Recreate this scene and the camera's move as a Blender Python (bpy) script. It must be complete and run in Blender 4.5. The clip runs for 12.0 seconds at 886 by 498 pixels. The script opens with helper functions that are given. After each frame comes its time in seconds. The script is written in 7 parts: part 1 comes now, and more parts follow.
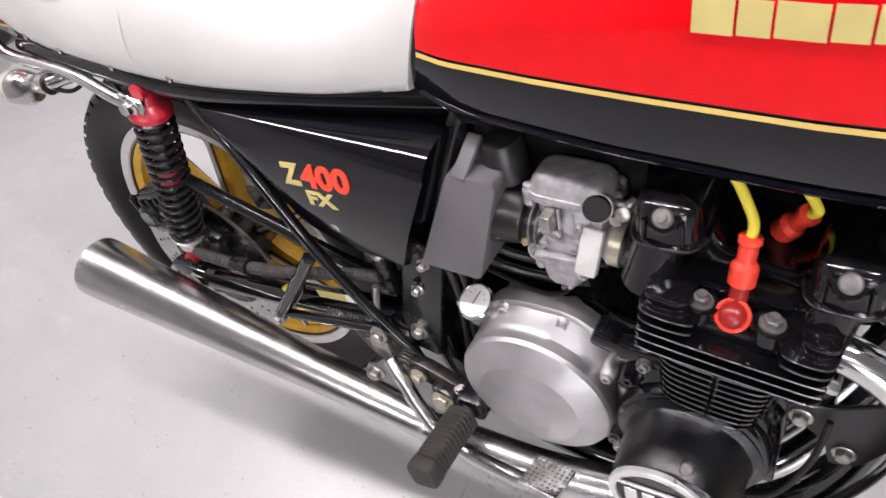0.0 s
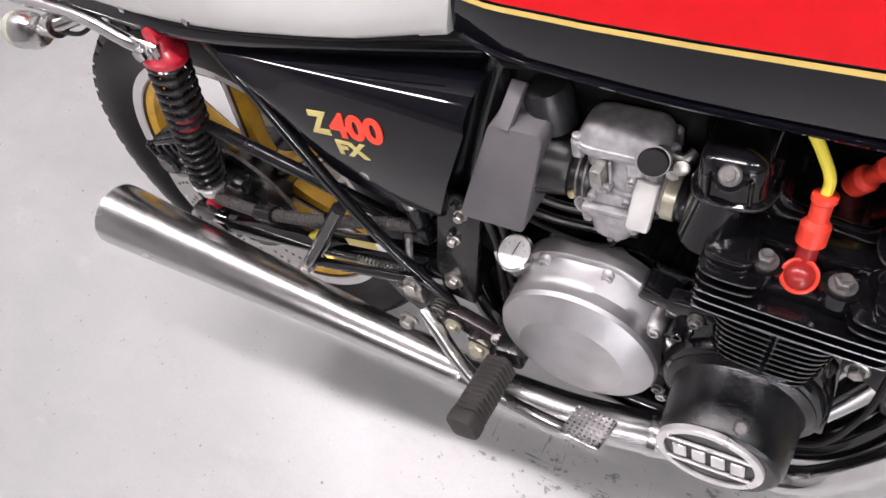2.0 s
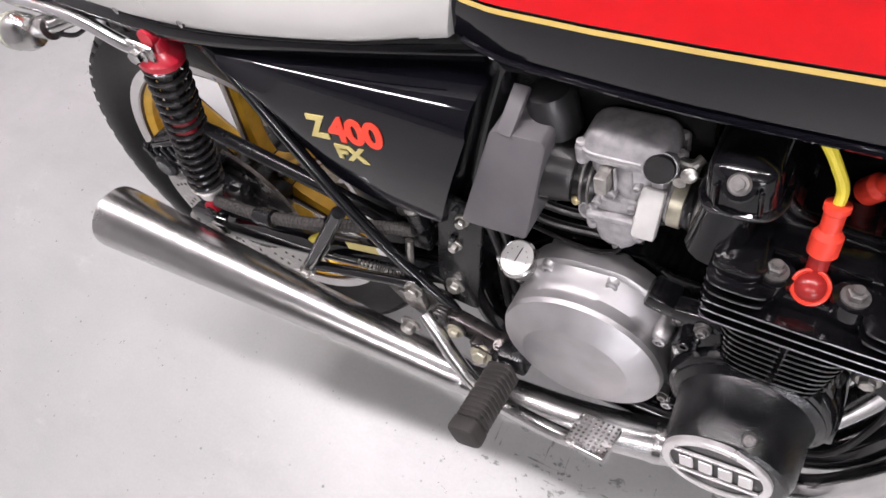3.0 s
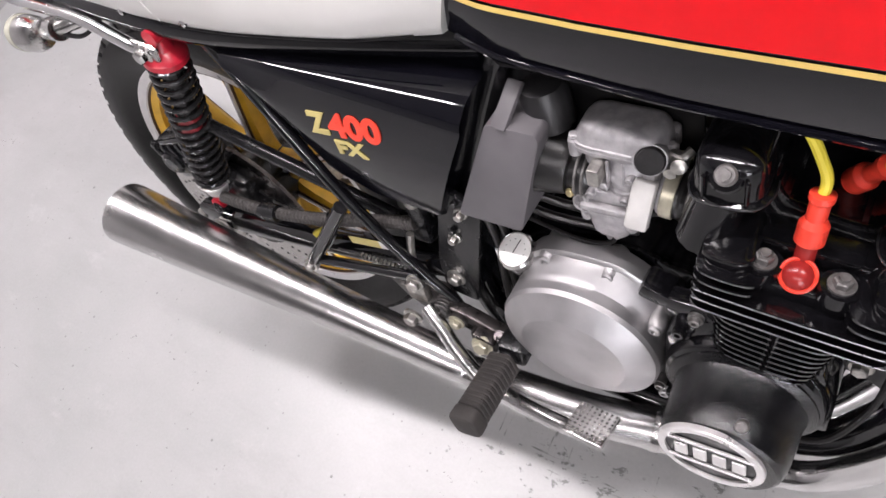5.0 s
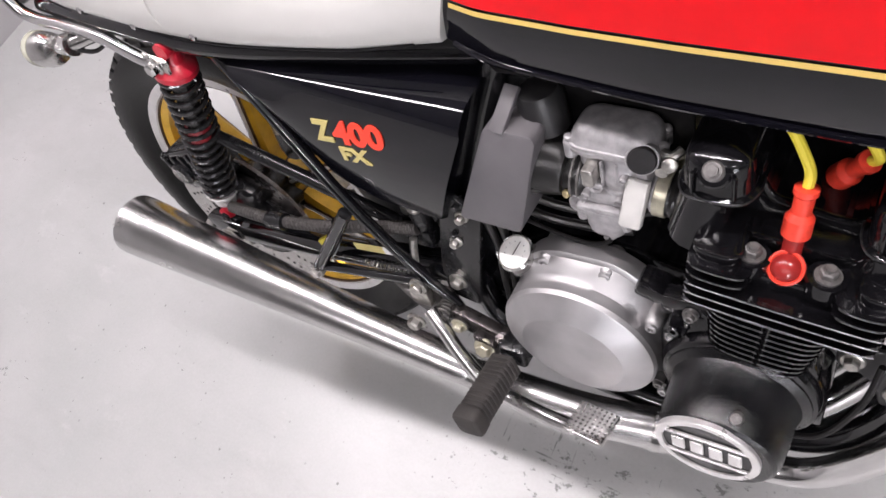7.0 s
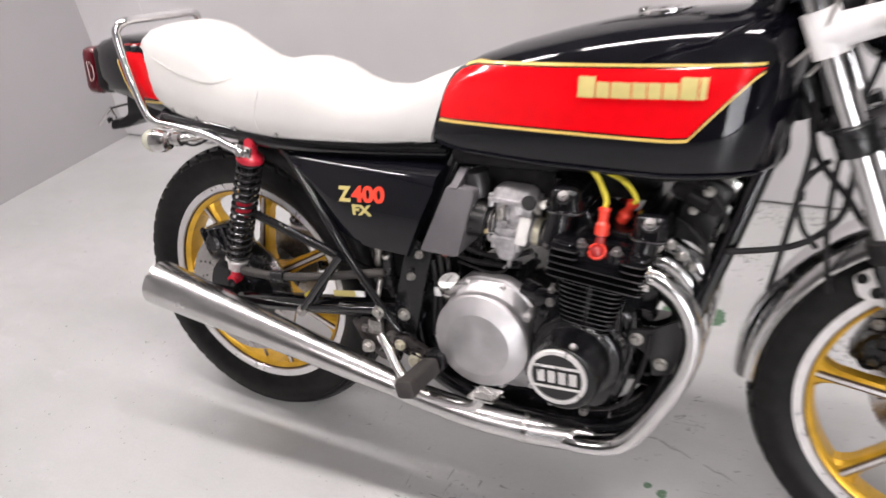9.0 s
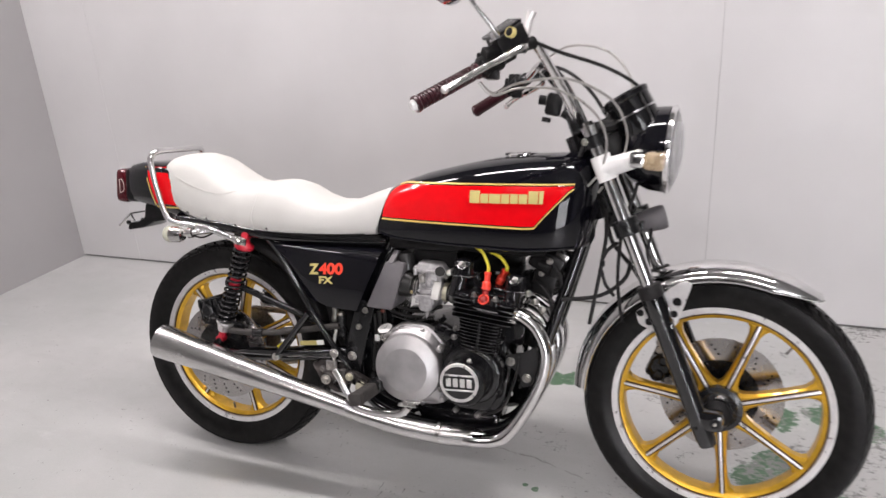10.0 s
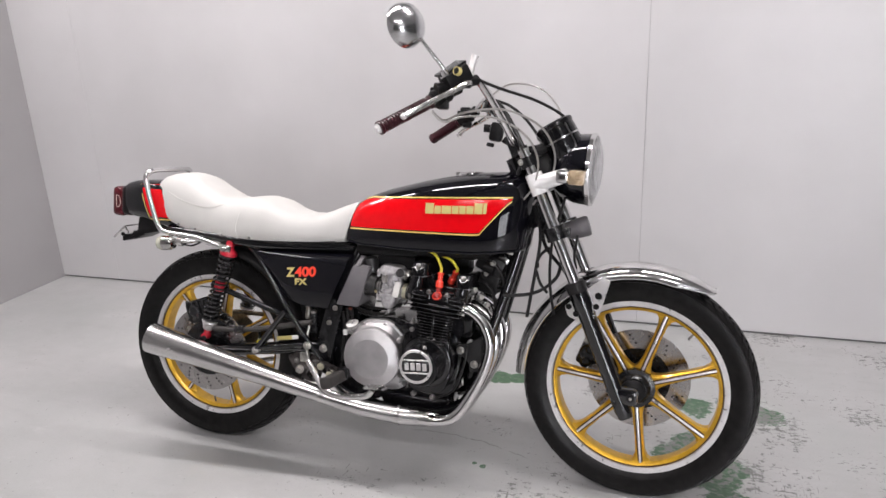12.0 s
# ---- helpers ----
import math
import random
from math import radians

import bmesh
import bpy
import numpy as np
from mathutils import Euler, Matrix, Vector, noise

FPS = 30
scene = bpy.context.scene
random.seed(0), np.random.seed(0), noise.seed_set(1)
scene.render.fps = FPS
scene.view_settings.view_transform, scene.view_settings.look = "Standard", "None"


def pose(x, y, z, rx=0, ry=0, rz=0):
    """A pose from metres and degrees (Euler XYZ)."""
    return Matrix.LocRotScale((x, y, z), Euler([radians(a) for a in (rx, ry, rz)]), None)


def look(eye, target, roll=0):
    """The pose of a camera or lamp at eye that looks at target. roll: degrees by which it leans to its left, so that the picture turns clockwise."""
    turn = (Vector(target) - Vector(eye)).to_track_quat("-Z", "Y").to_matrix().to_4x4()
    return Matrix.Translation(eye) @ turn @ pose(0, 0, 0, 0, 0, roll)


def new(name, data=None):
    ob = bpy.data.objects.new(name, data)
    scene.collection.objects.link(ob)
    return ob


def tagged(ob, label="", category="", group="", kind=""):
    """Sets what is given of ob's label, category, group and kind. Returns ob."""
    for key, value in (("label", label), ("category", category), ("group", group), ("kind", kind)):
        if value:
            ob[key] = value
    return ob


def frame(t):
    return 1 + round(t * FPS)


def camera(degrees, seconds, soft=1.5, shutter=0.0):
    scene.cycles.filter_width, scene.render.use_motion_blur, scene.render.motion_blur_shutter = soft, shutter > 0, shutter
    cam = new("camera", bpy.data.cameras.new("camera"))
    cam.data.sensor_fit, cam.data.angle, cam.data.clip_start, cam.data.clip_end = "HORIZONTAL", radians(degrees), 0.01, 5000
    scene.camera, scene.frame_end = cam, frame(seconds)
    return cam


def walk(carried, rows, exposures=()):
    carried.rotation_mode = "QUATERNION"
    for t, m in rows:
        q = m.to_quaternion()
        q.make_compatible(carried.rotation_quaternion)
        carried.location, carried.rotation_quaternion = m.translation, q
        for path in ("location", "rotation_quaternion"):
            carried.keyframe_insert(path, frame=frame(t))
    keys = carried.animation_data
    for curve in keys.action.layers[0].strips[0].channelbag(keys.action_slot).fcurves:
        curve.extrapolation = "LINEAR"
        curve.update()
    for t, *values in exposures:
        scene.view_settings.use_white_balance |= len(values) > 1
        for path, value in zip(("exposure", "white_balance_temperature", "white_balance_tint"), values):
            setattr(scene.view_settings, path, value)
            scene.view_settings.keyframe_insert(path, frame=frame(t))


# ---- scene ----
cam = camera(63.4, 12.0, shutter=0.4)
PATH = [
    (0, (0.393, -0.301, 1.122), (-0.598, 0.56, -0.387), -26.5),
    (0.5, (0.35, -0.271, 1.138), (-0.625, 0.508, -0.425), -30.6),
    (1, (0.345, -0.268, 1.127), (-0.621, 0.429, -0.479), -32.2),
    (1.5, (0.344, -0.273, 1.124), (-0.62, 0.399, -0.494), -32.5),
    (2, (0.342, -0.276, 1.126), (-0.613, 0.396, -0.498), -32.1),
    (2.5, (0.337, -0.269, 1.127), (-0.619, 0.394, -0.5), -32.5),
    (3, (0.333, -0.26, 1.12), (-0.624, 0.395, -0.51), -32.8),
    (5, (0.352, -0.259, 1.126), (-0.63, 0.366, -0.501), -34.9),
    (5.5, (0.342, -0.266, 1.127), (-0.646, 0.36, -0.495), -35.3),
    (6, (0.352, -0.277, 1.135), (-0.642, 0.357, -0.481), -35.4),
    (6.5, (0.367, -0.283, 1.135), (-0.633, 0.358, -0.474), -35.5),
    (7, (0.371, -0.279, 1.134), (-0.637, 0.383, -0.462), -34.7),
    (7.2, (0.367, -0.272, 1.13), (-0.642, 0.396, -0.461), -34.4),
    (8.8, (0.515, -0.769, 1.183), (-0.406, 0.59, 0.041), -10.6),
    (9, (0.583, -0.904, 1.217), (-0.28, 0.549, 0.148), -8.5),
    (9.5, (0.698, -1.197, 1.299), (-0.042, 0.44, 0.42), -4.8),
    (10, (0.801, -1.509, 1.338), (0.132, 0.234, 0.62), -3.6),
    (10.5, (0.926, -1.716, 1.351), (0.285, 0.064, 0.701), -3.2),
    (11, (0.969, -1.847, 1.362), (0.351, -0.048, 0.744), -2.8),
    (11.5, (0.95, -1.85, 1.353), (0.351, -0.045, 0.736), -2.6),
    (12, (0.929, -1.806, 1.352), (0.342, 0.003, 0.732), -2.4),
]
walk(cam, [(t, look(eye, target, roll)) for t, eye, target, roll in PATH],
     exposures=[(0.0, 0.42, 6500, 14), (7.2, 0.42, 6500, 14), (8.8, 0.50, 6600, 13), (9.1, 0.50, 6700, 12), (9.5, 0.30, 6700, 12), (9.7, 0.28, 6700, 12), (10.2, 0.22, 6600, 11), (10.7, 0.17, 6550, 11), (12.0, 0.16, 6550, 11)])

# ---- world and lamps ----
WALL_Y, WALL_X, ROOM_R, ROOM_F, ROOM_H = 1.27, -2.38, 6.6, -6.0, 2.9
world = bpy.data.worlds.new("world")
scene.world = world
world.use_nodes = True
world.node_tree.nodes["Background"].inputs[0].default_value = (0.9, 0.93, 1.0, 1)
world.node_tree.nodes["Background"].inputs[1].default_value = 1.2
TUBE_WATTS = 25.5
WINDOW = (2.5, 5.2, 0.06, 2.3)  # x from, x to, z from, z to, in the south wall
WINDOW_WATTS = 125.0
TUBES = [(-1.75, 0.05), (-0.3, 0.05), (1.3, 0.05), (-0.1, -2.7), (1.6, -2.7)]

# ---- node materials ----


def mat(name, color, rough=0.5, metal=0.0, var=0.12, scale=40.0, bump=0.0, coat=0.0, rvar=0.1, color2=None, fine=600.0, spec=0.5):
    m = bpy.data.materials.new(name)
    m.use_nodes = True
    nt = m.node_tree
    b = nt.nodes["Principled BSDF"]
    co = nt.nodes.new("ShaderNodeTexCoord")
    n1 = nt.nodes.new("ShaderNodeTexNoise")
    n1.inputs["Scale"].default_value, n1.inputs["Detail"].default_value = scale, 6
    n2 = nt.nodes.new("ShaderNodeTexNoise")
    n2.inputs["Scale"].default_value, n2.inputs["Detail"].default_value = fine, 3
    nt.links.new(co.outputs["Object"], n1.inputs["Vector"])
    nt.links.new(co.outputs["Object"], n2.inputs["Vector"])
    ramp = nt.nodes.new("ShaderNodeValToRGB")
    lo = color2 or tuple(c * (1 - var) for c in color)
    hi = color if color2 else tuple(min(1, c * (1 + var)) for c in color)
    ramp.color_ramp.elements[0].position, ramp.color_ramp.elements[1].position = 0.35, 0.65
    ramp.color_ramp.elements[0].color, ramp.color_ramp.elements[1].color = (*lo, 1), (*hi, 1)
    nt.links.new(n1.outputs["Fac"], ramp.inputs["Fac"])
    nt.links.new(ramp.outputs["Color"], b.inputs["Base Color"])
    rr = nt.nodes.new("ShaderNodeMapRange")
    rr.inputs["From Min"].default_value, rr.inputs["From Max"].default_value = 0.3, 0.7
    rr.inputs["To Min"].default_value, rr.inputs["To Max"].default_value = max(0.02, rough * (1 - rvar)), min(1, rough * (1 + rvar))
    nt.links.new(n1.outputs["Fac"], rr.inputs["Value"])
    nt.links.new(rr.outputs["Result"], b.inputs["Roughness"])
    b.inputs["Metallic"].default_value = metal
    b.inputs["Coat Weight"].default_value, b.inputs["Coat Roughness"].default_value = coat, 0.04
    b.inputs["Specular IOR Level"].default_value = spec
    if bump:
        bp = nt.nodes.new("ShaderNodeBump")
        bp.inputs["Strength"].default_value, bp.inputs["Distance"].default_value = bump, 0.001
        nt.links.new(n2.outputs["Fac"], bp.inputs["Height"])
        nt.links.new(bp.outputs["Normal"], b.inputs["Normal"])
    return m


def glassy(name, color, rough=0.05, alpha=0.6):
    m = mat(name, color, rough, var=0.04)
    m.node_tree.nodes["Principled BSDF"].inputs["Transmission Weight"].default_value = alpha
    return m


BLACK_PAINT = mat("black gloss paint", (0.0034, 0.0033, 0.0054), 0.05, var=0.1, rvar=0.3, spec=0.5)
RED_PAINT = mat("red gloss paint", (0.70, 0.003, 0.007), 0.10, var=0.04, spec=0.45)
GOLD_LINE = mat("gold pinstripe", (0.72, 0.50, 0.13), 0.35, coat=0.6, var=0.05)
GOLD_LETTER = mat("gold lettering", (0.62, 0.52, 0.20), 0.35, metal=0.2, var=0.05)
RED_LETTER = mat("orange red lettering", (0.85, 0.06, 0.03), 0.4, var=0.05)
VINYL = mat("white vinyl", (0.57, 0.56, 0.535), 0.5, var=0.05, scale=7, bump=0.12, fine=900, spec=0.35)
CHROME = mat("chrome", (0.70, 0.69, 0.69), 0.12, metal=1.0, var=0.06, scale=25, rvar=0.5)
WORN_CHROME = mat("worn chrome", (0.60, 0.59, 0.58), 0.2, metal=1.0, var=0.12, scale=60, rvar=0.5, bump=0.05)
STEEL = mat("zinc plated steel", (0.45, 0.435, 0.41), 0.36, metal=1.0, var=0.25, scale=140, bump=0.1)
DULL_STEEL = mat("dull grey steel", (0.22, 0.21, 0.205), 0.5, metal=0.8, var=0.25, scale=140, bump=0.1)
CAST_ALU = mat("bead blasted aluminium", (0.47, 0.46, 0.465), 0.45, metal=0.85, var=0.08, scale=30, bump=0.15, fine=1800)
POLISHED = mat("polished aluminium", (0.78, 0.76, 0.755), 0.36, metal=0.7, var=0.06, scale=50, rvar=0.3)
CARB_ALU = mat("cast carburettor metal", (0.40, 0.388, 0.395), 0.46, metal=0.45, var=0.2, scale=90, bump=0.25, fine=1500)
ENGINE_BLACK = mat("black engine paint", (0.005, 0.0048, 0.0058), 0.11, var=0.3, scale=60, bump=0.07, fine=240, rvar=0.3, spec=0.5)
WRINKLE_BLACK = mat("black wrinkle paint", (0.004, 0.004, 0.0048), 0.08, var=0.3, scale=60, bump=0.5, fine=560, rvar=0.2, spec=0.6)
SATIN_BLACK = mat("satin black metal", (0.007, 0.007, 0.008), 0.26, var=0.3, scale=50, bump=0.10, spec=0.5)
FRAME_BLACK = mat("black enamel", (0.004, 0.004, 0.005), 0.08, var=0.3, scale=50, spec=0.85)
SPRING_BLACK = mat("polished black spring steel", (0.055, 0.053, 0.055), 0.14, metal=0.7, var=0.2, scale=60)
HANGER_STEEL = mat("dark oily steel", (0.07, 0.063, 0.062), 0.28, metal=0.85, var=0.5, scale=45, bump=0.15)
FIN_EDGE = mat("bare fin edge", (0.10, 0.10, 0.104), 0.3, metal=0.9, var=0.3, scale=200)
RUBBER = mat("black rubber", (0.012, 0.011, 0.0115), 0.5, var=0.3, scale=70, bump=0.3, spec=0.25)
GLOSS_RUBBER = mat("shiny black rubber", (0.010, 0.0095, 0.0095), 0.3, var=0.3, scale=70, bump=0.15, spec=0.5)
TYRE_RUBBER = mat("tyre rubber", (0.0075, 0.007, 0.007), 0.32, var=0.35, scale=45, bump=0.25, fine=900, spec=0.18)
PLASTIC_GREY = mat("grey plastic", (0.115, 0.108, 0.114), 0.5, var=0.08, scale=30, bump=0.1)
DARK_PLASTIC = mat("dark grey plastic", (0.016, 0.0155, 0.0165), 0.38, var=0.12, scale=30, bump=0.1)
PLASTIC_BLACK = mat("black plastic", (0.009, 0.0085, 0.009), 0.36, var=0.25, scale=60, bump=0.1, spec=0.18)
GOLD_WHEEL = mat("gold wheel paint", (0.66, 0.38, 0.030), 0.32, metal=0.6, var=0.15, scale=30, coat=0.3, bump=0.05)
DULL_ORANGE = mat("faded orange plastic", (0.22, 0.05, 0.035), 0.5, var=0.15)
ORANGE_RUBBER = mat("orange red silicone rubber", (0.80, 0.055, 0.03), 0.42, var=0.12, scale=120)
CLEAR_RED = mat("dark translucent red plastic", (0.30, 0.02, 0.018), 0.25, var=0.1)
YELLOW_LEAD = mat("yellow silicone lead", (0.82, 0.68, 0.06), 0.45, var=0.05)
RED_ANODISED = mat("red painted shock cap", (0.48, 0.012, 0.03), 0.35, var=0.15, coat=0.4)
GRIP_RED = mat("dark maroon rubber", (0.030, 0.0022, 0.006), 0.35, var=0.2, scale=80, bump=0.2)
PALE_PLASTIC = mat("aged pale plastic", (0.50, 0.49, 0.47), 0.45, var=0.1)
WHITE_PLASTIC = mat("white plastic", (0.78, 0.77, 0.76), 0.4, var=0.04)
BRAKE_STEEL = mat("brushed brake disc steel", (0.46, 0.44, 0.43), 0.24, metal=1.0, var=0.06, scale=25, rvar=0.4)
GROOVE = mat("dark brown edge line", (0.055, 0.022, 0.006), 0.5, var=0.2)
AMBER = glassy("pale amber lens", (0.88, 0.70, 0.48), 0.12, 0.7)
RED_LENS = glassy("red tail lamp lens", (0.10, 0.004, 0.010), 0.15, 0.3)
MUFFLER_CHROME = mat("scuffed chrome", (0.63, 0.62, 0.615), 0.25, metal=1.0, var=0.06, scale=18, rvar=0.10, bump=0.04)
PEG_RUBBER = mat("dusty black rubber", (0.032, 0.028, 0.026), 0.65, var=0.25, scale=60, bump=0.2)
CLEAR_LENS = glassy("clear glass", (0.92, 0.92, 0.93), 0.06, 0.9)
PALE_LENS = glassy("pale smoked lens", (0.80, 0.80, 0.66), 0.12, 0.5)
GAUGE_WHITE = mat("white dial", (0.80, 0.79, 0.77), 0.45, var=0.04, scale=90, spec=0.25)
PALE_STEEL = mat("pale passivated steel", (0.52, 0.49, 0.38), 0.35, metal=0.6, var=0.12, scale=120)
BRASS = mat("yellow passivated steel", (0.60, 0.50, 0.28), 0.35, metal=0.8, var=0.2, scale=120)
MIRROR_BACK = mat("chrome mirror shell", (0.58, 0.58, 0.59), 0.2, metal=1.0, var=0.04)

# ---- mesh tools ----


def finish(bm, sharp=0.55):
    bmesh.ops.recalc_face_normals(bm, faces=bm.faces[:])
    for f in bm.faces:
        f.smooth = True
    for e in bm.edges:
        if len(e.link_faces) == 2 and e.calc_face_angle(0) > sharp:
            e.smooth = False
    return bm


def part(name, bm, material, parent, label="", xf=None, sharp=0.55):
    if xf is not None:
        bm.transform(xf)
    finish(bm, sharp)
    me = bpy.data.meshes.new(name)
    bm.to_mesh(me)
    bm.free()
    for mm in (material if isinstance(material, (list, tuple)) else [material]):
        me.materials.append(mm)
    ob = new(name, me)
    while parent is not None and parent.parent and parent.parent.parent:
        parent = parent.parent
    if parent is not None:
        ob.parent = parent
    return tagged(ob, label)


def merge(*bms):
    out = bmesh.new()
    for b in bms:
        me = bpy.data.meshes.new("tmp")
        b.to_mesh(me)
        b.free()
        out.from_mesh(me)
        bpy.data.meshes.remove(me)
    return out


def ring_loft(rings, closed=False, caps=True):
    bm = bmesh.new()
    vs = [[bm.verts.new(p) for p in r] for r in rings]
    n = len(vs[0])
    m = len(vs)
    for i in range(m if closed else m - 1):
        a, b = vs[i], vs[(i + 1) % m]
        for j in range(n):
            bm.faces.new((a[j], a[(j + 1) % n], b[(j + 1) % n], b[j]))
    if caps and not closed:
        bm.faces.new(vs[0][::-1])
        bm.faces.new(vs[-1])
    return bm


def spline(pts, n):
    """Catmull-Rom points through pts."""
    P = [Vector(p) for p in pts]
    if len(P) < 3:
        return [P[0].lerp(P[-1], i / n) for i in range(n + 1)]
    out = []
    segs = len(P) - 1
    per = max(1, n // segs)
    for i in range(segs):
        p0, p1, p2, p3 = P[max(i - 1, 0)], P[i], P[i + 1], P[min(i + 2, segs)]
        for k in range(per):
            t = k / per
            out.append(0.5 * (2 * p1 + (p2 - p0) * t + (2 * p0 - 5 * p1 + 4 * p2 - p3) * t * t + (3 * p1 - p0 - 3 * p2 + p3) * t ** 3))
    out.append(P[-1])
    return out


def tube(pts, r, seg=12, n=24, smooth=True, flat=1.0):
    """A round bar along pts; r is a number or a list of radii, spread evenly along it."""
    path = spline(pts, n) if smooth else [Vector(p) for p in pts]
    rings = []
    up = None
    for i, p in enumerate(path):
        d = (path[min(i + 1, len(path) - 1)] - path[max(i - 1, 0)]).normalized()
        if up is None:
            up = d.orthogonal().normalized()
        up = (up - d * up.dot(d)).normalized()
        side = d.cross(up)
        s = i / (len(path) - 1)
        if isinstance(r, (list, tuple)):
            k = s * (len(r) - 1)
            a = min(int(k), len(r) - 2)
            rad = r[a] + (r[a + 1] - r[a]) * (k - a)
        else:
            rad = r
        rings.append([p + rad * (math.cos(2 * math.pi * j / seg) * up + flat * math.sin(2 * math.pi * j / seg) * side) for j in range(seg)])
    return ring_loft(rings)


def frame_of(axis):
    a = Vector(axis).normalized()
    u = Vector((0, 0, 1)) if abs(a.z) < 0.9 else Vector((1, 0, 0))
    u = (u - a * u.dot(a)).normalized()
    return a, u, a.cross(u)


def lathe(profile, origin, axis=(0, -1, 0), seg=32, closed=False):
    """Turns (radius, height) pairs round an axis."""
    o = Vector(origin)
    a, u, v = frame_of(axis)
    rings = [[o + a * h + r * (math.cos(2 * math.pi * j / seg) * u + math.sin(2 * math.pi * j / seg) * v) for j in range(seg)] for r, h in profile]
    return ring_loft(rings, closed=closed)


def prism(poly, y0, y1, bevel=0.0, segs=2, lean=0.0):
    """An (x, z) outline, as a slab from y0 to y1 with rounded edges; lean slants y with height."""
    bm = bmesh.new()
    vs = [bm.verts.new((x, y0, z)) for x, z in poly]
    f = bm.faces.new(vs)
    g = bmesh.ops.extrude_face_region(bm, geom=[f])
    bmesh.ops.translate(bm, verts=[v for v in g["geom"] if isinstance(v, bmesh.types.BMVert)], vec=(0, y1 - y0, 0))
    if lean:
        z0 = sum(z for _, z in poly) / len(poly)
        for v in bm.verts:
            v.co.y += (v.co.z - z0) * lean
    bmesh.ops.recalc_face_normals(bm, faces=bm.faces[:])
    if bevel:
        bmesh.ops.bevel(bm, geom=bm.edges[:], offset=bevel, segments=segs, affect="EDGES", profile=0.5)
    return bm


def box(center, size, bevel=0.0, rot=None, segs=2):
    bm = bmesh.new()
    bmesh.ops.create_cube(bm, size=1)
    bm.transform(Matrix.Diagonal((*size, 1)))
    if bevel:
        bmesh.ops.bevel(bm, geom=bm.edges[:], offset=bevel, segments=segs, affect="EDGES", profile=0.5)
    m = Matrix.Translation(center)
    if rot:
        m = m @ pose(0, 0, 0, *rot)
    bm.transform(m)
    return bm


def rounded(poly, r, n=5):
    """Rounds the corners of a 2D outline."""
    out = []
    k = len(poly)
    for i in range(k):
        p, a, b = Vector(poly[i]), Vector(poly[i - 1]), Vector(poly[(i + 1) % k])
        da, db = (a - p), (b - p)
        rr = min(r, da.length * 0.45, db.length * 0.45)
        s, e = p + da.normalized() * rr, p + db.normalized() * rr
        for j in range(n + 1):
            t = j / n
            out.append(tuple((1 - t) ** 2 * s + 2 * t * (1 - t) * p + t * t * e))
    return out


def hexbolt(c, axis=(0, -1, 0), r=0.007, h=0.006, washer=True):
    prof = [(r, 0), (r, h * 0.8), (r * 0.82, h)]
    b = lathe(prof, c, axis, 6)
    if washer:
        b = merge(b, lathe([(r * 1.45, -0.002), (r * 1.45, 0.001), (r * 1.3, 0.0018)], c, axis, 16))
    return b


def capbolt(c, axis=(0, -1, 0), r=0.006, h=0.006):
    a = Vector(axis).normalized()
    return merge(lathe([(r, 0), (r, h * 0.85), (r * 0.85, h), (r * 0.5, h), (r * 0.5, h * 0.4)], c, axis, 14))


def interp(table, x):
    xs = [t[0] for t in table]
    return float(np.interp(x, xs, [t[1] for t in table]))


# ---- the room ----
def wall_mat(name, color, scale):
    m = mat(name, color, 0.42, var=0.05, scale=scale, bump=0.10, fine=60, rvar=0.2)
    return m


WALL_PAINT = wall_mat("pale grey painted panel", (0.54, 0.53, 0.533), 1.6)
# for the unseen south and east walls: dark, so gloss black reflects little
UNSEEN_DARK = wall_mat("dark unseen wall", (0.075, 0.074, 0.073), 1.2)
# west wall's grey is lowered so it reads dimmer than the north wall
SIDE_DIMMED = wall_mat("dimmed grey wall paint", (0.36, 0.35, 0.352), 1.4)
# unseen ceiling, greyed to weaken its reflection in the bike's black parts
CEIL_PAINT = wall_mat("mid grey ceiling paint", (0.29, 0.29, 0.287), 2.0)


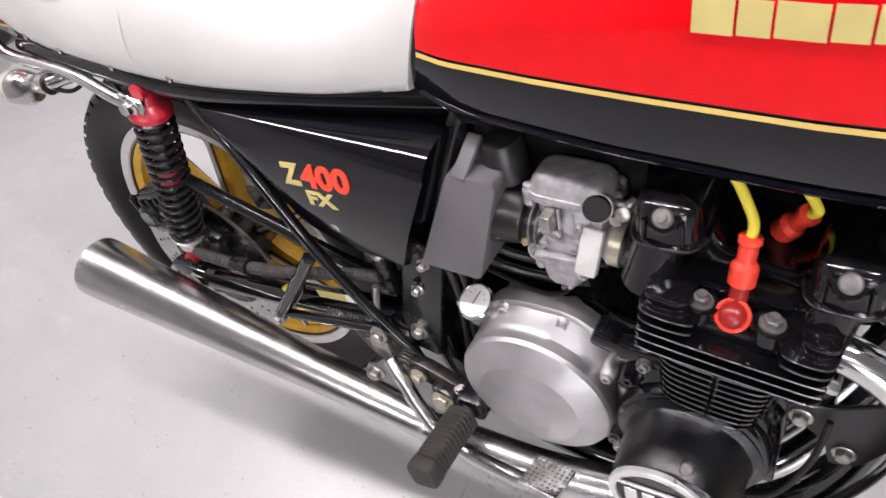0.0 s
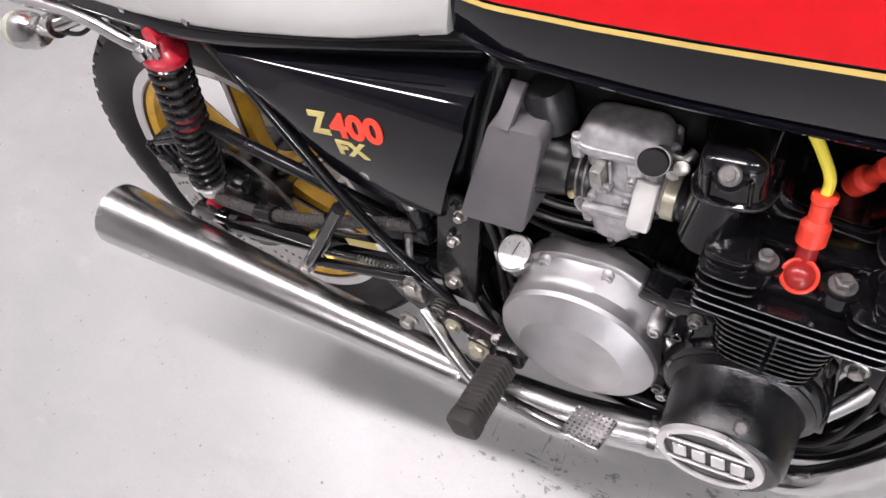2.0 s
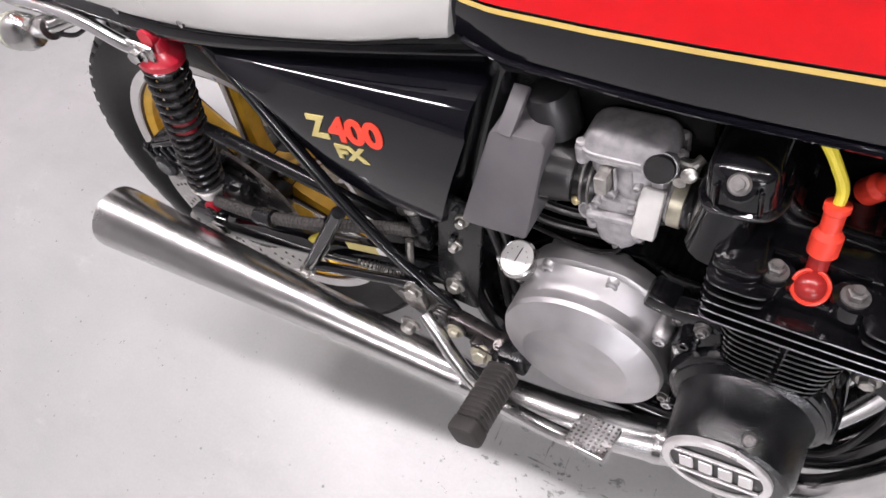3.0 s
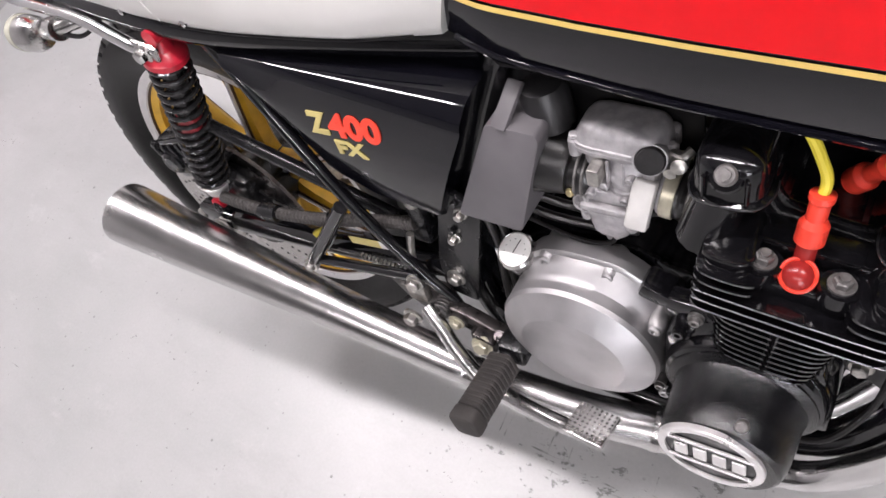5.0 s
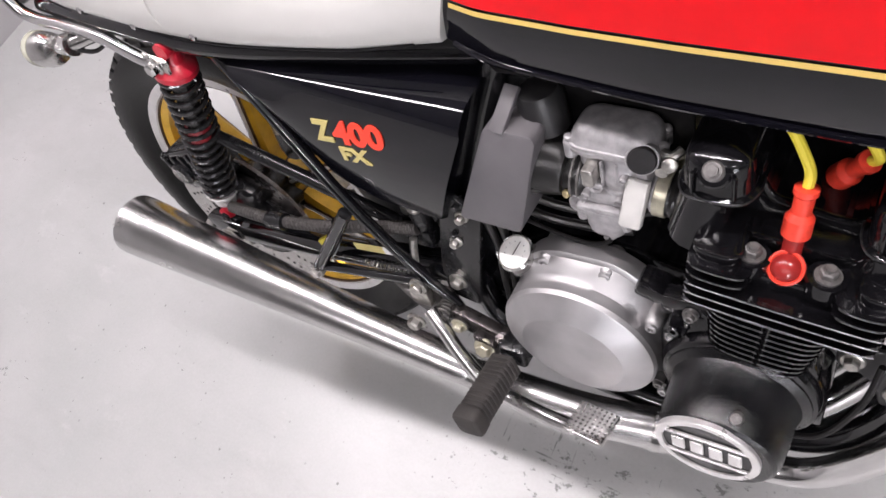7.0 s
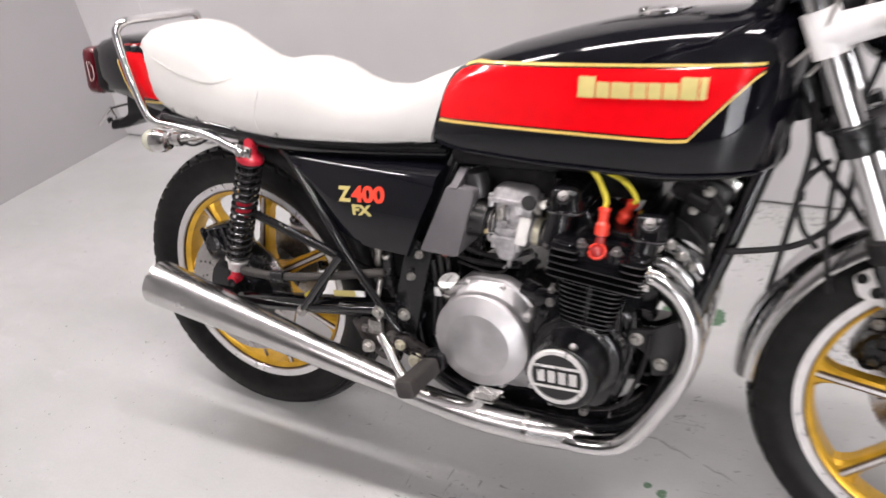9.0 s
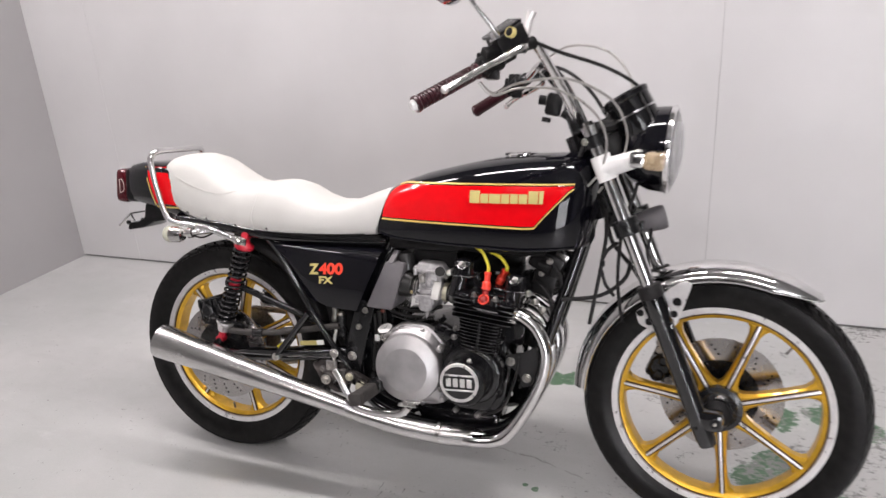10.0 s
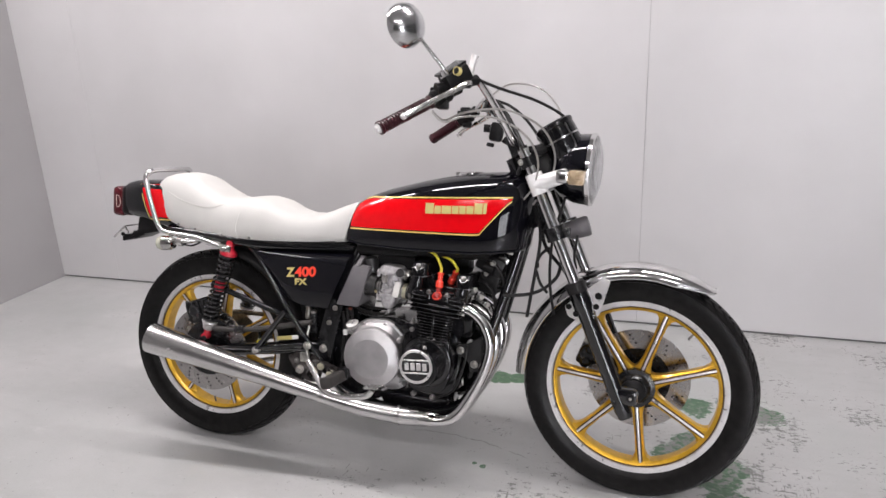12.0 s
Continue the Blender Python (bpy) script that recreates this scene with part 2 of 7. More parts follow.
def floor_mat():
    m = bpy.data.materials.new("worn painted concrete")
    m.use_nodes = True
    nt = m.node_tree
    N, L = nt.nodes.new, nt.links.new
    b = nt.nodes["Principled BSDF"]
    co = N("ShaderNodeTexCoord")

    def noise_tex(scale, detail=6, rough=0.6, stretch=None, turn=0.5):
        n = N("ShaderNodeTexNoise")
        n.inputs["Scale"].default_value, n.inputs["Detail"].default_value, n.inputs["Roughness"].default_value = scale, detail, rough
        if stretch:
            mp = N("ShaderNodeMapping")
            mp.inputs["Scale"].default_value = stretch
            mp.inputs["Rotation"].default_value = (0, 0, turn)
            L(co.outputs["Object"], mp.inputs["Vector"])
            L(mp.outputs["Vector"], n.inputs["Vector"])
        else:
            L(co.outputs["Object"], n.inputs["Vector"])
        return n.outputs["Fac"]

    def ramp(src, a, b_, ca=(0, 0, 0), cb=(1, 1, 1)):
        r = N("ShaderNodeValToRGB")
        r.color_ramp.elements[0].position, r.color_ramp.elements[1].position = a, b_
        r.color_ramp.elements[0].color, r.color_ramp.elements[1].color = (*ca, 1), (*cb, 1)
        L(src, r.inputs["Fac"])
        return r.outputs["Color"]

    def mix(fac, a, b_):
        x = N("ShaderNodeMix")
        x.data_type = "RGBA"
        for s, v in (("Factor", fac), ("A", a), ("B", b_)):
            sock = [i for i in x.inputs if i.name == s and (i.type == "RGBA" or s == "Factor" and i.type == "VALUE")][0]
            if isinstance(v, (tuple, float)):
                sock.default_value = v
            else:
                L(v, sock)
        return [o for o in x.outputs if o.type == "RGBA"][0]

    def calc(op, a, b_):
        x = N("ShaderNodeMath")
        x.operation = op
        for i, v in enumerate((a, b_)):
            if isinstance(v, (int, float)):
                x.inputs[i].default_value = v
            else:
                L(v, x.inputs[i])
        return x.outputs[0]

    def falloff(x, y, r, h):
        """h at a place on the floor, sinking to nothing at the distance r."""
        d = N("ShaderNodeVectorMath")
        d.operation = "DISTANCE"
        L(co.outputs["Object"], d.inputs[0])
        d.inputs[1].default_value = (x, y, 0)
        g = N("ShaderNodeMapRange")
        g.inputs["From Min"].default_value, g.inputs["From Max"].default_value = 0.0, r
        g.inputs["To Min"].default_value, g.inputs["To Max"].default_value = h, 0.0
        L(d.outputs["Value"], g.inputs["Value"])
        return g.outputs["Result"]

    base = ramp(noise_tex(1.3, 8), 0.3, 0.7, (0.382, 0.394, 0.386), (0.525, 0.515, 0.515))
    smear = ramp(noise_tex(3.2, 7, 0.65, (1, 3.5, 1)), 0.52, 0.75)
    col = mix(calc("MULTIPLY", smear, 0.42), base, (0.33, 0.325, 0.32, 1))
    # worn spots where the older green paint shows
    wear = None
    for x, y, r in GREEN_SPOTS:
        fall = falloff(x, y, r, 0.62)
        wear = fall if wear is None else calc("MAXIMUM", wear, fall)
    ragged = calc("ADD", calc("MULTIPLY", noise_tex(11, 9, 0.72, (0.85, 1.4, 1), -0.25), 0.62), calc("MULTIPLY", noise_tex(55, 4, 0.7, (0.8, 1.5, 1), -0.3), 0.30))
    patch = calc("ADD", wear, ragged)
    green_m = ramp(patch, 0.80, 0.82)
    rim_m = ramp(patch, 0.70, 0.80)
    col = mix(calc("MULTIPLY", rim_m, 0.5), col, (0.55, 0.55, 0.54, 1))
    # clusters of dark chips and scratches round the worn spots and over the side with most traffic
    side = N("ShaderNodeSeparateXYZ")
    L(co.outputs["Object"], side.inputs[0])
    where = N("ShaderNodeMapRange")
    where.inputs["From Min"].default_value, where.inputs["From Max"].default_value = -0.6, 1.1
    where.inputs["To Min"].default_value, where.inputs["To Max"].default_value = 0.035, 0.125
    L(side.outputs["X"], where.inputs["Value"])
    cluster = calc("MULTIPLY", ramp(noise_tex(2.6, 5, 0.7), 0.42, 0.62), 0.17)
    near_wear = calc("MULTIPLY", wear, 0.22)
    thick = calc("ADD", calc("ADD", where.outputs["Result"], cluster), near_wear)
    for x, y, r, h in CHIP_SPOTS:
        fall = falloff(x, y, r, h)
        thick = calc("ADD", thick, fall)
    chip_h = calc("ADD", noise_tex(44, 9, 0.72, (0.9, 1.35, 1), -0.35), thick)
    chip = ramp(chip_h, 0.80, 0.825)
    col = mix(calc("MULTIPLY", chip, 0.9), col, (0.055, 0.052, 0.045, 1))
    dragged = thick
    for x, y, r in DRAG_SPOTS:
        fall = falloff(x, y, r, 0.03)
        dragged = calc("ADD", dragged, fall)
    scr_h = calc("ADD", noise_tex(26, 4, 0.55, (0.35, 5.5, 1), 0.6), dragged)
    scr = ramp(scr_h, 0.875, 0.89)
    broken = ramp(noise_tex(8, 6, 0.7), 0.47, 0.56)
    col = mix(calc("MULTIPLY", scr, broken), col, (0.07, 0.066, 0.058, 1))
    scr2 = ramp(calc("ADD", noise_tex(30, 4, 0.55, (5.5, 0.4, 1), 0.15), dragged), 0.885, 0.90)
    col = mix(calc("MULTIPLY", scr2, broken), col, (0.07, 0.066, 0.058, 1))
    # a long hairline crack
    bend = calc("ADD", calc("MULTIPLY", calc("MULTIPLY", side.outputs["X"], side.outputs["X"]), -0.75), calc("MULTIPLY", side.outputs["X"], 0.34))
    off = calc("SUBTRACT", calc("ADD", side.outputs["Y"], calc("MULTIPLY", noise_tex(14, 4), 0.03)), calc("ADD", bend, 0.188))
    line = ramp(calc("ABSOLUTE", off, 0), 0.0012, 0.0032, (1, 1, 1), (0, 0, 0))
    span = ramp(calc("ABSOLUTE", calc("SUBTRACT", side.outputs["X"], 0.36), 0), 0.16, 0.30, (1, 1, 1), (0, 0, 0))
    col = mix(calc("MULTIPLY", calc("MULTIPLY", line, span), ramp(noise_tex(20, 3), 0.4, 0.5)), col, (0.14, 0.135, 0.12, 1))
    # rusty and grey smudges in wide soft streaks
    smudge = ramp(calc("ADD", noise_tex(4.5, 8, 0.7, (0.6, 2.2, 1), -0.3), where.outputs["Result"]), 0.60, 0.80)
    col = mix(calc("MULTIPLY", smudge, 0.12), col, (0.27, 0.25, 0.24, 1))
    scuff = ramp(noise_tex(70, 5, 0.7, (0.25, 2.5, 1), -0.2), 0.60, 0.74)
    col = mix(calc("MULTIPLY", scuff, calc("MULTIPLY", thick, 1.8)), col, (0.30, 0.29, 0.285, 1))
    vor = N("ShaderNodeTexVoronoi")
    vor.inputs["Scale"].default_value = 4.5
    L(co.outputs["Object"], vor.inputs["Vector"])
    dots = ramp(vor.outputs["Distance"], 0.012, 0.019, (1, 1, 1), (0, 0, 0))
    col = mix(dots, col, (0.12, 0.115, 0.11, 1))
    vor2 = N("ShaderNodeTexVoronoi")
    vor2.inputs["Scale"].default_value = 26.0
    L(co.outputs["Object"], vor2.inputs["Vector"])
    few = ramp(noise_tex(9, 3), 0.50, 0.58)
    nicks = calc("MULTIPLY", ramp(vor2.outputs["Distance"], 0.045, 0.09, (1, 1, 1), (0, 0, 0)), few)
    col = mix(calc("MULTIPLY", nicks, 0.85), col, (0.10, 0.10, 0.09, 1))
    blot = ramp(noise_tex(7, 9, 0.75), 0.60, 0.72)
    col = mix(calc("MULTIPLY", blot, 0.36), col, (0.30, 0.31, 0.29, 1))
    pale = ramp(noise_tex(5.5, 8, 0.7, (1, 1.6, 1), 0.9), 0.60, 0.70)
    col = mix(calc("MULTIPLY", pale, 0.35), col, (0.62, 0.61, 0.61, 1))
    stain = ramp(noise_tex(2.4, 9, 0.78, (1, 1.25, 1), 0.4), 0.40, 0.62)
    col = mix(calc("MULTIPLY", stain, 0.30), col, (0.33, 0.348, 0.33, 1))
    vor3 = N("ShaderNodeTexVoronoi")
    vor3.inputs["Scale"].default_value = 58.0
    L(co.outputs["Object"], vor3.inputs["Vector"])
    grit = calc("MULTIPLY", ramp(vor3.outputs["Distance"], 0.07, 0.15, (1, 1, 1), (0, 0, 0)), ramp(noise_tex(16, 4, 0.7), 0.54, 0.60))
    col = mix(calc("MULTIPLY", grit, 0.75), col, (0.13, 0.125, 0.115, 1))
    grain = ramp(noise_tex(170, 4, 0.7), 0.3, 0.7, (0.40, 0.395, 0.385), (0.60, 0.60, 0.60))
    col = mix(0.16, col, grain)
    green = ramp(noise_tex(60, 5), 0.35, 0.65, (0.022, 0.085, 0.030), (0.065, 0.155, 0.075))
    col = mix(calc("MULTIPLY", calc("SUBTRACT", green_m, calc("MULTIPLY", green_m, chip)), 0.95), col, green)
    L(col, b.inputs["Base Color"])
    b.inputs["Specular IOR Level"].default_value = 0.7
    rg = N("ShaderNodeMapRange")
    rg.inputs["To Min"].default_value, rg.inputs["To Max"].default_value = 0.22, 0.46
    L(noise_tex(2.5, 6), rg.inputs["Value"])
    L(rg.outputs["Result"], b.inputs["Roughness"])
    bp = N("ShaderNodeBump")
    bp.inputs["Strength"].default_value, bp.inputs["Distance"].default_value = 0.25, 0.002
    h = calc("SUBTRACT", calc("MULTIPLY", noise_tex(25, 6), 0.5), calc("ADD", chip, green_m))
    L(h, bp.inputs["Height"])
    L(bp.outputs["Normal"], b.inputs["Normal"])
    return m


GREEN_SPOTS = [(0.35, 0.635, 0.11), (0.42, 0.645, 0.09), (1.07, 0.58, 0.14), (1.20, 0.62, 0.12), (1.285, 0.575, 0.14), (0.99, 0.28, 0.13), (1.06, 0.345, 0.15), (1.12, 0.16, 0.15), (1.16, 0.225, 0.12), (1.15, 0.06, 0.14), (0.425, 0.060, 0.024), (0.395, 0.070, 0.018)]
CHIP_SPOTS = [(-0.25, -0.20, 0.22, 0.02), (0.12, -0.10, 0.10, 0.03), (-1.27, -0.41, 0.07, 0.10)]
DRAG_SPOTS = [(-0.10, -0.10, 0.28), (0.16, -0.06, 0.22), (0.42, -0.10, 0.25)]
FLOOR_MAT = floor_mat()
T = 0.12


def room_piece(name, lo, hi, material, label):
    c = [(a + b) / 2 for a, b in zip(lo, hi)]
    ob = part(name, box(c, [b - a for a, b in zip(lo, hi)]), material, None, label)
    return tagged(ob, kind="structure")


room_piece("floor", (WALL_X - T, ROOM_F - T, -0.1), (ROOM_R + T, WALL_Y + T, 0), FLOOR_MAT, "pale grey painted concrete floor with chips and green worn patches")
room_piece("wall_west", (WALL_X - T, ROOM_F - T, 0), (WALL_X, WALL_Y + T, ROOM_H), SIDE_DIMMED, "plain grey side wall, toned darker to read dimmer")
room_piece("wall_east", (ROOM_R, ROOM_F - T, 0), (ROOM_R + T, WALL_Y + T, ROOM_H), UNSEEN_DARK, "unseen side wall, dark grey to deepen reflections")
wx0, wx1, wz0, wz1 = WINDOW
south = merge(*[box(((a + b) / 2, ROOM_F - T / 2, (c + d) / 2), (b - a, T, d - c)) for a, b, c, d in ((WALL_X, wx0, 0, ROOM_H), (wx1, ROOM_R, 0, ROOM_H), (wx0, wx1, 0, wz0), (wx0, wx1, wz1, ROOM_H))])
tagged(part("wall_south", south, UNSEEN_DARK, None, "unseen wall with a window, dark grey to deepen reflections"), kind="structure")
win = tagged(part("window_1", merge(*[box((x, ROOM_F - 0.06, (wz0 + wz1) / 2), (0.05, 0.06, wz1 - wz0), 0.004) for x in (wx0 + 0.025, (wx0 + wx1) / 2, wx1 - 0.025)], *[box(((wx0 + wx1) / 2, ROOM_F - 0.06, z), (wx1 - wx0, 0.055, 0.05), 0.004) for z in (wz0 + 0.025, wz1 - 0.025)]), mat("window frame paint", (0.7, 0.7, 0.7), 0.4), None, "white framed window with two panes"), kind="structure")
for x in (0.25, 0.75):
    pane = part("pane", box((wx0 + (wx1 - wx0) * x, ROOM_F - 0.06, (wz0 + wz1) / 2), ((wx1 - wx0) / 2 - 0.055, 0.006, wz1 - wz0 - 0.06)), CLEAR_LENS, win)
    pane.visible_shadow = False
sky = bpy.data.lights.new("daylight", "AREA")
sky.shape, sky.size, sky.size_y, sky.energy, sky.color = "RECTANGLE", wx1 - wx0, wz1 - wz0, WINDOW_WATTS, (0.95, 0.96, 1.0)
new("window_daylight", sky).matrix_world = look(((wx0 + wx1) / 2, ROOM_F - 0.15, (wz0 + wz1) / 2), ((wx0 + wx1) / 2, 0, (wz0 + wz1) / 2))
room_piece("ceiling", (WALL_X - T, ROOM_F - T, ROOM_H), (ROOM_R + T, WALL_Y + T, ROOM_H + 0.1), CEIL_PAINT, "unseen ceiling, mid grey to hold reflections down")
wall = room_piece("wall_north", (WALL_X, WALL_Y, 0), (ROOM_R, WALL_Y + T, ROOM_H), mat("dark joint", (0.13, 0.128, 0.128), 0.6), "pale dimmed grey wall paint of butted panels")
px = WALL_X
for nx in (-1.99, 0.83, 2.65, ROOM_R):
    b = box(((px + nx) / 2, WALL_Y - 0.004, ROOM_H / 2 + 0.004), (nx - px - 0.0010, 0.008, ROOM_H - 0.012), 0.0006, segs=1)
    part("panel", b, WALL_PAINT, wall)
    px = nx

LAMP_BODY = mat("white lamp housing", (0.8, 0.8, 0.8), 0.4)
GLOW = bpy.data.materials.new("lamp diffuser")
GLOW.use_nodes = True
GLOW.node_tree.nodes["Principled BSDF"].inputs["Emission Color"].default_value = (1.0, 0.96, 0.985, 1)
GLOW.node_tree.nodes["Principled BSDF"].inputs["Emission Strength"].default_value = 6.0
for x, y in TUBES:
    lamp = part("ceiling_light", box((0, 0, 0), (1.25, 0.16, 0.05), 0.006), LAMP_BODY, None, "white linear ceiling light, switched on")
    tagged(lamp, category="light", group="ceiling lights")
    part("diffuser", box((0, 0, -0.032), (1.2, 0.11, 0.02), 0.006), GLOW, lamp)
    lamp.location = (x, y, ROOM_H - 0.025)
    ld = bpy.data.lights.new("tube", "AREA")
    ld.shape, ld.size, ld.size_y, ld.energy, ld.color = "RECTANGLE", 1.2, 0.11, TUBE_WATTS, (1.0, 0.955, 0.965)
    lo = new("tube_lamp", ld)
    lo.matrix_world = pose(x, y, ROOM_H - 0.08, 0, 0, 0)

# ---- the motorcycle: x forward, y to its left, z up, from the ground below the rear axle ----
bike = new("motorcycle")
tagged(bike, "black and red motorcycle with white seat, leaning on its side stand", "motorcycle")
bike.matrix_world = Matrix.Translation((-0.4983, 0.0338, 0.001)) @ pose(0, 0, 0, 0, 0, 0.7) @ pose(0, 0, 0, -11.0)
AX_R, AX_F = Vector((0, 0, 0.3205)), Vector((1.374, 0, 0.3215))
RAKE = radians(23.0)
S_AX = Vector((-math.sin(RAKE), 0, math.cos(RAKE)))
S_PT = Vector((1.471, 0, 0))
STEER = Matrix.Translation(S_PT) @ Matrix.Rotation(radians(9.3), 4, S_AX) @ Matrix.Translation(-S_PT)
WHEEL_STEER = Matrix.Translation(S_PT) @ Matrix.Rotation(radians(-4.5), 4, S_AX) @ Matrix.Translation(-S_PT)
RIGHT, LEFT = (0, -1, 0), (0, 1, 0)


# wheels ------------------------------------------------------------------
def ring_profile(pts, c, seg=96):
    """A closed (radius, y) profile turned round the wheel's axle."""
    return lathe([(r, -y) for r, y in pts], c, RIGHT, seg, closed=True)


def wheel(name, c, R, half, lip, lip_half, base_deg, xf, hub_r, hub_half, label):
    hub = part(name, lathe([(0.012, hub_half), (hub_r * 0.62, hub_half), (hub_r * 0.72, hub_half - 0.006), (hub_r * 0.80, hub_half - 0.014), (hub_r, hub_half - 0.018), (hub_r, -hub_half + 0.018), (hub_r * 0.8, -hub_half + 0.012), (hub_r * 0.7, -hub_half), (0.012, -hub_half)], c, RIGHT, 40), SATIN_BLACK, bike, label, xf)
    bead = lip - 0.012
    h = half
    tyre = [(bead, -lip_half + 0.002), (lip - 0.001, -lip_half - 0.003), (lip + 0.012, -h * 0.90), (lip + (R - lip) * 0.45, -h), (lip + (R - lip) * 0.72, -h * 0.93), (R - 0.019, -h * 0.74), (R - 0.0105, -h * 0.45), (R - 0.007, -h * 0.2), (R - 0.0065, 0)]
    tyre = tyre + [(r, -y) for r, y in tyre[-2::-1]]
    part("tyre", ring_profile(tyre, c, 128), TYRE_RUBBER, hub, "black rubber tyre with block tread", xf, sharp=0.9)
    # raised writing band and tread blocks
    bm = bmesh.new()
    n = 54
    for k in range(n):
        a0 = 2 * math.pi * k / n
        for row, (yc, wy, skew, rr) in enumerate(((-h * 0.80, h * 0.20, 0.5, 0), (-h * 0.53, h * 0.26, 0.35, 0), (-h * 0.18, h * 0.28, -0.2, 0), (h * 0.18, h * 0.28, 0.2, 0), (h * 0.53, h * 0.26, -0.35, 0), (h * 0.80, h * 0.20, -0.5, 0))):
            da = 2 * math.pi / n
            quad = []
            for sa, sy in ((-0.36, -0.5), (0.36, -0.5), (0.36, 0.5), (-0.36, 0.5)):
                a = a0 + da * (sa + skew * sy + (0.5 if row % 2 else 0))
                y = yc + wy * sy
                tilt = 0.012 * (abs(y) / h) ** 2.2 * 1.6
                quad.append((a, y, R - 0.002 - tilt))
            lo = [bm.verts.new((c.x + (r - 0.011) * math.cos(a), c.y + y, c.z + (r - 0.011) * math.sin(a))) for a, y, r in quad]
            hi = [bm.verts.new((c.x + (r + 0.0025) * math.cos(a), c.y + y, c.z + (r + 0.0025) * math.sin(a))) for a, y, r in quad]
            bm.faces.new(hi)
            for j in range(4):
                bm.faces.new((lo[j], lo[(j + 1) % 4], hi[(j + 1) % 4], hi[j]))
    tagged(part("tread", bm, TYRE_RUBBER, hub, "", xf), kind="stuff")
    w = lip_half
    lip_p = [(lip, -w), (lip - 0.002, -w - 0.0025), (lip - 0.0165, -w - 0.0015), (lip - 0.0195, -w + 0.004), (lip - 0.017, -w + 0.006), (lip - 0.004, -w + 0.004)]
    for sgn in (1, -1):
        part("rim_lip", ring_profile([(r, y * sgn) for r, y in lip_p], c), POLISHED, hub, "polished rim edge", xf)
    gold = [(lip - 0.004, -w + 0.004), (lip - 0.0185, -w + 0.0035), (lip - 0.024, -w + 0.006), (lip - 0.031, -w + 0.012), (lip - 0.033, 0), (lip - 0.031, w - 0.012), (lip - 0.024, w - 0.006), (lip - 0.0185, w - 0.0035), (lip - 0.004, w - 0.004)]
    part("rim", ring_profile(gold, c), GOLD_WHEEL, hub, "gold painted cast rim", xf)
    # thin dark ring: the shadow line between gold rim and lip, put in as colour
    for sgn in (1, -1):
        part("rim_shade_line", ring_profile([(lip - 0.0190, sgn * (-w + 0.0005)), (lip - 0.0212, sgn * (-w + 0.0012)), (lip - 0.0212, sgn * (-w + 0.0060)), (lip - 0.0190, sgn * (-w + 0.0060))], c), GROOVE, hub, "dark shade line between rim and lip", xf)
    r1, r0 = lip - 0.024, hub_r * 0.92
    for k in range(7):
        a = radians(base_deg) + 2 * math.pi * k / 7
        # flared spoke outline: (radius, half width)
        prof = [(r0, 0.026), (r0 + 0.012, 0.019), (r0 + 0.035, 0.0145), (r0 + (r1 - r0) * 0.55, 0.0115), (r1 - 0.035, 0.013), (r1 - 0.018, 0.019), (r1 - 0.006, 0.032), (r1 + 0.002, 0.044)]
        out = [(r, hw) for r, hw in prof] + [(r, -hw) for r, hw in prof[::-1]]
        bm = bmesh.new()
        rows = []
        for yy, shrink in ((-0.017, 0.62), (-0.011, 1.0), (0.011, 1.0), (0.017, 0.62)):
            rows.append([(r, hw * shrink, yy) for r, hw in out])
        rings = [[c + Vector((r * math.cos(a) - hw * math.sin(a), yy, r * math.sin(a) + hw * math.cos(a))) for r, hw, yy in row] for row in rows]
        sp = part("spoke", ring_loft(rings), GOLD_WHEEL, hub, "", xf, sharp=0.4)
        for sgn in (1, -1):
            cc = c + Vector((((r0 + r1) / 2 + 0.006) * math.cos(a), -sgn * 0.0185, ((r0 + r1) / 2 + 0.006) * math.sin(a)))
            m = Matrix.Translation(cc) @ Matrix.Rotation(-a, 4, (0, 1, 0))
            b = box((0, 0, 0), (r1 - r0 + 0.012, 0.006, 0.0062), 0.0015)
            b.transform(m)
            part("rib", b, POLISHED, sp, "machined bare ridge", xf)
            b = box((0, sgn * 0.0016, 0), (r1 - r0 + 0.008, 0.005, 0.0136), 0.001)
            b.transform(m)
            part("groove", b, GROOVE, sp, "dark brown border beside the ridge", xf)
    va = radians(base_deg - 22)
    part("valve", tube([c + Vector((r * math.cos(va), -0.004 - (0.2285 - r) * 0.4, r * math.sin(va))) for r in (lip - 0.03, lip - 0.040, lip - 0.052)], 0.0032, 8, 6), DULL_STEEL, hub, "", xf)
    return hub


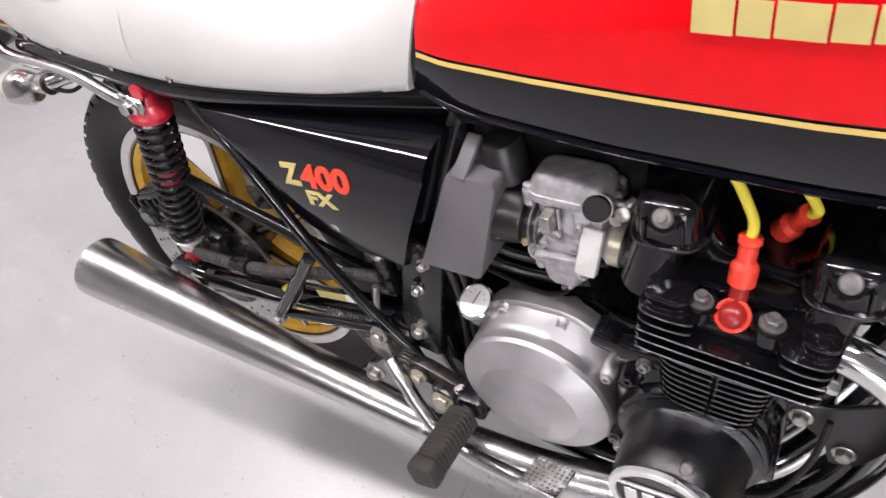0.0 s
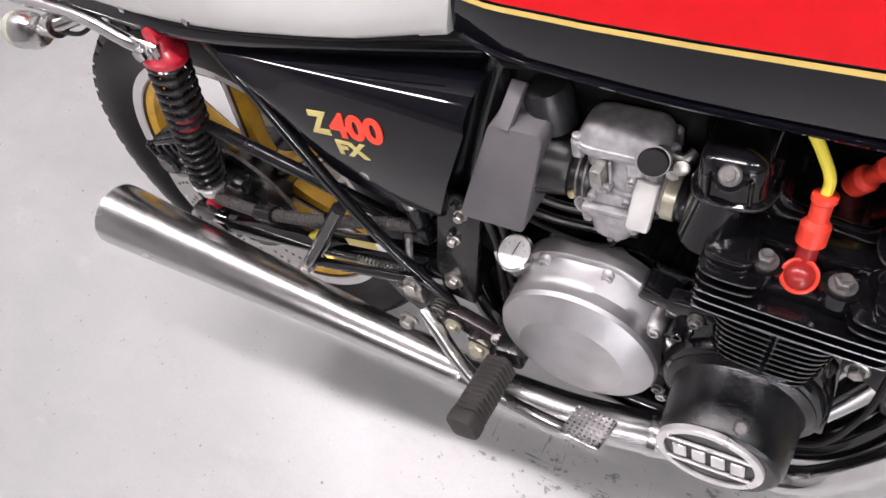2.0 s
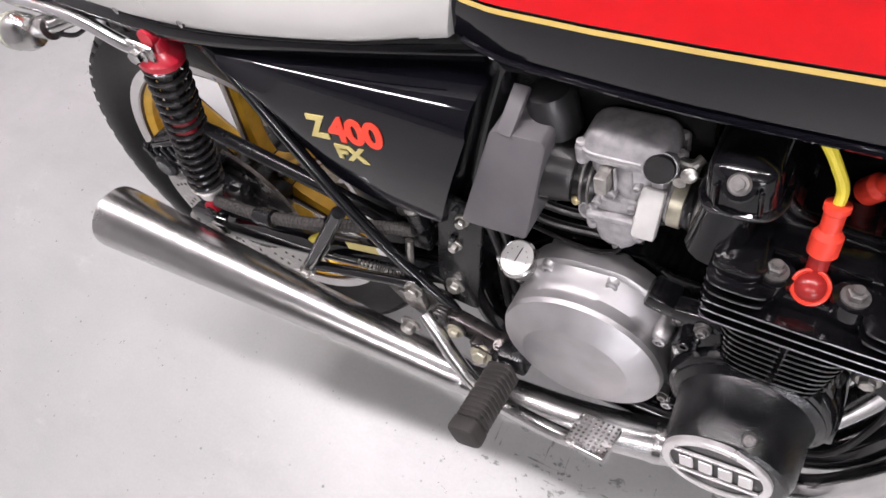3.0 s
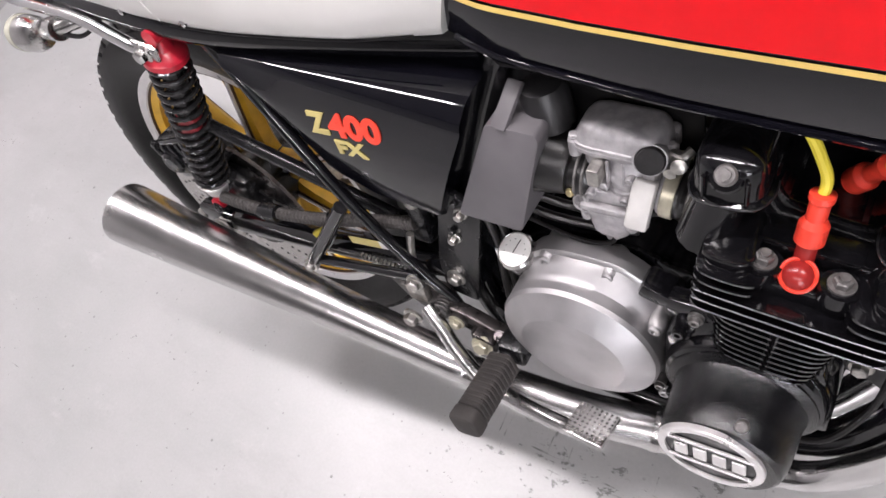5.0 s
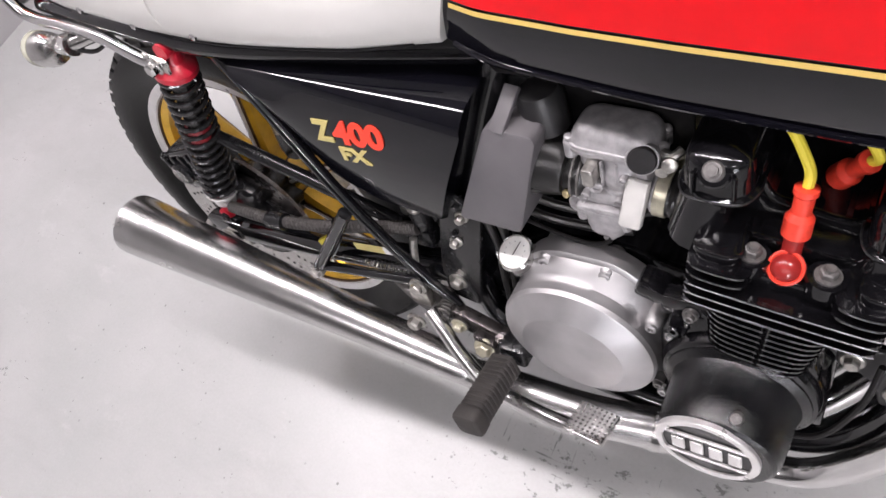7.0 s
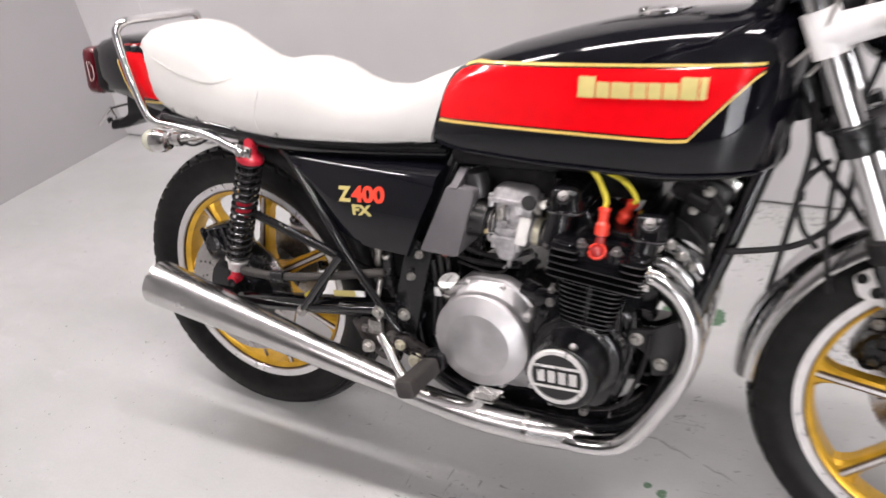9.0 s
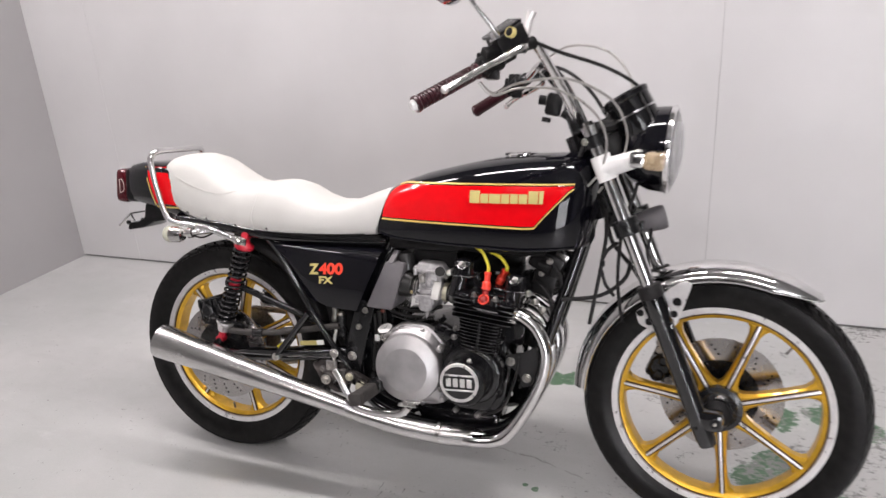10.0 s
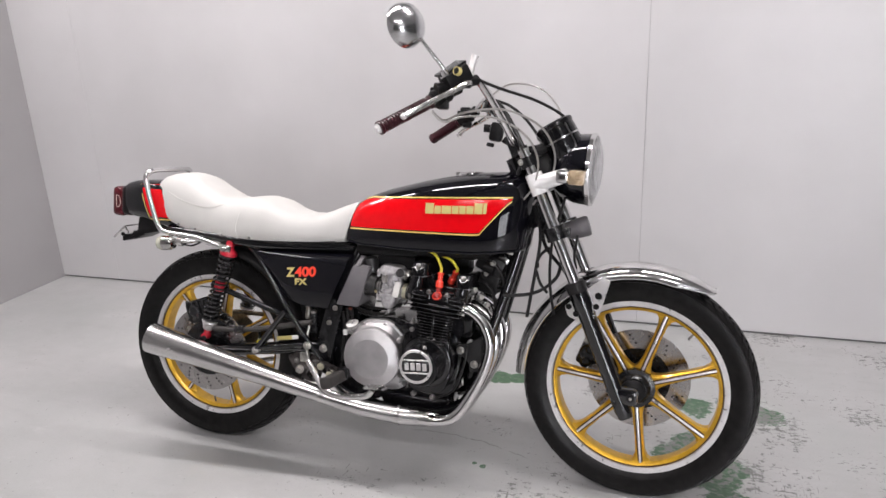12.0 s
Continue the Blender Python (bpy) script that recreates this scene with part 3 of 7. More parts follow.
def brake_disc(c, y, r, inner, parent, xf, rot=0.0, count=24):
    d = part("brake_disc", merge(lathe([(inner, -0.003), (r, -0.003), (r, 0.003), (inner, 0.003)], c + Vector((0, y, 0)), RIGHT, 64, closed=True)), BRAKE_STEEL, parent, "drilled steel brake disc", xf)
    for k in range(count):
        a = rot + 2 * math.pi * k / count
        for j in range(3):
            rr = inner + (r - inner) * (0.28 + 0.22 * j)
            aa = a + 0.06 * j
            bm = bmesh.new()
            for s in (-1, 1):
                o = c + Vector((rr * math.cos(aa), y + s * 0.00325, rr * math.sin(aa)))
                bm.faces.new([bm.verts.new(o + Vector((0.0030 * math.cos(t * math.pi / 4), 0, 0.0030 * math.sin(t * math.pi / 4)))) for t in range(8)])
            part("hole", bm, PLASTIC_BLACK, d, "", xf)
    bm = []
    for k in range(6):
        a = rot + 2 * math.pi * k / 6
        bm.append(hexbolt(c + Vector(((inner - 0.012) * math.cos(a), y - 0.004, (inner - 0.012) * math.sin(a))), RIGHT, 0.006, 0.006))
    part("carrier", merge(lathe([(0.03, -0.006), (inner + 0.006, -0.004), (inner + 0.006, 0.004), (0.03, 0.006)], c + Vector((0, y + 0.002, 0)), RIGHT, 40), *bm), SATIN_BLACK, d, "black disc carrier with bolts", xf)
    return d


fw = wheel("front_wheel", AX_F, 0.329, 0.047, 0.2555, 0.031, 70.5, WHEEL_STEER, 0.056, 0.052, "gold seven spoke cast front wheel")
brake_disc(AX_F, 0.062, 0.148, 0.092, fw, WHEEL_STEER, count=15)
rw = wheel("rear_wheel", AX_R + Vector((0, 0.006, 0)), 0.3215, 0.052, 0.2426, 0.033, -75, None, 0.062, 0.062, "gold seven spoke cast rear wheel")
brake_disc(AX_R, -0.074, 0.142, 0.090, rw, None, 0.1, count=18)
part("sprocket", lathe([(0.03, -0.003), (0.095, -0.003), (0.095, 0.003), (0.03, 0.003)], AX_R + Vector((0, 0.08, 0)), RIGHT, 44), STEEL, rw)
part("axle", merge(hexbolt((0, -0.128, 0.318), RIGHT, 0.014, 0.012), tube([(0, -0.128, 0.318), (0, 0.13, 0.318)], 0.009, 12, 2)), STEEL, rw)
part("axle", merge(lathe([(0.0135, -0.01), (0.0135, 0.002), (0.0115, 0.004)], (1.371, -0.112, 0.3195), RIGHT, 6), tube([(1.371, -0.118, 0.3195), (1.371, 0.11, 0.3195)], 0.0065, 12, 2)), SATIN_BLACK, fw, "", WHEEL_STEER)
part("axle_pin", lathe([(0.004, 0), (0.004, 0.004), (0.002, 0.005)], (1.371, -0.118, 0.3195), RIGHT, 12), STEEL, fw, "", WHEEL_STEER)
part("axle_cap", lathe([(0.034, 0.0), (0.034, 0.006), (0.026, 0.014), (0.018, 0.018), (0.010, 0.020)], (1.371, -0.054, 0.3195), RIGHT, 28), PLASTIC_BLACK, fw, "", WHEEL_STEER)

# front fork ---------------------------------------------------------------
FORK_A, FORK_B = Vector((1.052, 0, 0.988)), Vector((1.354, 0, 0.268))
FORK_D = (FORK_B - FORK_A).normalized()


def on_fork(z, side):
    s = (z - FORK_A.z) / FORK_D.z
    return Vector((FORK_A.x + FORK_D.x * s, side, z))


for side in (-0.093, 0.093):
    ft = part("fork_tube", tube([on_fork(0.985, side), on_fork(0.52, side)], 0.0175, 24, 2), CHROME, bike, "chrome fork tube", WHEEL_STEER)
    part("fork_top_nut", merge(lathe([(0.019, 0), (0.019, 0.008), (0.012, 0.010)], on_fork(0.984, side), -FORK_D, 20), lathe([(0.0115, 0.008), (0.0115, 0.018)], on_fork(0.984, side), -FORK_D, 6)), WORN_CHROME, ft, "", WHEEL_STEER)
    fl = part("fork_leg", merge(tube([on_fork(0.612, side), on_fork(0.60, side), on_fork(0.56, side), on_fork(0.545, side), on_fork(0.33, side), on_fork(0.275, side), on_fork(0.255, side)], [0.026, 0.0275, 0.0275, 0.0240, 0.0235, 0.0235, 0.020], 24, 6, smooth=False),
              box(AX_F + Vector((-0.022, side * 1.02, -0.002)), (0.075, 0.040, 0.050), 0.012), box(on_fork(0.53, side) + Vector((0.006, 0, 0)), (0.030, 0.034, 0.040), 0.006)), FRAME_BLACK, bike, "gloss black fork lower leg", WHEEL_STEER)
    part("dust_seal", lathe([(0.019, 0), (0.0265, 0.002), (0.0285, 0.010), (0.0285, 0.030), (0.0265, 0.034)], on_fork(0.630, side), FORK_D, 24), RUBBER, fl, "", WHEEL_STEER)
    part("drain_bolt", hexbolt(on_fork(0.33, side) + Vector((-0.022, -0.012, 0)), (-0.9, -0.4, 0), 0.004, 0.004), SATIN_BLACK, fl, "", WHEEL_STEER)
    part("bolt", hexbolt(AX_F + Vector((-0.045, side * 1.02 - 0.02, -0.02)), RIGHT, 0.004, 0.005), SATIN_BLACK, fl, "", WHEEL_STEER)

part("upper_clamp", merge(prism(rounded([(1.020, 0.962), (1.080, 0.975), (1.086, 0.955), (1.026, 0.940)], 0.006), -0.045, 0.045, 0.003), *[lathe([(0.027, -0.014), (0.027, 0.014)], on_fork(0.957, s), -FORK_D, 24) for s in (-0.093, 0.093)], *[tube([on_fork(0.957, s), Vector((1.045, s * 0.3, 0.958))], 0.016, 10, 2) for s in (-0.093, 0.093)]), SATIN_BLACK, bike, "black upper fork clamp", WHEEL_STEER)
part("lower_clamp", merge(*[lathe([(0.029, -0.019), (0.030, -0.016), (0.030, 0.016), (0.029, 0.019)], on_fork(0.762, s), -FORK_D, 24) for s in (-0.093, 0.093)], box(on_fork(0.762, 0) + Vector((-0.012, 0, 0)), (0.065, 0.15, 0.034), 0.008, (0, 23, 0)), *[box(on_fork(0.762, s) + Vector((0.028, 0.014 if s < 0 else -0.014, 0.002)), (0.02, 0.022, 0.026), 0.004) for s in (-0.093, 0.093)]), SATIN_BLACK, bike, "black lower fork clamp", WHEEL_STEER)
part("steering_stem", tube([on_fork(0.985, 0) + Vector((-0.045, 0, 0)), on_fork(0.75, 0) + Vector((-0.045, 0, 0))], 0.017, 16, 2), FRAME_BLACK, bike, "", WHEEL_STEER)
part("clamp_bolt", hexbolt(on_fork(0.956, -0.093) + Vector((-0.018, -0.022, 0)), (-0.5, -1, 0), 0.006, 0.007), STEEL, bike, "", WHEEL_STEER)

# front mudguard: swept chrome channel over the tyre
def fender_taper(t, point):
    """How full the section is, t from the pointed front end to the rear end."""
    return min(1.0, 0.06 + 0.94 * (t / point) ** 0.6)


def fender(c, r, a0, a1, half, depth, n=64, point=0.14):
    prof = [(-half * math.cos(math.pi * j / 16), -depth + (depth + 0.003) * math.sin(math.pi * j / 16) ** 0.9) for j in range(17)]
    full = prof + [(y * 0.965, d - 0.003) for y, d in prof[::-1]]
    rings, edges = [], ([], [])
    for i in range(n + 1):
        t = (i / n) ** 1.3
        a = a0 + (a1 - a0) * t
        k = fender_taper(t, point)
        w = 0.45 + 0.55 * k
        rings.append([c + Vector(((r + d * k) * math.cos(a), y * w, (r + d * k) * math.sin(a))) for y, d in full])
        for side, e in zip((-1, 1), edges):
            e.append(c + Vector(((r - depth * k) * math.cos(a), side * half * w, (r - depth * k) * math.sin(a))))
    return ring_loft(rings), edges


fen_bm, fen_edges = fender(AX_F + Vector((0.0, 0, 0.004)), 0.352, radians(55.5), radians(179), 0.060, 0.034)
fen = part("front_fender", fen_bm, CHROME, bike, "chrome front mudguard", WHEEL_STEER, sharp=0.7)
for e in fen_edges:
    part("rolled_edge", tube(e, 0.0030, 8, 70), CHROME, fen, "", WHEEL_STEER)
for s in (-1, 1):
    plate = prism(rounded([(1.277, 0.640), (1.299, 0.634), (1.271, 0.532), (1.251, 0.520), (1.220, 0.508), (1.183, 0.522), (1.173, 0.552), (1.190, 0.566), (1.230, 0.600)], 0.008), s * 0.0635, s * 0.0675, 0.001, 1)
    br = part("fender_brace", plate, POLISHED, fen, "polished mudguard brace with lightening holes", WHEEL_STEER)
    for hx, hz, hr in ((1.267, 0.588, 0.010), (1.262, 0.557, 0.0085), (1.185, 0.551, 0.0085), (1.207, 0.532, 0.0095)):
        part("brace_hole", lathe([(hr, 0), (hr, 0.0006)], (hx, s * 0.068, hz), (0, s, 0), 18), PLASTIC_BLACK, br, "dark round hole", WHEEL_STEER)

# front brake caliper on the far leg and its hose
cal = part("front_caliper", merge(box((1.230, 0.070, 0.385), (0.062, 0.055, 0.090), 0.012, (0, 22, 0)), lathe([(0.026, 0), (0.026, 0.02), (0.020, 0.026)], (1.230, 0.045, 0.392), RIGHT, 24), lathe([(0.018, 0), (0.018, 0.012)], (1.220, 0.048, 0.360), RIGHT, 20)), SATIN_BLACK, bike, "black brake caliper", WHEEL_STEER)
for z in (0.425, 0.345):
    part("bolt", hexbolt((1.237 - (z - 0.385) * 0.3, 0.040, z), RIGHT, 0.007, 0.007), STEEL, cal, "", WHEEL_STEER)
part("brake_hose", tube([(1.221, 0.065, 0.432), (1.210, 0.055, 0.49), (1.20, 0.05, 0.53), (1.16, 0.03, 0.62), (1.10, 0.01, 0.70), (1.085, 0.0, 0.76)], 0.0055, 10, 30), RUBBER, bike, "black brake hose", WHEEL_STEER)

# headlight
HL = Vector((1.155, 0, 0.938))
HD = Vector((0.985, 0, -0.05)).normalized()
hl = part("headlight", lathe([(0.02, -0.045), (0.055, -0.038), (0.083, -0.010), (0.098, 0.030), (0.101, 0.062), (0.099, 0.066), (0.06, 0.06)], HL, HD, 48), BLACK_PAINT, bike, "black headlight bowl with chrome rim", WHEEL_STEER)
part("headlight_rim", lathe([(0.1000, 0.066), (0.1035, 0.067), (0.1040, 0.072), (0.1020, 0.077), (0.0965, 0.079), (0.0945, 0.076), (0.0985, 0.070)], HL, HD, 56, closed=True), CHROME, hl, "chrome headlight rim", WHEEL_STEER)
part("reflector", lathe([(0.012, 0.02), (0.05, 0.032), (0.08, 0.052), (0.092, 0.072)], HL, HD, 40), CHROME, hl, "", WHEEL_STEER)
part("lens", lathe([(0.001, 0.098), (0.03, 0.0965), (0.06, 0.0920), (0.085, 0.084), (0.0940, 0.078), (0.092, 0.075), (0.06, 0.090), (0.001, 0.096)], HL, HD, 48), CLEAR_LENS, hl, "clear domed headlight glass", WHEEL_STEER)
for s in (-1, 1):
    part("headlight_bracket", merge(tube([(1.092, s * 0.093, 0.895), (1.118, s * 0.100, 0.905), (1.176, s * 0.112, 0.925)], [0.025, 0.022, 0.019], 16, 8), lathe([(0.0235, -0.03), (0.0235, 0.03)], on_fork(0.897, s * 0.093), -FORK_D, 22)), WHITE_PLASTIC, bike, "white lamp bracket round the fork", WHEEL_STEER)
    sg = part("front_turn_signal", merge(box((1.172, s * 0.142, 0.922), (0.034, 0.046, 0.034), 0.008, (0, 4, 0)), tube([(1.163, s * 0.112, 0.915), (1.170, s * 0.130, 0.920)], 0.008, 10, 3)), CHROME, bike, "chrome square turn signal", WHEEL_STEER)
    part("lens", box((1.2085, s * 0.142, 0.920), (0.042, 0.050, 0.039), 0.008, (0, 4, 0)), AMBER, sg, "amber turn signal lens", WHEEL_STEER)

# horn
hn = part("horn", lathe([(0.010, -0.040), (0.022, -0.034), (0.028, -0.012), (0.030, 0.024), (0.027, 0.034), (0.010, 0.036)], (1.190, -0.01, 0.766), (0.94, -0.1, 0.30), 28), PLASTIC_GREY, bike, "dark grey disc horn", STEER)
part("horn_bracket", box((1.140, 0.0, 0.778), (0.06, 0.03, 0.006), 0.002, (0, -18, 0)), FRAME_BLACK, hn, "", STEER)

# instruments
for s, nm in ((-0.056, "speedometer"), (0.056, "tachometer")):
    o = Vector((1.118, s, 0.992))
    d = Vector((-0.50, 0, 0.87)).normalized()
    g = part(nm, lathe([(0.030, -0.062), (0.047, -0.054), (0.052, -0.035), (0.052, 0.030), (0.055, 0.034), (0.055, 0.044), (0.049, 0.048)], o + Vector((0.012, 0, 0.025)), d, 36), ENGINE_BLACK, bike, "black instrument housing with chrome straps", STEER)
    part("dial", lathe([(0.001, 0.0465), (0.047, 0.0465), (0.047, 0.047)], o + Vector((0.012, 0, 0.025)), d, 32), CLEAR_LENS, g, "", STEER)
    part("chrome_strap", lathe([(0.0525, -0.006), (0.0537, -0.005), (0.0537, -0.001), (0.0525, 0.0)], o + Vector((0.012, 0, 0.025)), d, 36, closed=True), CHROME, g, "", STEER)
    for aa in (-60, 10, 80):
        a, u, v = frame_of(d)
        rr = radians(aa)
        w = u * math.cos(rr) + v * math.sin(rr)
        p = o + Vector((0.012, 0, 0.025)) + w * 0.053
        part("chrome_strap", tube([p - d * 0.050 - w * 0.006, p - d * 0.03, p + d * 0.03], 0.0030, 6, 4), CHROME, g, "", STEER)
part("instrument_panel", merge(box((1.148, 0, 1.052), (0.02, 0.17, 0.055), 0.008, (0, -30, 0)), box((1.155, 0, 1.018), (0.06, 0.06, 0.07), 0.01, (0, -30, 0)), box((1.090, 0, 0.955), (0.09, 0.12, 0.02), 0.006, (0, -25, 0))), PLASTIC_BLACK, bike, "black instrument bracket", STEER)

# handlebar
BAR_R = [(1.000, 0.0, 1.002), (1.000, -0.045, 1.002), (0.996, -0.065, 1.012), (0.972, -0.098, 1.055), (0.925, -0.160, 1.130), (0.903, -0.190, 1.155), (0.888, -0.215, 1.152), (0.858, -0.245, 1.126), (0.760, -0.312, 1.062), (0.685, -0.360, 1.010)]
L_END = [(0.706, 0.356, 1.046), (0.774, 0.310, 1.082)]
BAR = L_END + [(x, -y, z) for x, y, z in BAR_R[-3:0:-1]] + BAR_R
hb = part("handlebar", tube(BAR, 0.0111, 16, 144), CHROME, bike, "high chrome handlebar", STEER)
for s in (-0.032, 0.032):
    part("bar_clamp", box((1.002, s, 0.992), (0.036, 0.024, 0.052), 0.006, (0, -23, 0)), SATIN_BLACK, hb, "", STEER)


def along(k0, k1, side, n=6, off=(0, 0, 0)):
    """Points on the straight outer stretch of the bar, k in 0..1 from its inner bend to its end."""
    a, b = Vector(BAR_R[7]), Vector(BAR_R[9])
    if side < 0:
        b = Vector((L_END[0][0], -L_END[0][1], L_END[0][2]))
    out = []
    for i in range(n + 1):
        p = a.lerp(b, k0 + (k1 - k0) * i / n)
        out.append(Vector((p.x, p.y * side, p.z)) + Vector(off))
    return out


for side in (1, -1):
    gp = along(0.36, 1.02, side, 1)
    g = part("grip", tube([gp[0], gp[0].lerp(gp[1], 0.02), gp[0].lerp(gp[1], 0.06), gp[0].lerp(gp[1], 0.93), gp[0].lerp(gp[1], 0.95), gp[1]], [0.018, 0.0185, 0.0140, 0.0140, 0.0180, 0.0180], 20, 5, smooth=False), GRIP_RED, hb, "dark maroon rubber grip", STEER)
    bm = []
    d = (gp[1] - gp[0]).normalized()
    for k in range(15):
        q = gp[0].lerp(gp[1], 0.09 + 0.84 * k / 15)
        bm.append(lathe([(0.0137, 0), (0.0168, 0.0006), (0.0168, 0.0042), (0.0137, 0.0048)], q, d, 18))
    part("grip_rib", merge(*bm), GRIP_RED, g, "", STEER)
    part("bar_end", lathe([(0.0125, 0), (0.0125, 0.003), (0.009, 0.008), (0.002, 0.010)], gp[1], d, 18), WHITE_PLASTIC if side > 0 else GRIP_RED, g, "", STEER)
    sp = along(0.10, 0.34, side, 1)
    m = sp[0].lerp(sp[1], 0.5)
    sw = part("switch_box", merge(tube([sp[0], sp[0].lerp(sp[1], 0.1), sp[0].lerp(sp[1], 0.9), sp[1]], [0.018, 0.023, 0.023, 0.018], 16, 3, smooth=False), box(m + Vector((0.0, 0.0, 0.020)), (0.035, 0.030, 0.026), 0.005), box(m + Vector((-0.018, 0, 0.012)), (0.02, 0.02, 0.02), 0.004), box(m + Vector((0.006, 0, -0.022)), (0.03, 0.028, 0.022), 0.005)), PLASTIC_BLACK, hb, "black switch housing", STEER)
    lv = along(-0.02, 0.92 if side > 0 else 0.80, side, 1)
    o = Vector((0.055, 0, -0.004))
    if side > 0:
        o = Vector((0.040, -0.012, 0.017))
    lever = part("brake_lever" if side > 0 else "clutch_lever", tube([lv[0] + Vector((0.028, 0, 0.012)), lv[0].lerp(lv[1], 0.10) + o * 1.0, lv[0].lerp(lv[1], 0.35) + o * 1.1, lv[0].lerp(lv[1], 0.75) + o * 0.95, lv[1] + o * 1.1], [0.0080, 0.0068, 0.0060, 0.0056, 0.0072], 10, 24, flat=1.25), WORN_CHROME, hb, "polished control lever", STEER)
    part("ball_end", lathe([(0.001, -0.0088), (0.005, -0.0075), (0.0082, -0.0035), (0.0090, 0.0), (0.0082, 0.0035), (0.005, 0.0075), (0.001, 0.0088)], lv[1] + o * 1.1, d, 16), POLISHED, lever, "", STEER)
    part("lever_perch", merge(tube([lv[0], lv[0].lerp(lv[1], 0.12)], 0.0175, 14, 2), box(lv[0].lerp(lv[1], 0.04) + Vector((0.022, 0, 0.010)), (0.036, 0.026, 0.018), 0.005)), SATIN_BLACK, hb, "", STEER)

# front master cylinder
MC = Vector((0.855, -0.262, 1.149))
mc = part("master_cylinder", merge(box(MC, (0.074, 0.050, 0.046), 0.007, (10, -36, 32)), tube([MC + Vector((0.05, 0.045, 0.002)), MC + Vector((0.0, 0.0, -0.018)), MC + Vector((-0.045, -0.03, -0.035))], 0.014, 14, 8)), PLASTIC_BLACK, bike, "black brake fluid reservoir", STEER)
part("lid", box(MC + Vector((-0.0135, -0.0035, 0.0215)), (0.076, 0.052, 0.008), 0.003, (10, -36, 32)), SATIN_BLACK, mc, "", STEER)
part("sight_glass", lathe([(0.0108, -0.010), (0.0108, 0.002), (0.0096, 0.003), (0.0088, 0.002), (0.0088, -0.010)], MC + Vector((0.0065, -0.0345, 0.011)), (-0.50, -0.86, 0.1), 24, closed=True), GOLD_LETTER, mc, "round fluid sight window", STEER)
part("lever_adjuster", tube([MC + Vector((0.035, 0.03, 0.01)), MC + Vector((0.040, 0.035, 0.045)), MC + Vector((0.046, 0.035, 0.064))], [0.008, 0.0085, 0.0105], 12, 8), POLISHED, mc, "polished lever end standing up", STEER)

part("sight_window", lathe([(0.0087, -0.010), (0.0087, 0.0010), (0.007, 0.0016), (0.001, 0.0018)], MC + Vector((0.0065, -0.0345, 0.011)), (-0.50, -0.86, 0.1), 20), PLASTIC_BLACK, mc, "dark fluid window", STEER)

# mirror
MIR = Vector((0.738, -0.335, 1.264))
MD = Vector((0.72, -0.66, 0.10)).normalized()
mr = part("mirror", tube([MC + Vector((-0.03, -0.02, -0.005)), (0.836, -0.300, 1.155), (0.800, -0.318, 1.200), (0.772, -0.328, 1.235)], [0.0075, 0.006, 0.005, 0.005], 12, 12), CHROME, bike, "round chrome mirror on a thin stem", STEER)
mm = lathe([(0.001, 0.034), (0.02, 0.032), (0.037, 0.025), (0.048, 0.013), (0.0525, 0.0), (0.0535, -0.006), (0.0515, -0.009), (0.048, -0.008)], (0, 0, 0), (0, 0, 1), 40)
mm.transform(Matrix.Translation(MIR) @ MD.to_track_quat("Z", "Y").to_matrix().to_4x4() @ Matrix.Diagonal((1.02, 1.06, 1, 1)))
part("mirror_head", mm, MIRROR_BACK, mr, "chrome mirror shell", STEER)
part("glass", lathe([(0.001, -0.0075), (0.049, -0.0075), (0.049, -0.0065), (0.001, -0.0065)], MIR, MD, 40), MIRROR_BACK, mr, "mirror glass", STEER)
part("stem_nut", lathe([(0.010, 0), (0.010, 0.012), (0.008, 0.016)], (0.835, -0.296, 1.146), (-0.35, -0.2, 0.8), 6), CHROME, mr, "", STEER)

# cables
GREY_CABLE = mat("grey cable sleeve", (0.38, 0.365, 0.35), 0.3, metal=0.5, var=0.1)
CABLES = [([(0.80, -0.285, 1.062), (0.83, -0.27, 1.040), (0.88, -0.24, 1.064), (0.98, -0.19, 1.078), (1.075, -0.14, 1.040), (1.115, -0.115, 0.97), (1.105, -0.09, 0.90), (1.06, -0.06, 0.83)], 0.0029, GREY_CABLE),
          ([(0.80, -0.290, 1.060), (0.83, -0.275, 1.035), (0.88, -0.25, 1.052), (0.96, -0.20, 1.054), (1.035, -0.16, 1.015), (1.07, -0.14, 0.95), (1.06, -0.10, 0.88), (1.02, -0.06, 0.83)], 0.0029, GREY_CABLE),
          ([(0.90, -0.225, 1.155), (0.96, -0.19, 1.135), (1.06, -0.12, 1.112), (1.14, -0.06, 1.075), (1.185, -0.02, 1.02), (1.18, 0.0, 0.95), (1.13, 0.0, 0.87)], 0.0042, RUBBER),
          ([(0.89, 0.24, 1.16), (0.97, 0.16, 1.20), (1.07, 0.05, 1.17), (1.13, 0.02, 1.09), (1.12, 0.02, 0.97)], 0.0030, GREY_CABLE),
          ([(0.90, 0.22, 1.165), (0.98, 0.15, 1.13), (1.05, 0.12, 1.06), (1.09, 0.10, 0.97), (1.06, 0.06, 0.86)], 0.0045, RUBBER),
          ([(1.04, -0.03, 0.99), (1.01, -0.04, 0.90), (1.00, -0.03, 0.82)], 0.006, RUBBER)]
for pts, r, m in CABLES:
    part("control_cable", tube(pts, r, 8, 48), m, bike, "control cable", STEER)
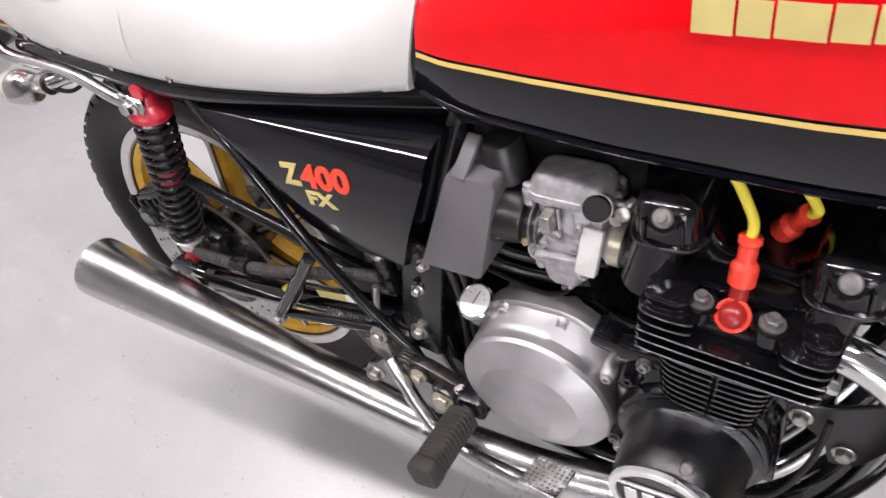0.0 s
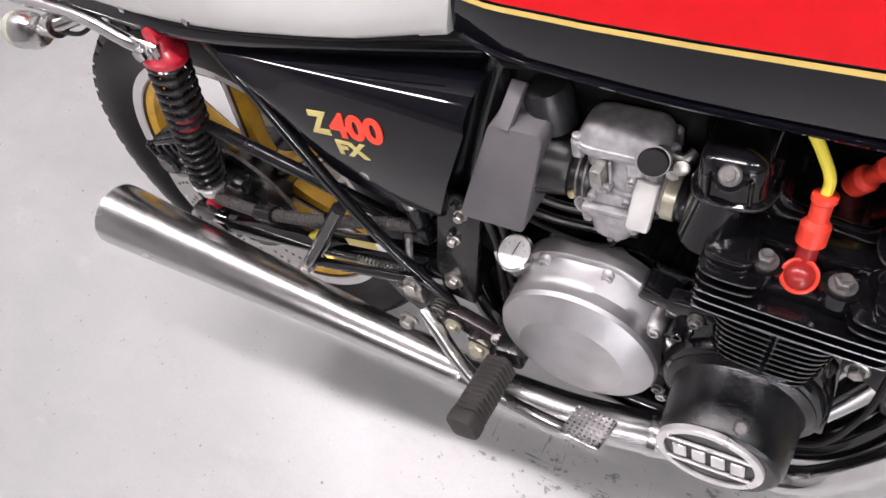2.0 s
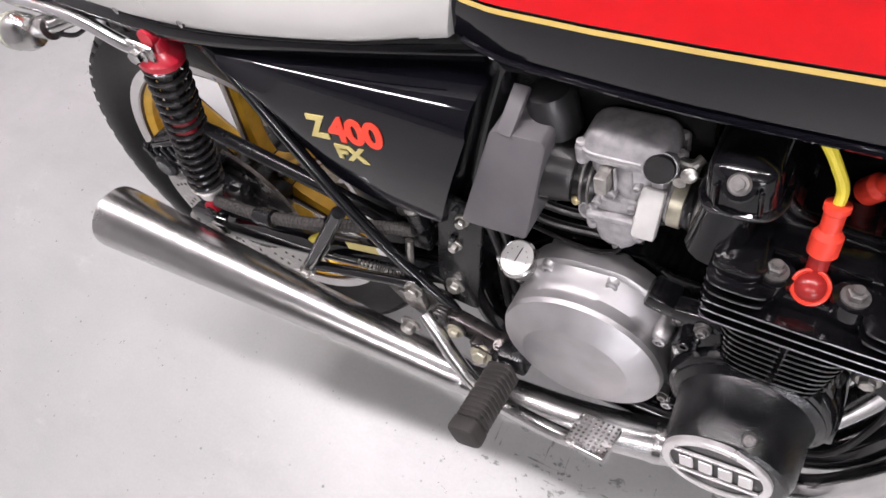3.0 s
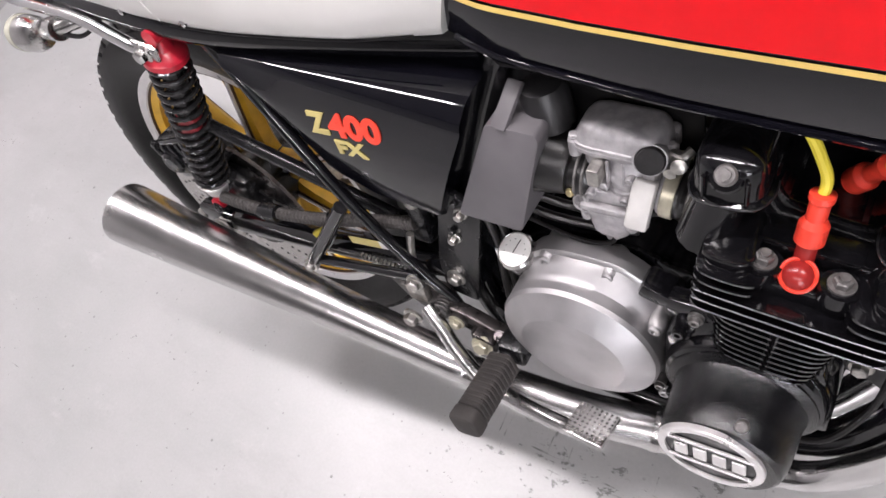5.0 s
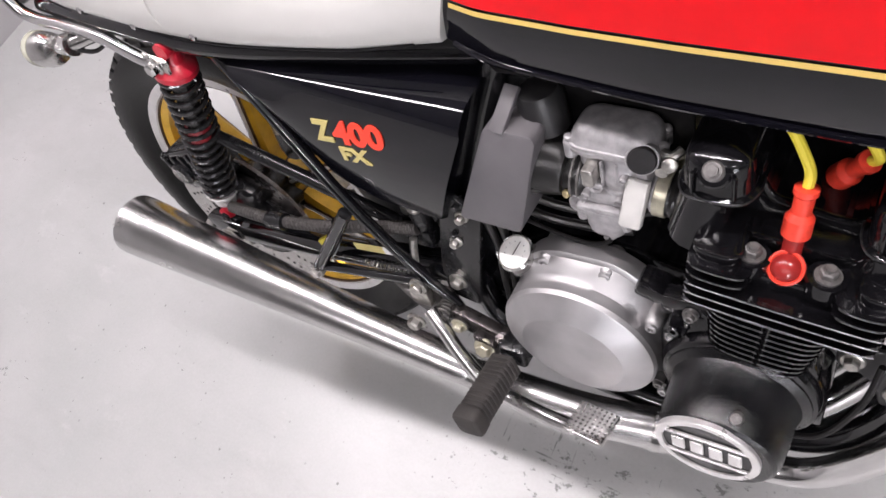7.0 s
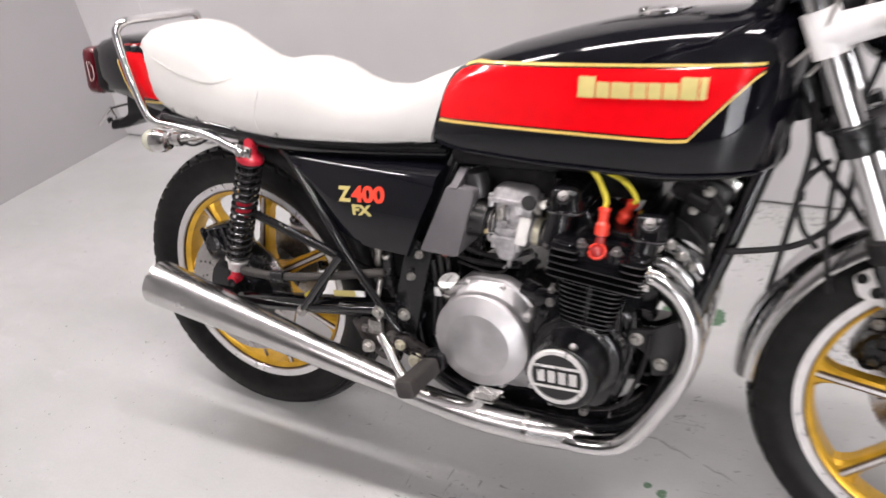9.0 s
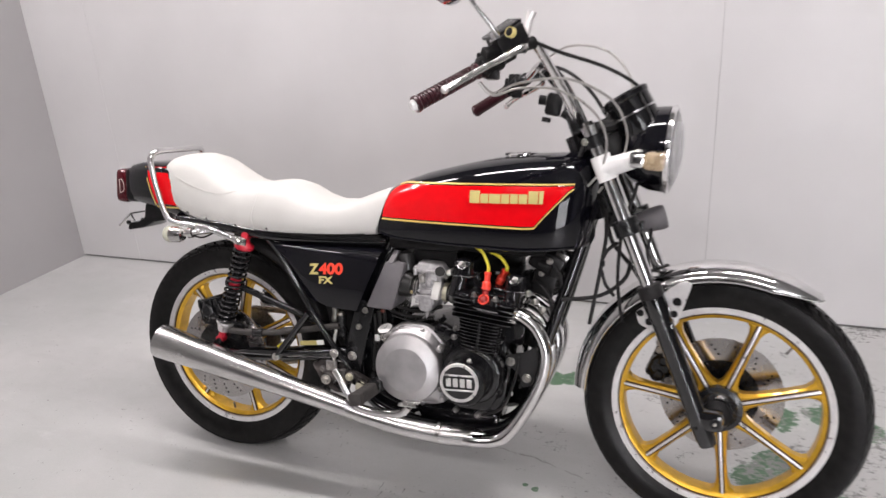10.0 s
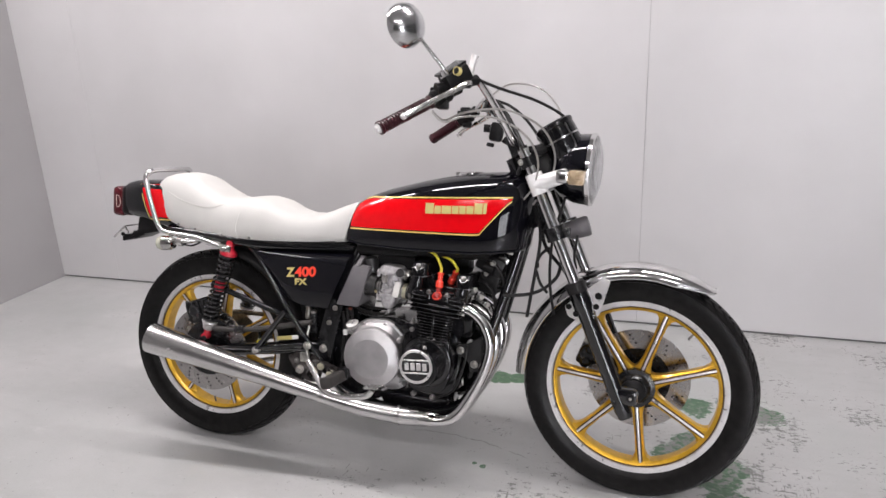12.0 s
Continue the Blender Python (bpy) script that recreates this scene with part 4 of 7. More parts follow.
part("speedometer_cable", tube([(1.14, -0.03, 0.96), (1.15, -0.04, 0.86), (1.12, -0.05, 0.74), (1.115, -0.055, 0.62), (1.13, -0.06, 0.52)], 0.0042, 8, 40), RUBBER, bike, "black speedometer cable", STEER)

bb = part("handlebar_switch", merge(box((0.945, 0.03, 1.040), (0.040, 0.036, 0.055), 0.008, (0, 10, 0)), lathe([(0.012, 0), (0.012, 0.018)], (0.925, 0.03, 1.050), (-1, 0, 0.1), 16), tube([(0.965, 0.03, 1.02), (1.0, 0.03, 1.00)], 0.010, 10, 3)), PLASTIC_BLACK, bike, "black choke and switch block", STEER)
part("knob", lathe([(0.011, 0), (0.012, 0.008), (0.010, 0.011)], (0.928, 0.03, 1.008), (-0.2, 0, -1), 16), PLASTIC_BLACK, bb, "", STEER)
for pts, r in (([(0.955, 0.125, 1.100), (0.975, 0.10, 1.055), (0.99, 0.07, 1.00), (1.02, 0.05, 0.93)], 0.012), ([(0.90, 0.18, 1.155), (0.945, 0.14, 1.13), (0.99, 0.095, 1.06), (1.03, 0.06, 0.98)], 0.009), ([(0.925, -0.14, 1.10), (0.97, -0.075, 1.05), (1.02, -0.04, 0.98)], 0.006)):
    part("wiring_loom", tube(pts, r, 10, 24), PLASTIC_BLACK, bike, "black wiring loom along the handlebar", STEER)
part("meter_bracket", merge(tube([(1.03, -0.07, 0.975), (1.075, -0.065, 0.985), (1.10, -0.06, 1.0)], 0.016, 10, 8), tube([(1.03, 0.07, 0.975), (1.075, 0.065, 0.985), (1.10, 0.06, 1.0)], 0.016, 10, 8), box((1.085, 0, 0.925), (0.07, 0.14, 0.09), 0.015, (0, -22, 0))), PLASTIC_BLACK, bike, "black instrument and lamp bracket", STEER)

# hoses between the frame and the front mudguard
for pts, r in (([(0.985, -0.045, 0.566), (1.046, -0.03, 0.570), (1.081, -0.03, 0.580), (1.112, -0.03, 0.600), (1.140, -0.02, 0.634), (1.150, 0.0, 0.70)], 0.0050), ([(1.054, -0.03, 0.505), (1.066, -0.03, 0.584), (1.076, -0.03, 0.654), (1.084, -0.03, 0.725), (1.08, -0.02, 0.79)], 0.0048), ([(1.077, -0.03, 0.640), (1.088, -0.03, 0.606), (1.110, -0.03, 0.578)], 0.0042), ([(1.075, -0.03, 0.660), (1.088, -0.03, 0.688), (1.112, -0.02, 0.708)], 0.0046), ([(1.185, -0.02, 0.79), (1.188, -0.03, 0.74), (1.182, -0.03, 0.69), (1.19, -0.01, 0.65)], 0.0036)):
    part("hose", tube(pts, r, 10, 36), RUBBER, bike, "thin black rubber hose", STEER)
part("hose_clip", box((1.078, -0.03, 0.657), (0.012, 0.014, 0.016), 0.003), PLASTIC_BLACK, bike, "black hose clip", STEER)
# caliper details
for x, z, r in ((1.237, 0.405, 0.013), (1.225, 0.368, 0.012)):
    part("piston_cap", lathe([(r, -0.01), (r, 0.004), (r * 0.8, 0.006), (r * 0.75, 0.003), (0.001, 0.003)], (x, 0.020, z), RIGHT, 20), SATIN_BLACK, cal, "", WHEEL_STEER)
part("hose_banjo", merge(lathe([(0.009, -0.004), (0.009, 0.006)], (1.221, 0.060, 0.436), (0, 0, 1), 16), hexbolt((1.221, 0.060, 0.442), (0, 0, 1), 0.007, 0.006)), STEEL, cal, "", WHEEL_STEER)
part("pad_pin", merge(*[lathe([(0.0035, 0), (0.0035, 0.008)], (1.247 + 0.012 * k, 0.046, 0.336 - 0.004 * k), RIGHT, 8) for k in range(3)]), STEEL, cal, "", WHEEL_STEER)
from mathutils.bvhtree import BVHTree

# fuel tank ------------------------------------------------------------------
TOP = [(0.520, 0.800), (0.535, 0.828), (0.556, 0.842), (0.631, 0.866), (0.74, 0.893), (0.811, 0.907), (0.898, 0.919), (0.99, 0.925), (1.030, 0.918), (1.055, 0.895)]
BOT = [(0.520, 0.706), (0.56, 0.696), (0.70, 0.690), (0.90, 0.689), (1.055, 0.700)]
HALF = [(0.520, 0.084), (0.56, 0.098), (0.64, 0.110), (0.726, 0.119), (0.85, 0.129), (0.94, 0.130), (0.99, 0.122), (1.03, 0.100), (1.055, 0.055)]


def tank_ring(x, grow=0.0):
    t, b, w = interp(TOP, x) + grow, interp(BOT, x) - grow * 0.3, interp(HALF, x) + grow
    sl = lambda z: x + (0.806 - z) * -0.17 * max(0.0, min(1.0, (0.62 - x) / 0.1)) + (z - 0.75) * 0.12 * max(0.0, min(1.0, (x - 0.9) / 0.12))
    h = t - b
    half = [(0.0, 0.0), (0.86, 0.0), (0.965, 0.012), (0.992, 0.05), (1.0, 0.30), (0.975, 0.58), (0.90, 0.76), (0.74, 0.90), (0.48, 0.97), (0.2, 1.0)]
    pts = [(-u * w, b + v * h) for u, v in half] + [(u * w, b + v * h) for u, v in half[:0:-1]]
    return [(sl(z), y, z) for y, z in pts]


XS = [0.52, 0.53, 0.545, 0.57] + [0.60 + 0.03 * i for i in range(12)] + [0.955, 0.975, 0.995, 1.012, 1.03, 1.045, 1.055]
tank = part("fuel_tank", ring_loft([tank_ring(x) for x in XS]), BLACK_PAINT, bike, "gloss black fuel tank with red side panel", sharp=1.2)


def tank_side(x, z, side, proud=0.0012):
    """The place on the tank's flank over (x, z)."""
    ring = tank_ring(x, proud)
    half = ring[:10]
    zs = [p[2] for p in half]
    ys = [-p[1] for p in half]
    y = float(np.interp(z, zs, ys))
    return y


def x_true(x, z):
    r = tank_ring(x)
    return x + (r[0][0] - x) * 0 + ((0.806 - z) * -0.17 * max(0.0, min(1.0, (0.62 - x) / 0.1)) + (z - 0.75) * 0.12 * max(0.0, min(1.0, (x - 0.9) / 0.12)))


def skin(cols, side, proud, rows=10):
    """A patch that lies on the flank: cols are (x, z low, z high)."""
    bm = bmesh.new()
    grid = []
    for x, z0, z1 in cols:
        grid.append([bm.verts.new((x_true(x, z0 + (z1 - z0) * j / rows), -side * tank_side(x, z0 + (z1 - z0) * j / rows, side, proud), z0 + (z1 - z0) * j / rows)) for j in range(rows + 1)])
    for i in range(len(grid) - 1):
        for j in range(rows):
            bm.faces.new((grid[i][j], grid[i + 1][j], grid[i + 1][j + 1], grid[i][j + 1]))
    return bm


def strip_low(x):
    return 0.7515 if x < 0.90 else 0.7515 + max(0.0, (x - 0.905)) * 0.10 + max(0.0, (x - 0.93)) ** 1.0 * 1.15


def strip_high(x):
    return 0.836 + (x - 0.55) * 0.030


SX = [0.528 + 0.014 * i for i in range(29)] + [0.93, 0.94, 0.95, 0.96, 0.97, 0.98, 0.99, 1.0, 1.008]
red_cols = [(x, min(strip_low(x), strip_high(x) - 0.0015), min(strip_high(x), interp(TOP, x) - 0.012)) for x in SX]
for side in (1, -1):
    pn = part("red_panel", skin(red_cols, side, 0.0012), RED_PAINT, tank, "red side panel with gold pinstripe border", sharp=1.2)
    part("pinstripe", skin([(x, lo - 0.0075, lo - 0.0028) for x, lo, hi in red_cols], side, 0.0013, 2), GOLD_LINE, pn, "gold pinstripe", sharp=1.2)
    part("pinstripe", skin([(x, hi + 0.0028, hi + 0.0068) for x, lo, hi in red_cols[2:]], side, 0.0013, 2), GOLD_LINE, pn, "gold pinstripe", sharp=1.2)
    # raised emblem: eight plain blocks
    ex = 0.768 if side > 0 else 0.947
    for wch, tall in ((0.026, 0.030), (0.020, 0.0225), (0.029, 0.0225), (0.020, 0.0225), (0.019, 0.0225), (0.020, 0.0225), (0.022, 0.030), (0.009, 0.030)):
        x0, x1 = (ex, ex + wch) if side > 0 else (ex - wch, ex)
        zb = 0.8025 + (x0 - 0.768) * 0.03
        part("emblem", skin([(x0, zb, zb + tall), (x0 + wch * 0.5, zb, zb + tall), (x1, zb, zb + tall)], side, 0.004, 2), GOLD_LETTER, tank, "raised gold emblem block")
        ex = (x1 + 0.002) if side > 0 else (x0 - 0.002)
part("tank_seam", merge(*[tube([(x_true(x, interp(BOT, x)), -s * (interp(HALF, x) * 0.990), interp(BOT, x) + 0.0040) for x in XS[1:-2]], 0.0032, 8, 40) for s in (1, -1)]), BLACK_PAINT, tank, "black tank seam")
part("fuel_cap", merge(lathe([(0.040, -0.006), (0.040, 0.001), (0.034, 0.004), (0.001, 0.005)], (0.870, 0, 0.917), (-0.08, 0, 1), 36), box((0.835, 0, 0.916), (0.018, 0.03, 0.008), 0.003, (0, -6, 0))), CHROME, tank, "chrome flip-up fuel cap")

# seat -----------------------------------------------------------------------
S_TOP = [(-0.178, 0.835), (-0.172, 0.862), (-0.158, 0.880), (-0.135, 0.893), (-0.090, 0.899), (-0.040, 0.887), (0.020, 0.850), (0.070, 0.823), (0.115, 0.819), (0.155, 0.826), (0.190, 0.829), (0.240, 0.817), (0.290, 0.791), (0.330, 0.778), (0.390, 0.778), (0.440, 0.790), (0.490, 0.810), (0.540, 0.828)]
S_BOT = [(-0.178, 0.805), (-0.13, 0.755), (-0.095, 0.730), (-0.07, 0.718), (-0.014, 0.708), (0.10, 0.696), (0.20, 0.690), (0.339, 0.692), (0.501, 0.698), (0.54, 0.70)]
S_HALF = [(-0.178, 0.075), (-0.160, 0.098), (-0.12, 0.112), (0.1, 0.118), (0.25, 0.116), (0.40, 0.104), (0.50, 0.092), (0.54, 0.088)]


def seat_ring(x):
    t, b, w = interp(S_TOP, x), interp(S_BOT, x), interp(S_HALF, x)
    h = t - b
    half = [(0.0, 0.0), (0.80, 0.0), (0.94, 0.03), (0.985, 0.12), (1.0, 0.30), (0.985, 0.52), (0.94, 0.72), (0.84, 0.87), (0.68, 0.955), (0.45, 0.99), (0.2, 1.0)]
    pts = [(-u * w, b + v * h) for u, v in half] + [(u * w, b + v * h) for u, v in half[:0:-1]]
    lean = max(0.0, min(1.0, (x - 0.40) / 0.14))
    return [(x - lean * 0.045 * (0.83 - z) / 0.13, y, z) for y, z in pts]


sx = [-0.178, -0.175, -0.170, -0.162, -0.153] + [-0.140 + 0.0225 * i for i in range(30)] + [0.53, 0.54]
seat = part("seat", ring_loft([seat_ring(x) for x in sx]), VINYL, bike, "white vinyl stepped seat with stitched seams", sharp=1.2)


def seat_pt(x, v, side=1, proud=0.001):
    r = seat_ring(x)[:11]
    t, b = interp(S_TOP, x), interp(S_BOT, x)
    z = b + v * (t - b)
    y = float(np.interp(z, [p[2] for p in r], [-p[1] for p in r])) + proud
    return (float(np.interp(z, [p[2] for p in r], [p[0] for p in r])), -side * y, z)


for s in (1, -1):
    part("seam", tube([seat_pt(x, v, s) for x, v in ((-0.11, 0.62), (-0.06, 0.56), (0.0, 0.58), (0.05, 0.70), (0.09, 0.86))], 0.0009, 6, 24), VINYL, seat, "stitched seam")
    part("seam", tube([seat_pt(x, v, s) for x, v in ((0.145, 0.06), (0.140, 0.30), (0.148, 0.55), (0.155, 0.80))], 0.0009, 6, 24), VINYL, seat, "stitched seam")
    part("piping", tube([seat_pt(x, 0.035, s, 0.0015) for x in (-0.10, -0.05, 0.0, 0.1, 0.2, 0.3, 0.4, 0.5)], 0.0014, 6, 36), PLASTIC_BLACK, seat, "black seat base edge")
for x in (-0.075, -0.012, 0.085, 0.185):
    p = seat_pt(x, 0.085, 1, 0.0)
    part("stud", lathe([(0.005, 0), (0.0045, 0.0025), (0.001, 0.0035)], p, RIGHT, 12), CHROME, seat, "small chrome stud")

# tail -----------------------------------------------------------------------
TX = [(-0.325, 0.848, 0.750, 0.070), (-0.29, 0.864, 0.750, 0.088), (-0.235, 0.872, 0.738, 0.098), (-0.18, 0.872, 0.722, 0.106), (-0.13, 0.866, 0.708, 0.108), (-0.07, 0.80, 0.700, 0.108)]


def tail_ring(x, t, b, w):
    h = t - b
    half = [(0, 0), (0.7, 0.0), (0.93, 0.10), (1.0, 0.35), (0.99, 0.70), (0.93, 0.90), (0.75, 0.985), (0.35, 1.0)]
    pts = [(-u * w, b + v * h) for u, v in half] + [(u * w, b + v * h) for u, v in half[:0:-1]]
    return [(x + (z - 0.8) * -0.28 * (1 if x > -0.28 else 0.25), y, z) for y, z in pts]


tail = part("tail_cowl", ring_loft([tail_ring(*r) for r in TX]), BLACK_PAINT, bike, "gloss black tail cowl with red panel", sharp=0.9)


def tail_patch(x0, x1, z0, z1, side, proud, skew=-0.28, n=6, taper=0.0):
    bm = bmesh.new()
    g = []
    for i in range(n + 1):
        x = x0 + (x1 - x0) * i / n
        row = []
        for j in range(n + 1):
            za, zb = z0 + taper * (1 - i / n), z1
            z = za + (zb - za) * j / n
            xs = [r[0] for r in TX]
            w = float(np.interp(x, xs, [r[3] for r in TX]))
            t, b = float(np.interp(x, xs, [r[1] for r in TX])), float(np.interp(x, xs, [r[2] for r in TX]))
            v = (z - b) / (t - b)
            k = float(np.interp(v, [0.0, 0.10, 0.35, 0.70, 0.90, 0.985], [0.7, 0.93, 1.0, 0.99, 0.93, 0.75]))
            row.append(bm.verts.new((x + (z - 0.8) * skew, -side * (w * k + proud), z)))
        g.append(row)
    for i in range(n):
        for j in range(n):
            bm.faces.new((g[i][j], g[i + 1][j], g[i + 1][j + 1], g[i][j + 1]))
    return bm


for s in (1, -1):
    rp = part("red_panel", tail_patch(-0.204, -0.120, 0.752, 0.860, s, 0.0012, taper=0.004), RED_PAINT, tail, "red tail panel with gold edge", sharp=1.2)
    part("pinstripe", tail_patch(-0.212, -0.208, 0.750, 0.860, s, 0.0014, n=3), GOLD_LINE, rp, "gold pinstripe")
    part("pinstripe", tail_patch(-0.208, -0.120, 0.744, 0.748, s, 0.0014, n=3), GOLD_LINE, rp, "gold pinstripe")
tl = part("tail_lamp", box((-0.300, 0, 0.802), (0.05, 0.165, 0.102), 0.018, (0, 4, 0), 3), PLASTIC_BLACK, bike, "black tail lamp housing with dark red lens")
part("lens", box((-0.333, 0, 0.799), (0.048, 0.168, 0.100), 0.016, (0, 4, 0), 3), RED_LENS, tl, "dark red tail lamp lens")
part("side_reflector", tube([(-0.336, -0.0842, 0.780), (-0.327, -0.0842, 0.781), (-0.321, -0.0842, 0.790), (-0.321, -0.0842, 0.808), (-0.327, -0.0842, 0.818), (-0.336, -0.0842, 0.820), (-0.336, -0.0842, 0.780)], 0.0009, 8, 6, smooth=False), PALE_PLASTIC, tl, "pale outlined side reflector")

# grab rail
RAIL = [(0.118, -0.124, 0.666), (0.085, -0.127, 0.672), (0.01, -0.121, 0.692), (-0.065, -0.118, 0.701), (-0.120, -0.119, 0.708), (-0.143, -0.121, 0.728), (-0.168, -0.120, 0.80), (-0.188, -0.116, 0.872), (-0.187, -0.112, 0.893), (-0.182, -0.102, 0.902), (-0.178, -0.085, 0.906), (-0.176, -0.04, 0.907)]
RAIL = RAIL + [(x, -y, z) for x, y, z in RAIL[::-1]]
part("grab_rail", tube(RAIL, 0.0085, 14, 150), CHROME, bike, "chrome passenger grab rail")
part("rail_end", merge(box((0.107, -0.127, 0.667), (0.040, 0.008, 0.024), 0.004, (0, 14, 0)), hexbolt((0.107, -0.132, 0.666), RIGHT, 0.009, 0.010)), WORN_CHROME, bike, "flattened chrome rail end with nut")

# rear fender and number plate bracket
part("rear_fender", fender(AX_R + Vector((0.0, 0, 0.010)), 0.352, radians(2), radians(84), 0.062, 0.030, point=0.01)[0], PLASTIC_BLACK, bike, "black rear mudguard")
nb = part("plate_bracket", merge(prism(rounded([(-0.355, 0.664), (-0.350, 0.682), (-0.318, 0.686), (-0.290, 0.700), (-0.282, 0.745), (-0.20, 0.745), (-0.175, 0.715), (-0.19, 0.700), (-0.255, 0.688), (-0.300, 0.668), (-0.350, 0.660)], 0.006), -0.045, 0.045, 0.004)), PLASTIC_BLACK, bike, "black number plate bracket")
part("plate_stay", merge(tube([(-0.382, -0.05, 0.672), (-0.350, -0.05, 0.700), (-0.335, -0.05, 0.712)], 0.0030, 8, 6), tube([(-0.335, -0.05, 0.712), (-0.322, -0.05, 0.690)], 0.0028, 8, 2), tube([(-0.335, -0.05, 0.712), (-0.335, 0.05, 0.712)], 0.0028, 8, 2)), WORN_CHROME, nb, "thin bare metal stay")
for s in (-1, 1):
    part("bolt", hexbolt((-0.345, s * 0.03 - 0.02, 0.684), (-0.3, -0.6, 0.6), 0.005, 0.006), SATIN_BLACK, nb)
for s in (-1, 1):
    ts_ = part("rear_turn_signal", merge(lathe([(0.010, 0.028), (0.018, 0.024), (0.0225, 0.012), (0.0235, -0.012)], (-0.097, s * 0.140, 0.676), (1, 0, 0.03), 28), tube([(-0.080, s * 0.138, 0.677), (-0.045, s * 0.128, 0.682), (0.0, s * 0.10, 0.688)], 0.009, 12, 8), lathe([(0.015, -0.008), (0.015, 0.008)], (-0.052, s * 0.130, 0.681), (1, 0, 0.1), 16)), WORN_CHROME, bike, "round chrome rear turn signal")
    part("lens", lathe([(0.0240, 0.010), (0.0240, 0.020), (0.020, 0.030), (0.011, 0.035), (0.001, 0.036)], (-0.097, s * 0.140, 0.676), (-1, 0, -0.03), 28), PALE_LENS, ts_, "pale yellow turn signal lens")
    part("wire", tube([(-0.045, s * 0.13, 0.674), (-0.02, s * 0.12, 0.668), (0.01, s * 0.10, 0.684)], 0.003, 6, 12), RUBBER, ts_)

# side cover -------------------------------------------------------------------
def side_cover(s):
    """A shell: an upper strip that rounds over, and a lower face."""
    top = [(0.185, 0.668), (0.30, 0.667), (0.42, 0.665), (0.526, 0.663)]
    fold = [(0.205, 0.659), (0.30, 0.6520), (0.42, 0.6420), (0.521, 0.6320)]
    low = [(0.226, 0.645), (0.312, 0.522), (0.374, 0.503), (0.459, 0.500)]
    rows = []
    for k in range(13):
        t = k / 12
        a, b, c_ = [tuple(float(np.interp(t, [0, 0.35, 0.7, 1], [p[i] for p in line])) for i in (0, 1)) for line in (top, fold, low)]
        ytop, yfold, ylow = 0.080 - 0.012 * t, 0.110 + 0.020 * t, 0.112 + 0.014 * t
        row = [(a[0], 0.055, a[1] + 0.004), (a[0], ytop, a[1])]
        for j in range(1, 13):
            u = math.sin(math.pi / 2 * j / 12)
            row.append((a[0] + (b[0] - a[0]) * u, ytop + (yfold - ytop) * u, a[1] + (b[1] - a[1]) * (1 - math.cos(math.pi / 2 * j / 12))))
        for j in range(1, 9):
            u = 0.06 + 0.94 * j / 8
            row.append((b[0] + (c_[0] - b[0]) * u, yfold + (ylow - yfold) * u + 0.006 * math.sin(math.pi * u), b[1] + (c_[1] - b[1]) * u))
        row += [(c_[0] + 0.002, ylow - 0.010, c_[1] - 0.006), (c_[0] + 0.004, 0.055, c_[1] - 0.006)]
        rows.append([(x, -s * y, z) for x, y, z in row])
    return ring_loft(rows)


for s in (1, -1):
    sc = part("side_cover", side_cover(s), BLACK_PAINT, bike, "gloss black side cover with model badge", sharp=0.75)
    if s == 1:
        cover_r = sc


def lettering(txt, size, depth=0.0008):
    """Letters from the built-in font as a bmesh in the XY plane."""
    cu = bpy.data.curves.new("letters", "FONT")
    cu.body, cu.size, cu.extrude = txt, size, depth
    cu.offset = size * 0.040
    ob = bpy.data.objects.new("letters", cu)
    scene.collection.objects.link(ob)
    dg = bpy.context.evaluated_depsgraph_get()
    me = ob.evaluated_get(dg).to_mesh()
    bm = bmesh.new()
    bm.from_mesh(me)
    ob.evaluated_get(dg).to_mesh_clear()
    bpy.data.objects.remove(ob)
    bpy.data.curves.remove(cu)
    return bm


cover_bm = side_cover(1)
cover_tree = BVHTree.FromBMesh(cover_bm)
cover_bm.free()


def badge(txt, x, z, width, height, material, label):
    bm = lettering(txt, 1.0)
    xs = [v.co.x for v in bm.verts]
    ys = [v.co.y for v in bm.verts]
    for v in bm.verts:
        u = (v.co.x - min(xs)) / (max(xs) - min(xs)) * width
        w = (v.co.y - min(ys)) / (max(ys) - min(ys)) * height
        px_, pz = x + u, z + w + (x + u - 0.32) * 0.075
        hit = cover_tree.ray_cast(Vector((px_, -0.4, pz)), Vector((0, 1, 0)))[0]
        v.co = Vector((px_, hit.y - (0.0016 if v.co.z > 0 else -0.0006), pz))
    part("lettering", bm, material, cover_r, label)


badge("Z", 0.320, 0.589, 0.029, 0.029, GOLD_LETTER, "gold badge letter")
badge("400", 0.350, 0.589, 0.073, 0.031, RED_LETTER, "orange red badge number")
badge("FX", 0.350, 0.564, 0.043, 0.020, GOLD_LETTER, "gold badge letters")

# frame ------------------------------------------------------------------------
def mirrored(pts):
    return [(x, -y, z) for x, y, z in pts]


